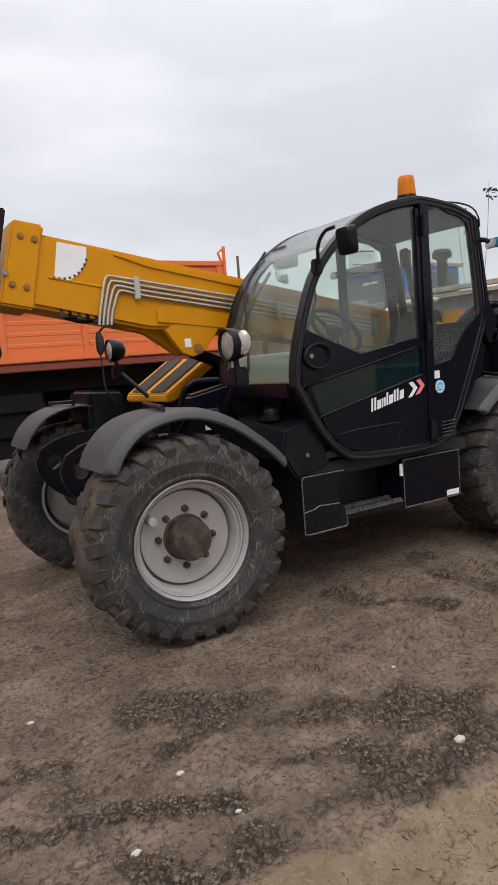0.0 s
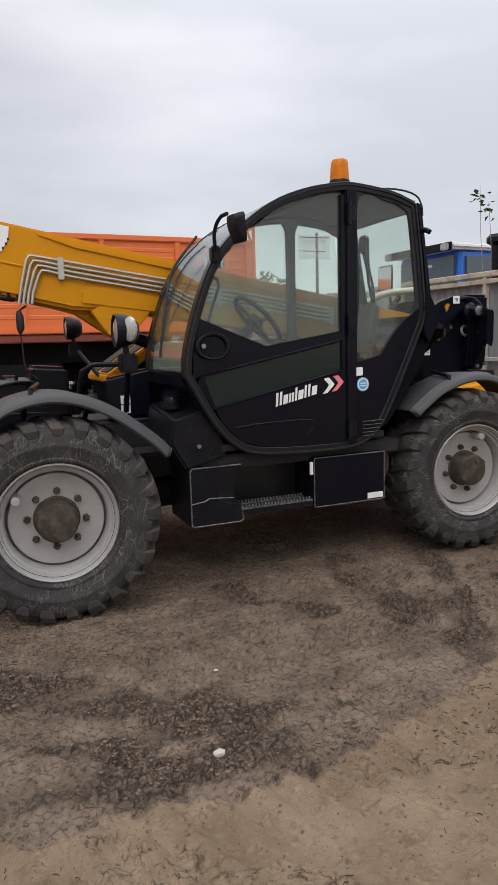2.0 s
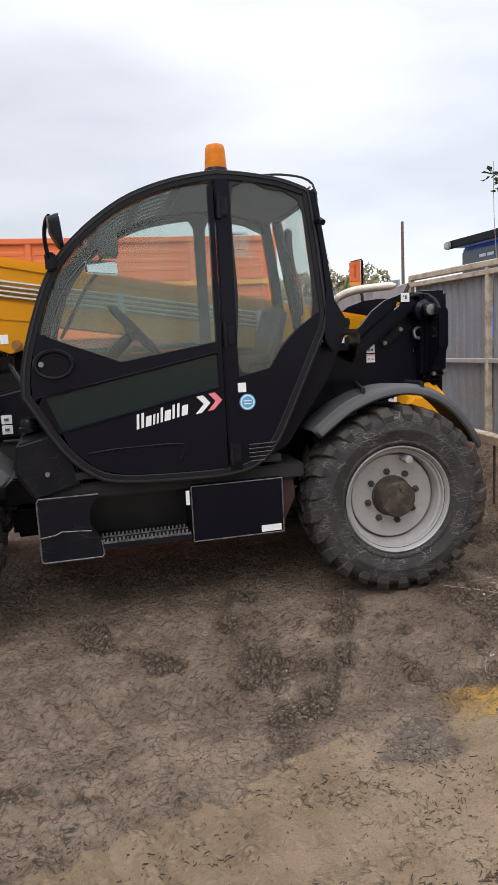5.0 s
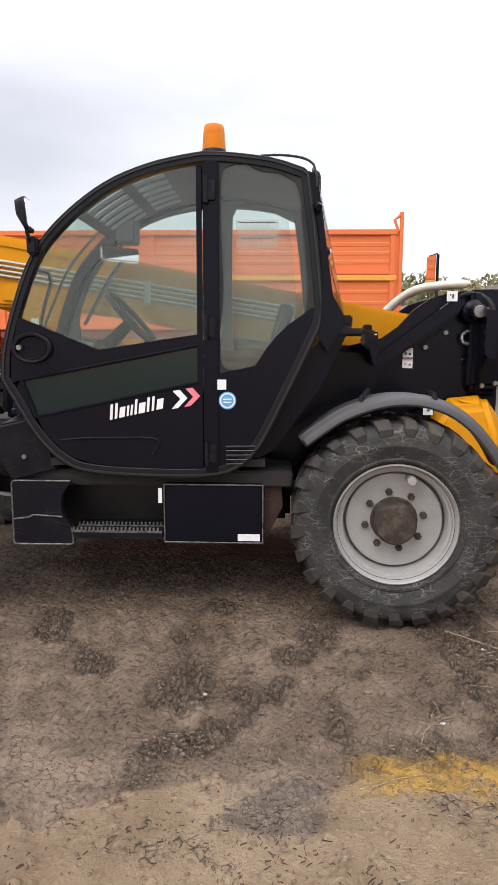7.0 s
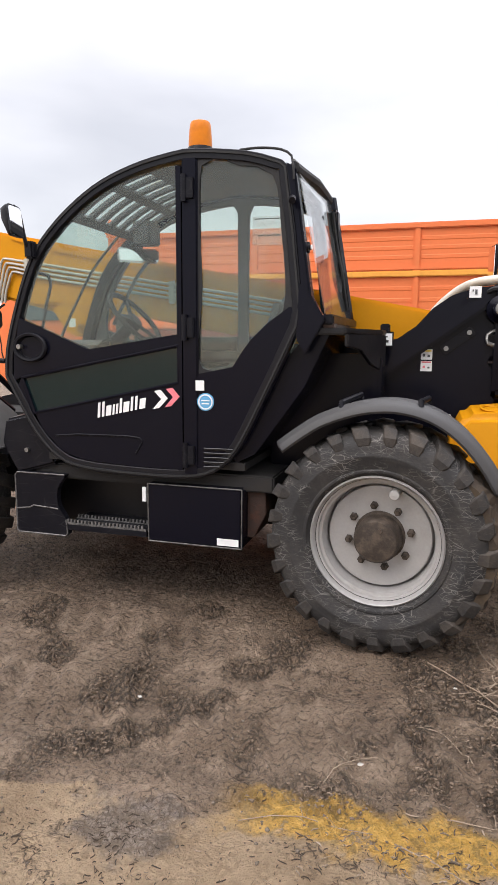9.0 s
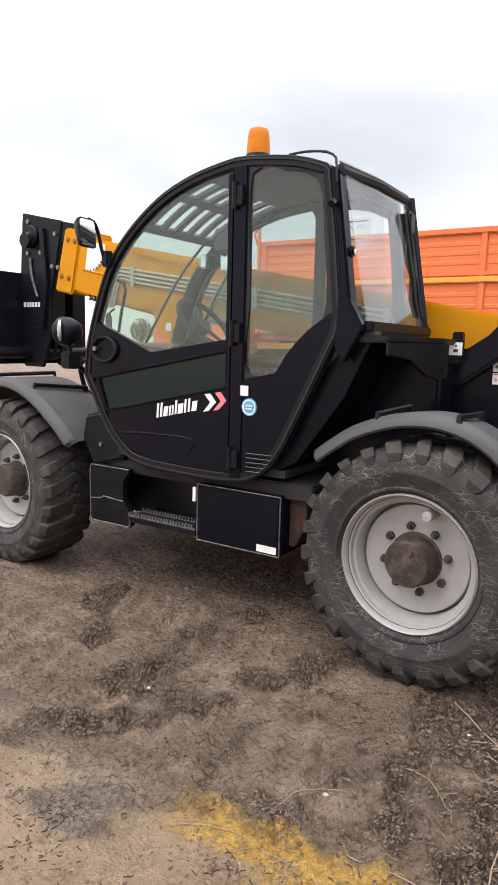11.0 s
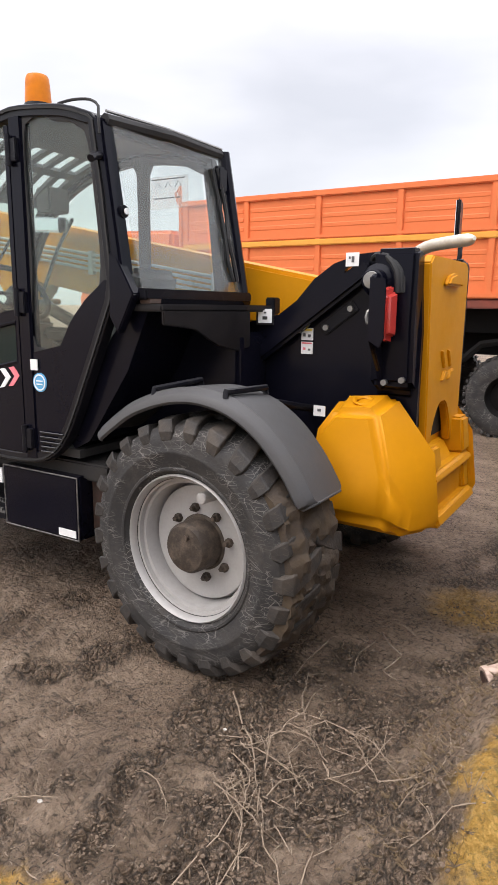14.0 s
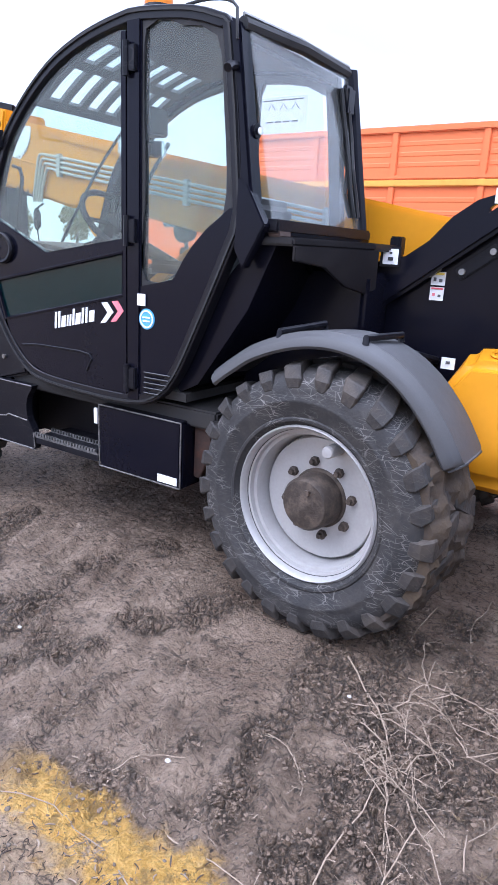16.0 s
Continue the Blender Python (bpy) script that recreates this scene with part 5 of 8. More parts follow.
sw = lathe([(0.19 + 0.016 * math.cos(a), 0.016 * math.sin(a)) for a in np.linspace(0, 2 * math.pi, 9)[:-1]], (0, 0, 0), "z", 32, True)
for k in range(3):
    a = 2 * math.pi * k / 3 + 0.5
    tube([(0, 0, -0.02), (0.19 * math.cos(a), 0.19 * math.sin(a), 0)], 0.012, 6, sw)
join(sw, lathe([(0, 0.01), (0.05, 0.005), (0.055, -0.04), (0, -0.05)], (0, 0, 0), "z", 16))
sw.transform(pose(1.38, 0.335, 1.655, 0, 48, 0))
mpart("instrument_cluster", hull([(1.08, 0.27, 1.30), (1.08, 0.45, 1.30), (1.27, 0.27, 1.34), (1.27, 0.45, 1.34), (1.16, 0.28, 1.53), (1.16, 0.44, 1.53), (1.25, 0.29, 1.555), (1.25, 0.43, 1.555)], 0.02), DARK, "dark instrument cluster below the wheel", dash)
mpart("steering_wheel", sw, RUBBER_TRIM, "black three-spoke steering wheel", column, True)
lever = mpart("control_lever", tube([(1.60, 0.72, 1.15), (1.58, 0.70, 1.36), (1.56, 0.69, 1.46)], [0.02, 0.014, 0.03], 8), RUBBER_TRIM, "black joystick lever on side console", smooth=True)
mpart("side_console", box(1.30, 2.05, 0.68, 0.81, 0.92, 1.30, 0.03), LINER, "", cab)
im = box(-0.135, 0.135, -0.012, 0.012, -0.046, 0.046, 0.012, 2)
im.transform(pose(1.23, 0.70, 2.065, -3, 0, 40))
mpart("interior_mirror", im, MIRROR, "small rectangular interior mirror", cab, True)
mpart("mirror_arm", tube([(1.21, 0.75, 2.08), (1.24, 0.74, 2.14), (1.27, 0.74, 2.25)], 0.012, 6), BLACK_SAT, "", cab)
mpart("radio_box", box(1.22, 1.34, 0.64, 0.80, 2.13, 2.27, 0.01), LINER, "grey box under the roof", cab)

# beacon
beacon = mpart("beacon", lathe([(0.0, 2.462), (0.072, 2.455), (0.068, 2.490), (0.063, 2.507), (0.0, 2.507)], (1.875, 0.11, 0), "z", 28), BLACK_SAT, "amber warning beacon on black base", smooth=True)
mpart("beacon_lens", lathe([(0.0, 2.636), (0.034, 2.635), (0.047, 2.630), (0.053, 2.618), (0.056, 2.59), (0.060, 2.535), (0.061, 2.507), (0.0, 2.507)], (1.875, 0.11, 0), "z", 28), AMBER, "orange plastic lens", beacon, True)

# wing mirror beside the door
arm = mpart("mirror_arm", tube(spline([(0.955, Y0 + 0.02, 2.00), (0.95, -0.07, 2.03), (0.94, -0.085, 2.10), (0.945, -0.11, 2.16), (0.96, -0.155, 2.20), (0.975, -0.205, 2.205)], 0.03), 0.011, 8), BLACK_SAT, "black bent mirror arm with clamp", smooth=True)
mpart("clamp", box(0.93, 0.985, -0.075, Y0 + 0.02, 1.965, 2.055, 0.01), BLACK_SAT, "", arm)
mirror_at = Matrix.Translation((1.022, -0.262, 2.122)) @ Matrix.Rotation(radians(7), 4, "Z") @ Matrix.Rotation(radians(-5), 4, "Y")


def rounded(w, h, r, x):
    """Rounded rectangle in the plane at x."""
    return [(x, sy_ * (w - r) + r * math.cos(a), sz_ * (h - r) + r * math.sin(a)) for sy_, sz_, a0 in ((1, 1, 0), (-1, 1, 90), (-1, -1, 180), (1, -1, 270)) for a in (radians(a0 + k * 30) for k in range(4))]


mir = hull(rounded(0.070, 0.078, 0.024, 0.0) + rounded(0.068, 0.076, 0.024, -0.016) + [(x, y, z + 0.030) for x, y, z in rounded(0.044, 0.038, 0.02, -0.050)])
mir.transform(mirror_at)
mpart("mirror_head", mir, BLACK_SAT, "rounded black wing mirror", arm, True)
mg = hull(rounded(0.062, 0.070, 0.02, 0.0005) + rounded(0.062, 0.070, 0.02, 0.004))
mg.transform(mirror_at)
mpart("mirror_glass", mg, MIRROR, "", arm)

# steps and boxes below the door
step_box = mpart("step_panel", plate(spline([(0.762, 0.765), (0.775, 0.778), (1.095, 0.778)], 0.05) + spline([(1.10, 0.775), (1.045, 0.70), (1.04, 0.60), (1.09, 0.515), (1.10, 0.43)], 0.03)[1:] + [(1.09, 0.418), (0.775, 0.418), (0.762, 0.43)], [], -0.01, 0.03), BLACK_SAT, "scratched black panel beside the cab step")
mpart("panel_side", prism([(0.765, 0.775), (0.79, 0.775), (0.79, 0.42), (0.765, 0.42)], 0.03, 0.40), BLACK_SAT, "", step_box)
step = mpart("step_tread", box(1.085, 1.59, -0.005, 0.30, 0.455, 0.492), BLACK_SAT, "worn serrated steel step")
for row, dx in ((-0.006, 0.0), (0.11, 0.0)):
    teeth = box(1.088, 1.588, row, row + 0.008, 0.488, 0.500)
    for k in range(22):
        add_box(teeth, 1.094 + dx + 0.0222 * k, 1.104 + dx + 0.0222 * k, row - 0.002, row + 0.012, 0.494, 0.517)
    mpart("tread_teeth", teeth, EDGE, "teeth worn to bare grey steel", step)
mpart("step_back", prism([(0.80, 0.80), (1.62, 0.80), (1.62, 0.44), (0.80, 0.44)], 0.26, 0.30), SHELF, "", step)
tool = mpart("storage_box", box(1.60, 2.145, 0.0, 0.42, 0.435, 0.765, 0.012), BLACK, "black steel storage box with chipped edges")
mpart("box_lid", box(1.612, 2.133, -0.008, 0.0, 0.447, 0.755, 0.003), BLACK, "", tool)
for a, b in (((1.604, 0.44), (2.141, 0.44)), ((1.604, 0.44), (1.604, 0.762)), ((2.141, 0.44), (2.141, 0.762)), ((1.604, 0.762), (2.141, 0.762))):
    mpart("box_edge", tube([(a[0], -0.006, a[1]), (b[0], -0.006, b[1])], 0.004, 6), EDGE, "", tool)
for pts in ([(0.765, 0.43), (0.765, 0.76), (0.778, 0.776), (1.09, 0.776)], [(0.765, 0.43), (0.778, 0.42), (1.085, 0.42), (1.098, 0.435), (1.09, 0.515)], [(0.765, 0.56), (0.85, 0.57), (0.88, 0.585), (1.04, 0.575)]):
    mpart("panel_edge", tube([(x, -0.011, z) for x, z in pts], 0.0045, 6), EDGE, "", step_box)
mpart("white_label", box(2.005, 2.125, -0.011, -0.008, 0.452, 0.490), WHITE, "torn white sticker", tool)
mpart("white_tag", box(1.572, 1.592, -0.010, 0.0, 0.66, 0.74), WHITE, "", tool)
mpart("sill_beam", box(0.85, 2.3, 0.05, 0.5, 0.74, 0.83, 0.01), DARK)
mpart("rusty_bracket", prism([(2.145, 0.74), (2.24, 0.78), (2.25, 0.62), (2.18, 0.48), (2.145, 0.48)], 0.09, 0.38, 0.005), RED_RUST, "rusty bracket behind the storage box")

# fuel tank and front bodywork
tank = mpart("fuel_tank", hull([(0.690, 0.02, 1.075), (0.690, 0.58, 1.13), (0.93, 0.02, 1.13), (0.93, 0.58, 1.16), (0.66, 0.02, 0.93), (0.66, 0.58, 0.93), (0.76, 0.02, 0.76), (0.76, 0.58, 0.76), (1.02, 0.02, 0.83), (1.02, 0.58, 0.83)], 0.015), BLACK_SAT, "black fuel tank with screw cap")
mpart("filler_cap", join(lathe([(0, 1.195), (0.04, 1.193), (0.05, 1.18), (0.05, 1.15), (0.062, 1.145), (0.062, 1.12), (0, 1.12)], (0.75, 0.24, 0), "z", 20), box(0.70, 0.80, 0.232, 0.248, 1.185, 1.205, 0.003)), BLACK_SAT, "", tank, True)
mpart("tank_bolt", rod((0.835, 0.005, 0.905), (0.835, 0.02, 0.905), 0.013, 8), STEEL, "", tank)
mpart("front_bulkhead", hull([(0.45, 0.735, 1.02), (0.45, 0.86, 1.02), (0.45, 0.735, 1.30), (0.45, 0.86, 1.30), (0.76, 0.735, 1.02), (0.76, 0.86, 1.02), (0.76, 0.735, 1.36), (0.76, 0.86, 1.36)], 0.02), BLACK, "black bodywork in front of cab")
for k, z in enumerate((1.152, 1.088)):
    s = mpart("warning_label", box(0.538, 0.602, 0.728, 0.734, z - 0.028, z + 0.028), WHITE, "small white pictogram label")
    mpart("pictogram", box(0.556, 0.582, 0.724, 0.728, z - 0.008, z + 0.008), LINER, "", s)
front_box = mpart("front_box", hull([(0.02, 1.62, 0.84), (0.02, 2.16, 0.84), (0.06, 1.66, 1.38), (0.06, 2.14, 1.38), (0.34, 1.62, 0.84), (0.34, 2.16, 0.84), (0.34, 1.66, 1.36), (0.34, 2.14, 1.36)], 0.03), BLACK_SAT, "black plastic box over front axle")


def work_lamp(x, y, z, foot):
    body = lathe([(0.0, 0.11), (0.045, 0.105), (0.075, 0.08), (0.092, 0.03), (0.096, -0.02), (0.090, -0.03), (0.082, -0.026), (0.080, -0.015)], (x, y, z), "x", 28)
    lamp = mpart("work_lamp", body, BLACK_SAT, "round black work lamp with clear lens", smooth=True)
    mpart("lamp_lens", lathe([(0.0, -0.034), (0.05, -0.028), (0.081, -0.014), (0.0, -0.012)], (x, y, z), "x", 24), LAMP_GLASS, "clear lens with bright reflector", lamp, True)
    mpart("lamp_bracket", tube(spline([(x + 0.03, y, z - 0.09), (x + 0.04, y, z - 0.16), foot], 0.05), 0.018, 8), BLACK_SAT, "", lamp, True)
    mpart("lamp_mount", box(x - 0.01, x + 0.09, y - 0.045, y + 0.045, z - 0.24, z - 0.13, 0.012), BLACK_SAT, "", lamp)


work_lamp(0.42, 0.115, 1.595, (0.52, 0.50, 1.10))
work_lamp(0.42, 2.055, 1.672, (0.62, 1.78, 1.25))
sm = lathe([(0.0, -0.022), (0.03, -0.020), (0.050, -0.010), (0.055, 0.004), (0.0, 0.006)], (0, 0, 0), "y", 24)
sm.transform(Matrix.Translation((0.462, 0.034, 1.600)) @ Matrix.Rotation(radians(-42), 4, "Z") @ Matrix.Diagonal((0.85, 1, 1.3, 1)))
mpart("side_lens", sm, LAMP_GLASS, "pale oval side lens of the lamp", smooth=True)
mpart("lamp_guard", tube(spline([(0.22, 0.48, 1.15), (0.24, 0.40, 1.36), (0.30, 0.38, 1.40), (0.46, 0.36, 1.40)], 0.04), 0.016, 8), BLACK_SAT, "bent black tube", smooth=True)
hood_side = mpart("engine_hood", prism([(0.62, 1.24), (1.02, 1.505), (2.75, 1.56), (2.95, 1.40), (2.95, 0.85), (0.62, 0.85)], 1.46, 2.26, 0.02), BLACK, "black engine hood with yellow sloping front")
hood = mpart("hood_front", prism([(0.585, 1.235), (0.60, 1.295), (0.995, 1.555), (1.06, 1.560), (1.06, 1.50), (0.66, 1.235)], 1.44, 2.28, 0.012), YELLOW, "sloping yellow hood", hood_side)
for y0, y1 in ((1.53, 1.80), (1.92, 2.19)):
    mpart("grip_strip", sheet((0.615, y0, 1.312), (0.985, y0, 1.556), (0.985, y1, 1.556), (0.615, y1, 1.312), 0.004), GREASE_YELLOW, "black anti-slip strip", hood_side)

# boom
def boom_top(x):
    return 2.362 - 0.195 * (x + 0.325)


BY0, BY1 = 0.975, 1.31
boom = mpart("boom", prism([(-0.43, boom_top(-0.43)), (3.30, boom_top(3.30) + 0.02), (3.42, 1.60), (3.30, 1.45), (2.2, 1.52), (0.85, boom_top(0.85) - 0.40), (0.30, boom_top(0.30) - 0.475), (-0.50, boom_top(-0.50) - 0.455)], BY0, BY1, 0.022), YELLOW, "golden yellow telescopic boom", smooth=True)
mpart("boom_rib", prism([(0.10, 2.245), (0.16, 2.225), (0.34, 2.165), (0.40, 2.155), (1.6, 1.925), (2.4, 1.775), (2.4, 1.82), (1.6, 1.972)], BY0 - 0.012, BY0 + 0.01, 0.006), YELLOW, "", boom)
mpart("boom_rib", prism([(0.36, 1.885), (0.42, 1.915), (0.55, 1.915), (1.8, 1.70), (1.8, 1.57), (0.85, 1.74), (0.36, 1.80)], BY0 - 0.014, BY0 + 0.01, 0.01), YELLOW, "", boom)
mpart("boom_rib", tube([(-0.33, BY0, 2.105), (-0.2, BY0, 2.08), (0.02, BY0, 2.04)], 0.008, 6), YELLOW, "", boom)
mpart("cylinder_lug", prism(spline([(0.42, 1.752), (0.535, 1.590), (0.612, 1.557), (0.69, 1.580), (0.80, 1.70), (0.86, 1.77)], 0.05) + [(0.5, 1.80)], BY0 - 0.008, BY0 + 0.05, 0.005), YELLOW, "yellow lug holding the lift cylinder", boom)
mpart("cylinder_web", prism([(0.12, 1.80), (0.34, 1.74), (0.58, 1.575), (0.66, 1.575), (0.86, 1.78)], BY0 + 0.12, BY0 + 0.22, 0.005), YELLOW, "", boom)
mpart("cylinder_pin", join(rod((0.655, BY0 - 0.02, 1.612), (0.655, BY1, 1.612), 0.022, 16), rod((0.655, BY0 - 0.014, 1.612), (0.655, BY0 - 0.006, 1.612), 0.036, 20)), DARK_YELLOW, "", boom)
mpart("lift_cylinder", join(rod((0.67, 1.125, 1.60), (1.35, 1.125, 1.33), 0.045, 14), rod((1.25, 1.125, 1.37), (2.4, 1.125, 0.95), 0.075, 16)), BLACK_SAT, "", boom, True)
lab = mpart("white_label", box(0.555, 0.605, BY0 - 0.012, BY0 - 0.007, 1.625, 1.685), WHITE, "", boom)
mpart("white_label", prism([(-0.295, 2.105), (-0.255, 2.32), (-0.07, 2.29), (-0.08, 2.21), (-0.13, 2.13), (-0.20, 2.085)], BY0 - 0.005, BY0 - 0.001), WHITE, "white angle scale plate", boom)
for k in range(9):
    a = -0.35 - k * 0.19
    x, z = -0.245 + 0.175 * math.cos(a), 2.275 + 0.18 * math.sin(a)
    mpart("scale_mark", box(x - 0.007, x + 0.007, BY0 - 0.007, BY0 - 0.005, z - 0.007, z + 0.007), INK, "", boom)
head_box = mpart("boom_head", prism([(-0.512, 2.445), (-0.325, 2.415), (-0.44, 1.905), (-0.645, 1.945)], BY0 - 0.018, BY1 + 0.018, 0.015), YELLOW, "yellow collar at boom end with bolts", boom, True)
for x, z in ((-0.475, 2.345), (-0.394, 2.328), (-0.555, 2.060), (-0.472, 2.042)):
    mpart("bolt", join(rod((x, BY0 - 0.024, z), (x, BY0 - 0.018, z), 0.021, 14), rod((x, BY0 - 0.031, z), (x, BY0 - 0.018, z), 0.013, 6)), DARK_YELLOW, "", head_box)
for k in range(4):
    o = 0.027 * k
    zl = 2.115 - 0.031 * k
    pts = [(-0.045 + o, BY0 - 0.02, 1.80), (-0.03 + o, BY0 - 0.02, 1.88), (0.02 + o * 0.9, BY0 - 0.02, zl - 0.035), (0.04 + o * 0.9, BY0 - 0.02, zl - 0.006), (0.075 + o * 0.9, BY0 - 0.02, zl - 0.008)]
    pts += [(x, BY0 - 0.02, zl - 0.008 - 0.158 * (x - 0.08)) for x in (0.3, 0.7, 1.2, 1.8, 2.3)]
    mpart("hydraulic_pipe", tube(spline(pts, 0.06), 0.0095, 8), PIPE, "pale steel hydraulic pipe", boom, True)
for x in (0.235, 1.35, 2.3):
    zt = 2.107 - 0.158 * (x - 0.08)
    mpart("pipe_clamp", box(x - 0.02, x + 0.02, BY0 - 0.036, BY0 - 0.002, zt - 0.125, zt + 0.022, 0.005), PIPE, "", boom)
for k in range(3):
    mpart("hose", tube(spline([(-0.28 + 0.03 * k, 1.04 + 0.06 * k, 1.91), (-0.20, 1.03 + 0.06 * k, 1.868), (-0.08, 1.02 + 0.06 * k, 1.835), (0.0 + 0.02 * k, 1.02 + 0.05 * k, 1.86)], 0.04), 0.009, 6), RUBBER_TRIM, "", boom)
mpart("hanging_plug", join(tube(spline([(0.00, 1.0, 1.79), (-0.06, 0.98, 1.74), (-0.05, 0.98, 1.66)], 0.03), 0.008, 6), tube([(-0.05, 0.98, 1.76), (-0.045, 0.98, 1.72), (-0.045, 0.98, 1.64), (-0.05, 0.98, 1.61)], [0.012, 0.026, 0.026, 0.01], 10)), RUBBER_TRIM, "", boom, True)
mpart("hanging_cord", tube(spline([(-0.05, 0.98, 1.62), (-0.04, 0.99, 1.50), (-0.03, 1.0, 1.38), (0.05, 1.05, 1.30)], 0.05), 0.005, 5), RUBBER_TRIM, "", boom)

for k in range(5):
    x = -0.27 + 0.055 * k
    mpart("hose_fitting", join(rod((x, BY0 + 0.03, boom_top(x) - 0.44), (x + 0.01, BY0 + 0.03, boom_top(x) - 0.485), 0.013, 8), rod((x - 0.012, BY0 + 0.03, boom_top(x) - 0.478), (x + 0.040, BY0 + 0.03, boom_top(x) - 0.484), 0.009, 8)), (HUB, BLACK_SAT)[k % 2], "", boom)

# carriage at the boom's end
carr = mpart("tool_carriage", prism([(-1.03, 2.60), (-0.54, 2.50), (-0.62, 2.15), (-0.69, 1.90), (-0.66, 1.66), (-0.80, 1.30), (-1.05, 1.30), (-1.10, 1.75)], 0.955, 0.985, 0.008), BLACK_SAT, "black steel tool carriage at boom end")
mpart("side_plate", prism([(-1.03, 2.60), (-0.72, 2.54), (-0.80, 2.15), (-0.84, 1.90), (-0.84, 1.66), (-0.90, 1.30), (-1.05, 1.30), (-1.10, 1.75)], 1.33, 1.36, 0.008), BLACK_SAT, "", carr)
mpart("cross_tube", join(rod((-0.92, 0.88, 2.36), (-0.92, 1.43, 2.36), 0.06, 16), rod((-0.98, 0.55, 1.42), (-0.98, 1.70, 1.42), 0.05, 16)), BLACK_SAT, "", carr, True)
mpart("pivot_boss", lathe([(0.0, 0.895), (0.022, 0.897), (0.028, 0.905), (0.034, 0.915), (0.075, 0.918), (0.085, 0.93), (0.085, 0.956), (0.0, 0.956)], (-0.90, 0, 2.40), "y", 24), BLACK_SAT, "round black pivot boss", carr, True)
mpart("pin_end", rod((-0.90, 0.888, 2.40), (-0.90, 0.897, 2.40), 0.020, 14), STEEL, "", carr)
mpart("back_plate", box(-1.12, -1.06, 0.55, 1.70, 1.32, 2.1, 0.01), BLACK_SAT, "", carr)
mpart("inner_block", box(-1.00, -0.86, 1.0, 1.28, 1.55, 2.40, 0.02), BLACK_SAT, "", carr)
mpart("stiffener", prism([(-0.80, 2.46), (-0.74, 2.45), (-0.70, 2.0), (-0.76, 1.62), (-0.80, 1.62), (-0.745, 2.0)], 0.925, 0.956, 0.004), BLACK_SAT, "", carr)
mpart("stiffener", tube(spline([(-0.93, 0.945, 2.22), (-0.90, 0.94, 2.05), (-0.84, 0.94, 1.90)], 0.05), 0.012, 6), EDGE, "", carr)
for x, z in ((-0.62, 2.40), (-0.66, 2.14), (-0.59, 2.13), (-0.95, 2.52), (-0.80, 2.26), (-0.96, 2.26)):
    mpart("bolt", rod((x, 0.94, z), (x, 0.956, z), 0.018, 10), STEEL, "", carr)
for k in range(6):
    mpart("model_mark", box(-1.03 + 0.036 * k, -1.006 + 0.036 * k, 0.950, 0.954, 1.81, 1.85), WHITE, "", carr)
for k in range(4):
    mpart("carriage_hose", tube(spline([(-0.80 + 0.03 * k, 0.99 + 0.05 * k, 1.66), (-0.84 + 0.03 * k, 0.97 + 0.06 * k, 1.52), (-0.90 + 0.02 * k, 1.0 + 0.06 * k, 1.40), (-1.0, 1.0 + 0.07 * k, 1.36)], 0.05), 0.016, 6), RUBBER_TRIM, "", carr, True)

# rear chassis towers
RP = [(2.36, 0.98), (2.40, 1.42), (2.62, 1.50), (2.86, 1.555), (2.96, 1.625), (3.05, 1.725), (3.15, 1.795), (3.28, 1.835), (3.44, 1.848), (3.50, 1.842), (3.545, 1.815), (3.567, 1.76), (3.585, 1.5), (3.585, 0.95), (2.9, 0.90)]
tower = mpart("tower_plate", plate(RP, [ellipse(3.245, 1.755, 0.042, 0.028, 16, 0.15), ellipse(3.385, 1.43, 0.03, 0.035, 14)], 0.69, 0.72), BLACK, "black steel tower plate at the rear")
mpart("tower_plate", plate(RP, [], 1.36, 1.39), BLACK, "black steel tower plate at the rear")
dx, dz = Vector((0.804, 0.595)), Vector((-0.595, 0.804))
beam_poly = []
for u, v in [(0.0, -0.040), (1.0, -0.044), (1.05, -0.03), (1.065, 0.0), (1.05, 0.03), (1.0, 0.044), (0.0, 0.040)]:
    q = Vector((2.50, 1.155)) + dx * u + dz * v
    beam_poly.append((q.x, q.y))
mpart("diagonal_beam", prism(beam_poly, 0.622, 0.692, 0.026), BLACK, "black diagonal stiffener", tower, True)
pivot = mpart("boom_pivot_pin", lathe([(0.0, 0.517), (0.040, 0.517), (0.048, 0.524), (0.050, 0.58), (0.075, 0.60), (0.08, 0.70), (0.0, 0.70)], (3.404, 0, 1.711), "y", 28), BLACK, "boom pivot pin with pale steel end", tower, True)
mpart("pin_end", lathe([(0.0, 0.508), (0.034, 0.510), (0.037, 0.516), (0.0, 0.517)], (3.404, 0, 1.711), "y", 24), STEEL, "", tower)
pl = [Vector((3.19, 1.545)) + dx * u + dz * v for u, v in [(-0.10, -0.028), (0.10, -0.028), (0.10, 0.028), (-0.10, 0.028)]]
mpart("cover_plate", prism([(q.x, q.y) for q in pl], 0.676, 0.690, 0.005), BLACK_SAT, "", tower)
for u in (-0.075, 0.075):
    q = Vector((3.19, 1.545)) + dx * u
    mpart("bolt", rod((q.x, 0.662, q.y), (q.x, 0.677, q.y), 0.014, 10), STEEL, "", tower)


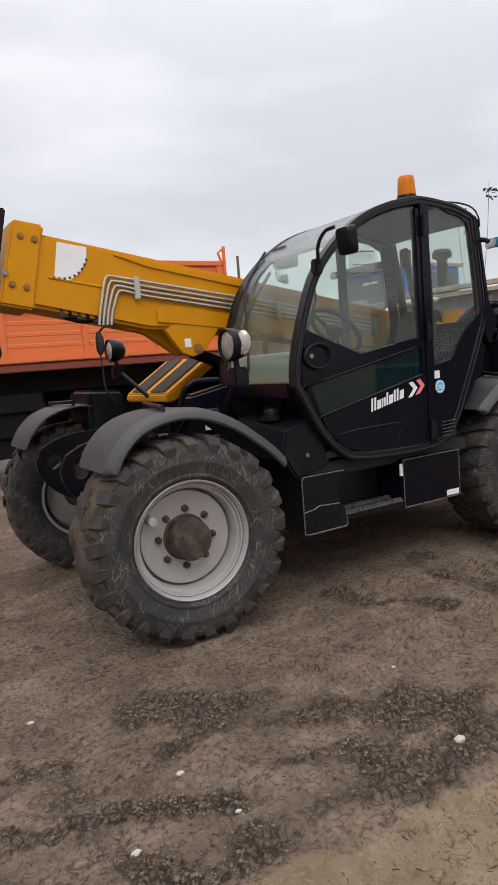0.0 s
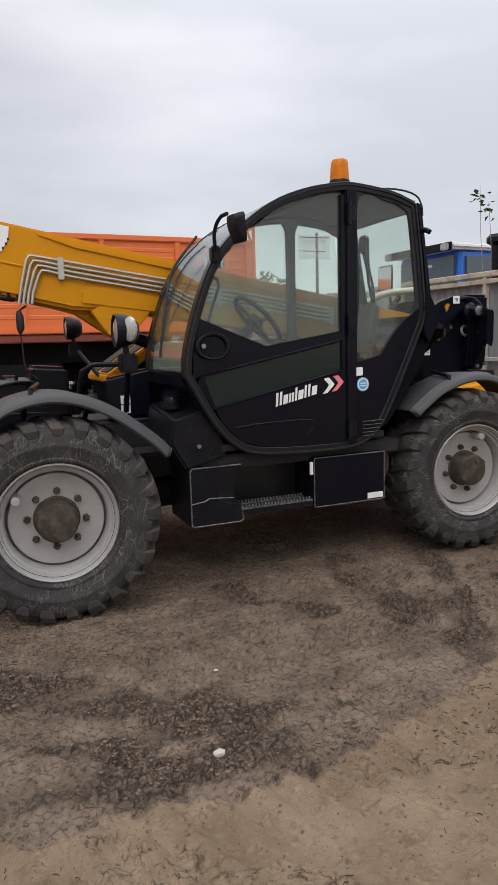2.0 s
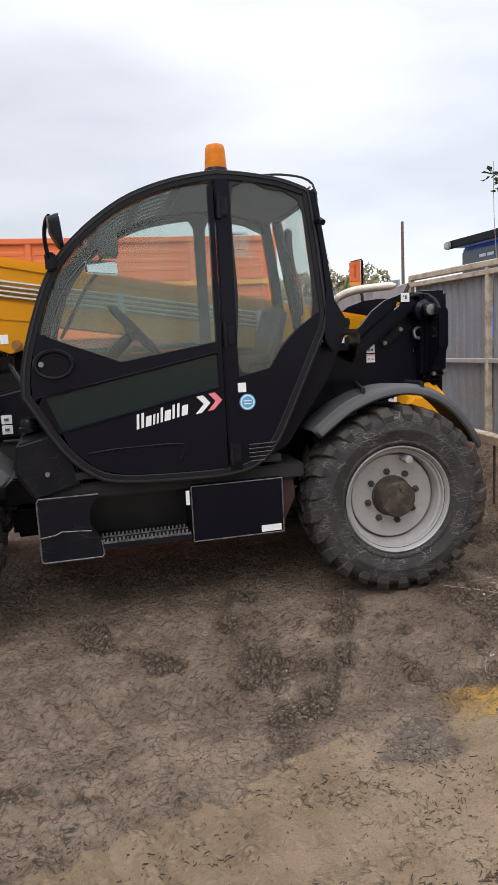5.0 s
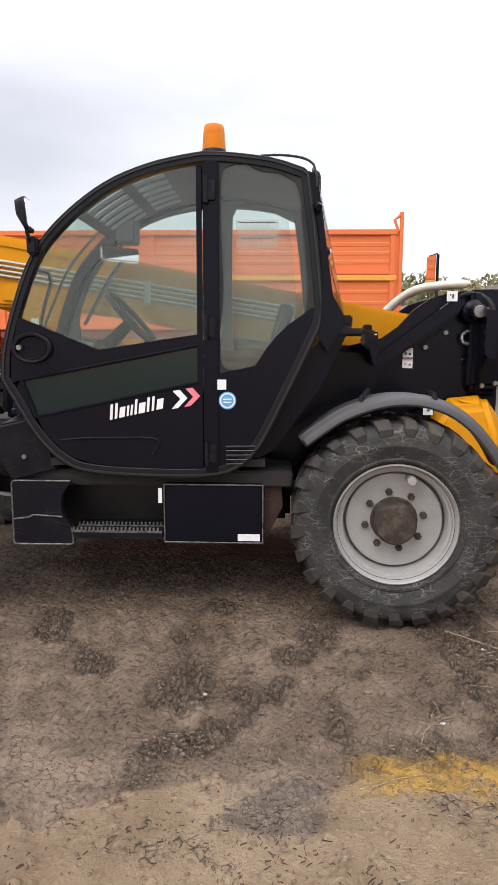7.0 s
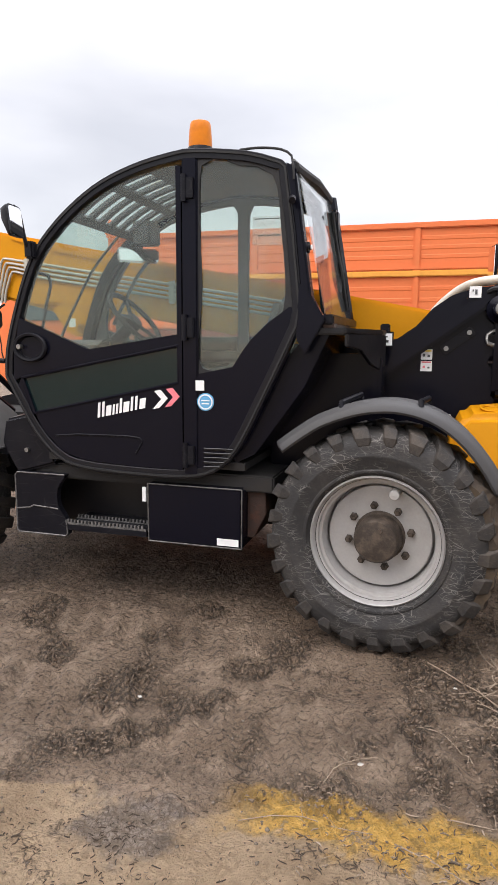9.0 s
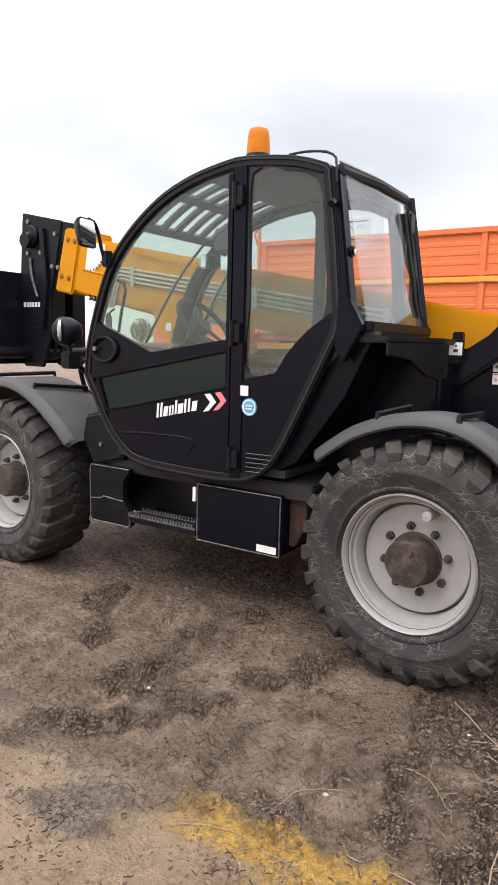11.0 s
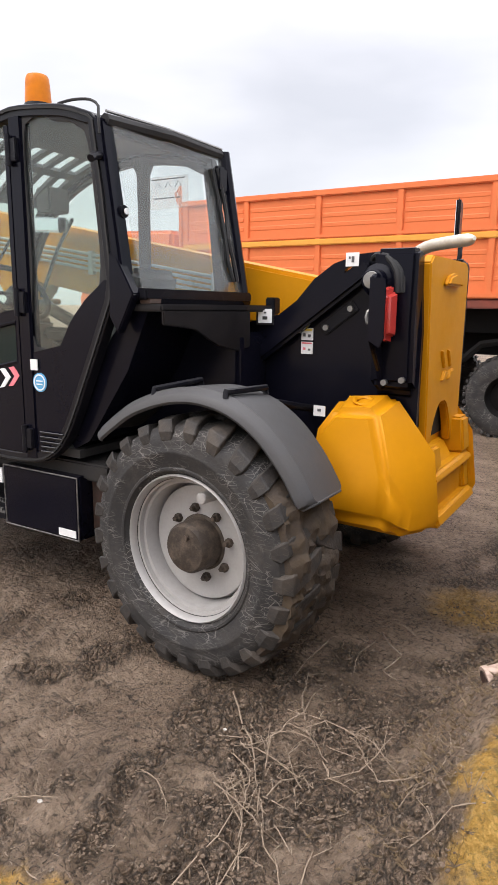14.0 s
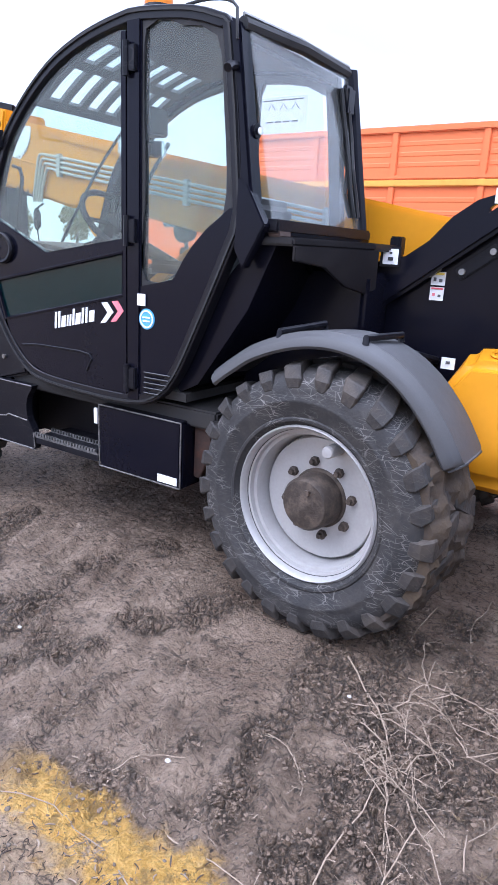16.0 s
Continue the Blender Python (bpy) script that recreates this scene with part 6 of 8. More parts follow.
def label_on_tower(x, z, w, h, marks, y=0.69, tilt=0.0):
    s = mpart("warning_label", box(x - w / 2, x + w / 2, y - 0.006, y - 0.001, z - h / 2, z + h / 2), WHITE, "small white safety sticker with pictogram")
    for mx, mz, mw, mh, mt in marks:
        mpart("pictogram", box(x + mx - mw / 2, x + mx + mw / 2, y - 0.009, y - 0.006, z + mz - mh / 2, z + mz + mh / 2), mt, "", s)
    return s


label_on_tower(3.026, 1.466, 0.062, 0.058, [(0, 0.021, 0.052, 0.010, YELLOW_INK), (-0.014, -0.004, 0.012, 0.016, LINER), (0.012, -0.008, 0.014, 0.014, LINER)], 0.688)
label_on_tower(3.026, 1.400, 0.062, 0.058, [(0, 0.023, 0.052, 0.007, RED_INK), (-0.013, -0.004, 0.012, 0.012, PINK_INK), (0.013, -0.008, 0.012, 0.010, LINER)], 0.688)
label_on_tower(3.268, 1.806, 0.062, 0.060, [(0.004, 0.0, 0.012, 0.026, LINER), (-0.012, 0.008, 0.008, 0.010, LINER)], 0.630)
clip_turn = Matrix.Translation((2.797, 0.668, 1.549)) @ Matrix.Rotation(radians(24), 4, "Z")
cl = box(-0.034, 0.034, -0.006, -0.001, -0.034, 0.034)
cl.transform(clip_turn)
clip_label = mpart("warning_label", cl, WHITE, "small white safety sticker with pictogram")
for mx, mz, mw, mh in ((0, -0.010, 0.024, 0.016), (0, 0.016, 0.012, 0.008)):
    pk = box(mx - mw / 2, mx + mw / 2, -0.009, -0.006, mz - mh / 2, mz + mh / 2)
    pk.transform(clip_turn)
    mpart("pictogram", pk, INK, "", clip_label)
bp = box(-0.045, 0.045, -0.001, 0.004, -0.045, 0.045, 0.002)
bp.transform(clip_turn)
mpart("label_plate", bp, BLACK_SAT)
mpart("hose_clip", box(2.735, 2.835, 0.69, 0.74, 1.530, 1.555, 0.004), BLACK_SAT)
mpart("hose_clip", box(2.755, 2.81, 0.74, 0.80, 1.555, 1.64, 0.006), BLACK_SAT)
mpart("latch_hook", tube(spline([(3.385, 0.66, 1.60), (3.345, 0.65, 1.575), (3.35, 0.64, 1.53), (3.39, 0.64, 1.52)], 0.02), 0.012, 8), STEEL)
mpart("cable_loom", tube(spline([(3.42, 0.64, 1.60), (3.44, 0.63, 1.50), (3.43, 0.64, 1.38), (3.45, 0.65, 1.28)], 0.03), 0.010, 6), RUBBER_TRIM)
tail = mpart("tail_lamp_bracket", join(prism([(0.45, 1.72), (0.47, 1.735), (0.70, 1.75), (0.70, 1.23), (0.60, 1.24), (0.57, 1.32), (0.50, 1.40), (0.45, 1.46)], 3.425, 3.445, 0.005, axis="x"), prism([(3.425, 1.72), (3.485, 1.715), (3.494, 1.69), (3.494, 1.47), (3.478, 1.43), (3.425, 1.46)], 0.448, 0.458)), BLACK, "black tail lamp bracket")
mpart("tail_lens", hull([(3.447, 0.462, 1.45), (3.447, 0.60, 1.44), (3.447, 0.462, 1.675), (3.447, 0.60, 1.695), (3.505, 0.470, 1.475), (3.512, 0.575, 1.455), (3.505, 0.470, 1.655), (3.512, 0.575, 1.68)], 0.022, 4), RED_LENS, "tall red tail lamp lens", tail, True)
tail2 = mpart("tail_lamp_bracket", box(3.43, 3.52, 1.40, 1.62, 1.40, 1.74, 0.01), BLACK, "black tail lamp bracket")
mpart("tail_lens", box(3.515, 3.54, 1.53, 1.61, 1.47, 1.69, 0.01), RED_LENS, "tall red tail lamp lens", tail2)
for x, z in ((3.46, 1.27), (3.54, 1.285)):
    mpart("bolt", rod((x, 0.575, z), (x, 0.60, z), 0.014, 8), STEEL, "", tail)
edge = prism([(0.60, 1.84), (0.65, 1.855), (0.71, 1.84), (0.79, 1.02), (0.75, 1.04), (0.68, 1.22), (0.61, 1.26), (0.59, 1.5)], 3.38, 3.575, 0.02, axis="x")
mpart("rear_edge", edge, BLACK, "black rear corner cover", smooth=True)
edge = prism([(1.37, 1.84), (1.43, 1.855), (1.49, 1.82), (1.48, 1.2), (1.40, 0.98), (1.36, 0.98)], 3.38, 3.585, 0.02, axis="x")
mpart("rear_edge", edge, BLACK, "black rear corner cover", smooth=True)
mpart("tower_body", box(3.1, 3.55, 0.74, 1.34, 0.95, 1.42, 0.01), DARK)
mpart("rear_side_body", box(2.18, 2.80, 0.42, 0.70, 0.70, 1.47, 0.02), BLACK, "black bodywork behind the cab")
for k in range(5):
    o = 0.028 * k
    mpart("tower_hose", tube(spline([(3.325 + 0.3 * o, 0.72 + o, 1.80), (3.37 + 0.4 * o, 0.66 + 0.5 * o, 1.825), (3.44 + 0.4 * o, 0.61 + 0.4 * o, 1.81), (3.49 + 0.4 * o, 0.59 + 0.4 * o, 1.75), (3.50 + 0.4 * o, 0.59 + 0.3 * o, 1.66)], 0.03), 0.015, 8), RUBBER_TRIM, "black hydraulic hose over the tower", smooth=True)
shelf = mpart("rear_shelf", prism([(2.50, -0.005), (2.655, 0.03), (2.795, 0.50), (2.80, 0.82), (2.50, 0.82)], 1.568, 1.60, 0.008, axis="z"), SHELF, "black ledge below the rear window")
sk = prism([(0.0, 1.570), (0.50, 1.570), (0.50, 1.405), (0.43, 1.385), (0.30, 1.415), (0.17, 1.490), (0.06, 1.505), (0.0, 1.512)], -0.015, 0.005, 0.004)
sk.transform(Matrix.Translation((2.655, 0.03, 0)) @ Matrix.Rotation(math.atan2(0.47, 0.14), 4, "Z"))
mpart("ledge_bracket", sk, SHELF, "", shelf)
mpart("rusty_hinge", box(2.545, 2.60, 0.015, 0.10, 1.60, 1.625, 0.004), RUST, "", shelf)

# rear panel and counterweight
panel = mpart("rear_panel", prism([(0.70, 1.79), (0.74, 1.825), (1.33, 1.825), (1.37, 1.79), (1.37, 0.92), (1.23, 0.92)] + spline([(1.22, 0.93), (1.19, 1.03), (1.12, 1.12), (1.04, 1.145), (0.96, 1.12), (0.89, 1.03), (0.86, 0.93)], 0.03) + [(0.85, 0.92), (0.80, 0.92)], 3.56, 3.605, 0.010, axis="x"), YELLOW, "yellow rear panel with moulded grip")
for y in (0.98, 1.09):
    mpart("moulded_bar", hull([(3.60, y - 0.04, 1.40), (3.60, y, 1.40), (3.60, y + 0.015, 1.31), (3.60, y + 0.055, 1.31), (3.618, y - 0.035, 1.395), (3.618, y - 0.005, 1.395), (3.618, y + 0.02, 1.315), (3.618, y + 0.05, 1.315)], 0.003), YELLOW, "", panel)
    mpart("moulded_bar", hull([(3.60, y + 0.015, 1.30), (3.60, y + 0.085, 1.30), (3.60, y - 0.015, 1.25), (3.60, y + 0.04, 1.25), (3.62, y + 0.02, 1.296), (3.62, y + 0.08, 1.296), (3.62, y - 0.01, 1.254), (3.62, y + 0.036, 1.254)], 0.004), YELLOW, "", panel)
mpart("panel_grip", prism([(0.90, 1.70), (1.18, 1.70), (1.13, 1.745), (1.04, 1.76), (0.95, 1.745)], 3.60, 3.635, 0.01, axis="x"), YELLOW, "", panel)


def lobe(s):
    """Half of the counterweight; s is -1 on the cab's side."""
    def at(x, off, z):
        return (x, CY + s * off, z)
    return hull([at(3.235, 0.36, 1.195), at(3.50, 0.36, 1.222), at(3.26, 0.545, 1.14), at(3.46, 0.565, 1.155), at(3.175, 0.56, 1.03), at(3.62, 0.36, 1.03), at(3.17, 0.58, 0.92), at(3.545, 0.62, 0.88),
                 at(3.18, 0.60, 0.66), at(3.535, 0.62, 0.67), at(3.20, 0.54, 0.60), at(3.62, 0.56, 0.60), at(3.64, 0.56, 0.72), at(3.70, 0.33, 0.96), at(3.735, 0.33, 0.66), at(3.70, 0.33, 0.58),
                 at(3.16, 0.33, 0.60), at(3.16, 0.33, 1.03)], 0.035, 5)


cw = mpart("counterweight", lobe(-1), YELLOW, "massive yellow cast counterweight", smooth=True)
mpart("weight_half", lobe(1), YELLOW, "", cw, True)
mpart("weight_core", box(3.12, 3.66, 0.70, 1.38, 0.58, 0.80, 0.01), YELLOW, "", cw)
mpart("weight_core", box(3.12, 3.545, 0.70, 1.38, 0.78, 1.16, 0.01), YELLOW, "", cw)
mpart("weight_shelf", hull([(3.53, 0.84, 0.93), (3.53, 1.24, 0.93), (3.53, 0.84, 0.80), (3.53, 1.24, 0.80), (3.66, 0.90, 0.81), (3.66, 1.18, 0.81), (3.57, 0.84, 0.925), (3.57, 1.24, 0.925)], 0.01), YELLOW, "", cw)
def jaw(y0, y1, z0, z1, x1):
    return hull([(3.55, y0, z0), (3.55, y1, z0), (3.55, y0, z1), (3.55, y1, z1), (x1, y0, z0 + 0.015), (x1, y1, z0 + 0.015), (x1 - 0.02, y0, z1), (x1 - 0.02, y1, z1)], 0.014)


for y0, y1, z0, z1, x1 in ((0.70, 0.84, 0.84, 0.97, 3.68), (1.25, 1.38, 0.84, 1.04, 3.68), (0.70, 1.38, 0.79, 0.85, 3.70), (0.70, 1.38, 0.585, 0.66, 3.725), (0.70, 0.80, 0.64, 0.81, 3.69), (1.28, 1.38, 0.64, 0.81, 3.69)):
    mpart("tow_jaw", jaw(y0, y1, z0, z1, x1), YELLOW, "", cw, True)
eye = lathe([(0.034, 0.0), (0.046, 0.004), (0.050, 0.012), (0.040, 0.016), (0.030, 0.008)], (0, 0, 0), "z", 20, True)
eye.transform(pose(3.37, 0.585, 1.172, 17, 4, 0))
mpart("lifting_eye", eye, YELLOW, "", cw, True)
label_on_tower(3.145, 1.112, 0.06, 0.05, [(0, 0.004, 0.018, 0.012, LINER)], 0.60)

# exhaust and rear mirror
mpart("exhaust_pipe", tube(spline([(2.95, 1.80, 1.60), (3.05, 1.76, 1.76), (3.18, 1.70, 1.88), (3.30, 1.62, 1.935), (3.46, 1.53, 1.95), (3.56, 1.47, 1.952)], 0.04) + [(3.585, 1.455, 1.953), (3.605, 1.44, 1.957)], [0.034] * len(spline([(2.95, 1.80, 1.60), (3.05, 1.76, 1.76), (3.18, 1.70, 1.88), (3.30, 1.62, 1.935), (3.46, 1.53, 1.95), (3.56, 1.47, 1.952)], 0.04)) + [0.027, 0.012], 14), EXHAUST, "pale angled exhaust pipe", smooth=True)
rm = box(-0.10, 0.10, -0.012, 0.012, -0.13, 0.13, 0.02, 3)
rm.transform(pose(3.42, 1.82, 2.08, 0, 0, 100))
rmo = mpart("rear_mirror", rm, BLACK_SAT, "narrow black rear mirror on a stalk", smooth=True)
rg = box(-0.088, 0.088, 0.012, 0.015, -0.118, 0.118)
rg.transform(pose(3.42, 1.82, 2.08, 0, 0, 100))
mpart("mirror_glass", rg, MIRROR, "", rmo)
mpart("mirror_stalk", tube([(3.44, 1.81, 2.0), (3.45, 1.78, 1.90), (3.42, 1.70, 1.5)], 0.014, 8), BLACK_SAT, "", rmo)

# maker's mark on the door as plain shapes: white strokes and two chevrons
mark = []
d0, z0, ang = 1.325, 1.145, math.atan2(1.215 - 1.145, 1.64 - 1.325)
widths = [(0.0, 0.014, 0.082), (0.026, 0.014, 0.082), (0.050, 0.030, 0.056), (0.090, 0.011, 0.056), (0.110, 0.011, 0.056), (0.132, 0.013, 0.080), (0.154, 0.034, 0.056), (0.198, 0.013, 0.076), (0.224, 0.013, 0.076), (0.250, 0.034, 0.056)]
for o, w, h in widths:
    x0, x1 = d0 + o, d0 + o + w
    zz = z0 - 0.03 + o * math.tan(ang)
    poly = [(x0, zz), (x1, zz + w * math.tan(ang)), (x1 + 0.006, zz + h + w * math.tan(ang)), (x0 + 0.006, zz + h)]
    mpart("mark_stroke", prism(poly, Y0 - 0.001, Y0 + 0.003), WHITE, "worn white lettering as plain bars", door)
for k, mt in enumerate((WHITE, PINK_INK)):
    x, z = 1.655 + 0.068 * k, 1.205 + 0.012 * k
    poly = [(x, z - 0.030), (x + 0.035, z - 0.024), (x + 0.085, z + 0.028), (x + 0.045, z + 0.072), (x + 0.008, z + 0.066), (x + 0.048, z + 0.024)]
    mpart("mark_chevron", prism(poly, Y0 - 0.001, Y0 + 0.003), mt, "", door)
mpart("blue_sticker", lathe([(0.0, -0.004), (0.046, -0.004), (0.046, 0.002), (0.0, 0.002)], (1.952, Y0 + 0.002, 1.222), "y", 28), BLUE_INK, "round blue and white sticker", quarter_low)
mpart("sticker_ring", lathe([(0.033, -0.006), (0.040, -0.006), (0.040, -0.003), (0.033, -0.003)], (1.952, Y0 + 0.002, 1.222), "y", 28, True), WHITE, "", quarter_low)
mpart("sticker_bar", join(box(1.930, 1.974, Y0 - 0.005, Y0 - 0.002, 1.226, 1.232), box(1.932, 1.972, Y0 - 0.005, Y0 - 0.002, 1.210, 1.216)), WHITE, "", quarter_low)
mpart("white_label", box(1.900, 1.946, Y0 - 0.008, Y0 - 0.002, 1.280, 1.332), WHITE, "small white sticker", quarter_low)


# ---- orange truck behind the machine ----
TY = 6.2
TRUCK = thing("dump_truck", (0.5, TY + 1.25, 0), "orange high-sided dump truck parked behind the telehandler", "truck")
TX0, TX1 = -1.85, 3.92
body = part("truck_body", box(TX0, TX1, TY + 0.03, TY + 2.47, 1.62, 1.75), RUST_ORANGE, TRUCK, "dark red bed floor")
posts = [3.86, 2.70, 1.56, 0.42, -0.72, -1.80]
part("top_rail", box(TX0, TX1, TY - 0.03, TY + 0.06, 3.05, 3.13, 0.012), ORANGE, TRUCK)
part("top_rail", box(TX0, TX1, TY + 2.42, TY + 2.5, 3.05, 3.13, 0.012), ORANGE, TRUCK)
part("middle_rail", box(TX0, TX1, TY - 0.035, TY + 0.05, 2.42, 2.50, 0.012), STRIPE, TRUCK, "faded amber stripe along the side")
part("middle_rail", box(TX0, TX1, TY - 0.025, TY + 0.05, 2.505, 2.56, 0.012), ORANGE, TRUCK)
part("lower_rail", box(TX0, TX1, TY - 0.03, TY + 0.05, 1.72, 1.80, 0.012), ORANGE, TRUCK)
part("lower_rail", box(TX0, TX1, TY - 0.01, TY + 0.08, 1.60, 1.70, 0.012), RUST_ORANGE, TRUCK)
for a, b in zip(posts[1:], posts):
    for z0, z1 in ((2.56, 3.05), (1.80, 2.42)):
        bm = box(a + 0.03, b - 0.03, TY + 0.01, TY + 0.05, z0, z1)
        for k in range(3):
            z = z0 + (z1 - z0) * (0.25 + 0.25 * k)
            join(bm, prism([(TY + 0.012, z - 0.035), (TY + 0.005, z - 0.02), (TY + 0.005, z + 0.02), (TY + 0.012, z + 0.035)], a + 0.06, b - 0.06, 0, "x"))
        part("side_panel", bm, ORANGE, TRUCK, "pressed orange steel side panel")
for x in posts:
    part("side_post", box(x - 0.04, x + 0.04, TY - 0.02, TY + 0.05, 1.74, 3.10, 0.008), ORANGE, TRUCK)
part("far_side", box(TX0, TX1, TY + 2.44, TY + 2.49, 1.75, 3.06), ORANGE, TRUCK)
for x, top in ((TX1, 3.13), (TX0, 3.13)):
    part("end_board", box(x - 0.03, x + 0.03, TY, TY + 2.5, 1.75, top), ORANGE, TRUCK)
for x in (TX1 + 0.05, TX0 - 0.05):
    part("end_post", join(tube([(x, TY - 0.01, 1.70), (x, TY - 0.01, 3.36)], 0.028, 8), tube([(x - 0.04, TY + 0.0, 3.1), (x - 0.10, TY, 3.26), (x - 0.02, TY, 3.32)], 0.02, 6)), ORANGE, TRUCK, "upright orange latch post")
part("chassis_rail", join(box(-4.2, 3.7, TY + 0.75, TY + 0.90, 1.0, 1.32), box(-4.2, 3.7, TY + 1.6, TY + 1.75, 1.0, 1.32)), UNDER_SHADE, TRUCK)
part("under_bed", box(-1.7, 3.6, TY + 0.35, TY + 2.15, 1.30, 1.60), UNDER_SHADE, TRUCK)
part("cab", hull([(-4.1, TY + 0.06, 0.75), (-2.15, TY + 0.06, 0.75), (-2.15, TY + 0.10, 2.75), (-3.75, TY + 0.12, 2.80), (-4.2, TY + 0.06, 1.7), (-4.1, TY + 2.44, 0.75), (-2.15, TY + 2.44, 0.75), (-2.15, TY + 2.40, 2.75), (-3.75, TY + 2.38, 2.80), (-4.2, TY + 2.44, 1.7)], 0.06), ORANGE, TRUCK, "orange truck cab", True)
part("cab_window", box(-3.5, -2.45, TY + 0.03, TY + 0.08, 1.85, 2.55, 0.02), FAR_GLASS, TRUCK)


def truck_wheel(x, y):
    c = (x, y, 0.52)
    t = lathe([(0.27, -0.13), (0.34, -0.15), (0.46, -0.15), (0.51, -0.12), (0.52, 0), (0.51, 0.12), (0.46, 0.15), (0.34, 0.15), (0.27, 0.13)], c, "y", 40, True)
    for k in range(36):
        a = 2 * math.pi * k / 36
        for s in (-1, 1):
            q = box(-0.022, 0.022, 0.03, 0.145, -0.012, 0.018)
            q.transform(Matrix.Translation(c) @ Matrix.Rotation(a, 4, "Y") @ Matrix.Translation((0, 0 if s > 0 else -0.175, 0.52)))
            join(t, q)
    ob = part("truck_tyre", t, RUBBER, TRUCK, "black lugged truck tyre", True)
    part("truck_rim", lathe([(0.27, -0.10), (0.29, -0.135), (0.26, -0.12), (0.22, -0.02), (0.12, -0.04), (0.10, -0.10), (0.0, -0.11)], c, "y", 28), UNDER_SHADE, ob, "", True)


for x in (3.0, 1.72, -1.0, -3.2):
    truck_wheel(x, TY + 0.28)
    truck_wheel(x, TY + 2.22)
# added dark sheet: stands in for the shade below the bed
part("spare_rack", box(-2.0, 0.9, TY + 0.12, TY + 0.16, 0.42, 1.30, 0.01), UNDER_SHADE, TRUCK, "dark sheet standing in for the shade under the truck bed")
part("mud_flap", box(3.58, 3.60, TY + 0.05, TY + 0.55, 0.35, 1.30), RUBBER_TRIM, TRUCK)
part("mud_guard", tube([(2.40, TY + 0.28, 0.95), (2.62, TY + 0.28, 1.16), (3.0, TY + 0.28, 1.22), (3.38, TY + 0.28, 1.16), (3.56, TY + 0.28, 1.0)], 0.05, 6), UNDER_SHADE, TRUCK)
part("side_guard", join(box(-1.6, 0.9, TY + 0.06, TY + 0.10, 1.06, 1.16), box(-1.6, 0.9, TY + 0.06, TY + 0.10, 0.72, 0.82)), UNDER_SHADE, TRUCK)
# tank is a guess, added to fill the dark space under the bed
part("fuel_tank", lathe([(0, -0.6), (0.28, -0.6), (0.30, -0.57), (0.30, 0.57), (0.28, 0.6), (0, 0.6)], (-0.9, TY + 0.42, 0.86), "x", 24), UNDER_SHADE, TRUCK)

# ---- fence by the yard ----
def corrugated(a, b, z0, z1, pitch=0.115, depth=0.022, thick=0.004):
    """A ribbed sheet standing from a to b in plan."""
    a, b = Vector(a), Vector(b)
    d = (b - a)
    L = d.length
    d.normalize()
    nrm = Vector((-d.y, d.x))
    prof = []
    n = int(L / pitch)
    for k in range(n):
        s = k * pitch
        prof += [(s, 0), (s + 0.028, 0), (s + 0.042, depth), (s + 0.085, depth), (s + 0.100, 0)]
    prof.append((L, 0))
    bm = bmesh.new()
    rows = []
    for z in (z0, z1):
        for off in (0, thick):
            rows.append([bm.verts.new((a.x + d.x * s + nrm.x * (h + off), a.y + d.y * s + nrm.y * (h + off), z)) for s, h in prof])
    for i in range(len(prof) - 1):
        bm.faces.new((rows[0][i], rows[0][i + 1], rows[2][i + 1], rows[2][i]))
        bm.faces.new((rows[1][i + 1], rows[1][i], rows[3][i], rows[3][i + 1]))
        bm.faces.new((rows[2][i], rows[2][i + 1], rows[3][i + 1], rows[3][i]))
        bm.faces.new((rows[0][i + 1], rows[0][i], rows[1][i], rows[1][i + 1]))
    return bm


def bar(a, b, w, h):
    """A square bar from a to b."""
    a, b = Vector(a), Vector(b)
    d = b - a
    bm = bmesh.new()
    add_box(bm, -w / 2, w / 2, 0, d.length, -h / 2, h / 2)
    bevelled(bm, min(w, h) * 0.12, 1)
    q = Vector((0, 1, 0)).rotation_difference(d.normalized()).to_matrix().to_4x4()
    bm.transform(Matrix.Translation(a) @ q)
    return bm


FC = Vector((4.70, 3.22))                 # corner post of the ribbed fence
FD = Vector((0.10, -1.0)).normalized()    # its way back past the yard
FENCE_A = thing("metal_fence", (FC.x, FC.y, 0), "tall grey ribbed metal fence with cream frame along the yard", "fence")
for k in range(6):
    a, b = FC + FD * (1.28 * k + 0.03), FC + FD * (1.28 * (k + 1) - 0.01)
    part("fence_sheet", corrugated(a, b, 0.52 - 0.055 * 1.28 * k, 2.10), FENCE, FENCE_A, "grey ribbed steel sheet")
for k in range(7):
    p = FC + FD * (1.28 * k)
    part("fence_post", bar((p.x - 0.03, p.y, 0.0), (p.x - 0.03, p.y, 2.19), 0.055, 0.055), BEAM, FENCE_A, "cream painted steel post")
for z, mt, w in ((2.165, BEAM, 0.06), (2.09, BEAM, 0.05), (1.265, SILVER, 0.045)):
    a, b = FC, FC + FD * 7.7
    part("fence_rail", bar((a.x - 0.035, a.y, z), (b.x - 0.035, b.y, z), w, w), mt, FENCE_A)
part("base_beam", bar((4.60, 4.85, 0.66), (4.33, 0.94, 0.645), 0.08, 0.085), BEAM, FENCE_A, "peeling cream ground beam")
for x, y in ((4.36, 1.2), (4.45, 2.6), (4.57, 4.4)):
    part("beam_stake", bar((x, y, 0.02), (x, y, 0.61), 0.016, 0.016), RUST, FENCE_A)
part("brace", bar((4.66, 3.22, 2.10), (4.58, 4.80, 0.68), 0.05, 0.06), RUST, FENCE_A, "rusty diagonal brace")

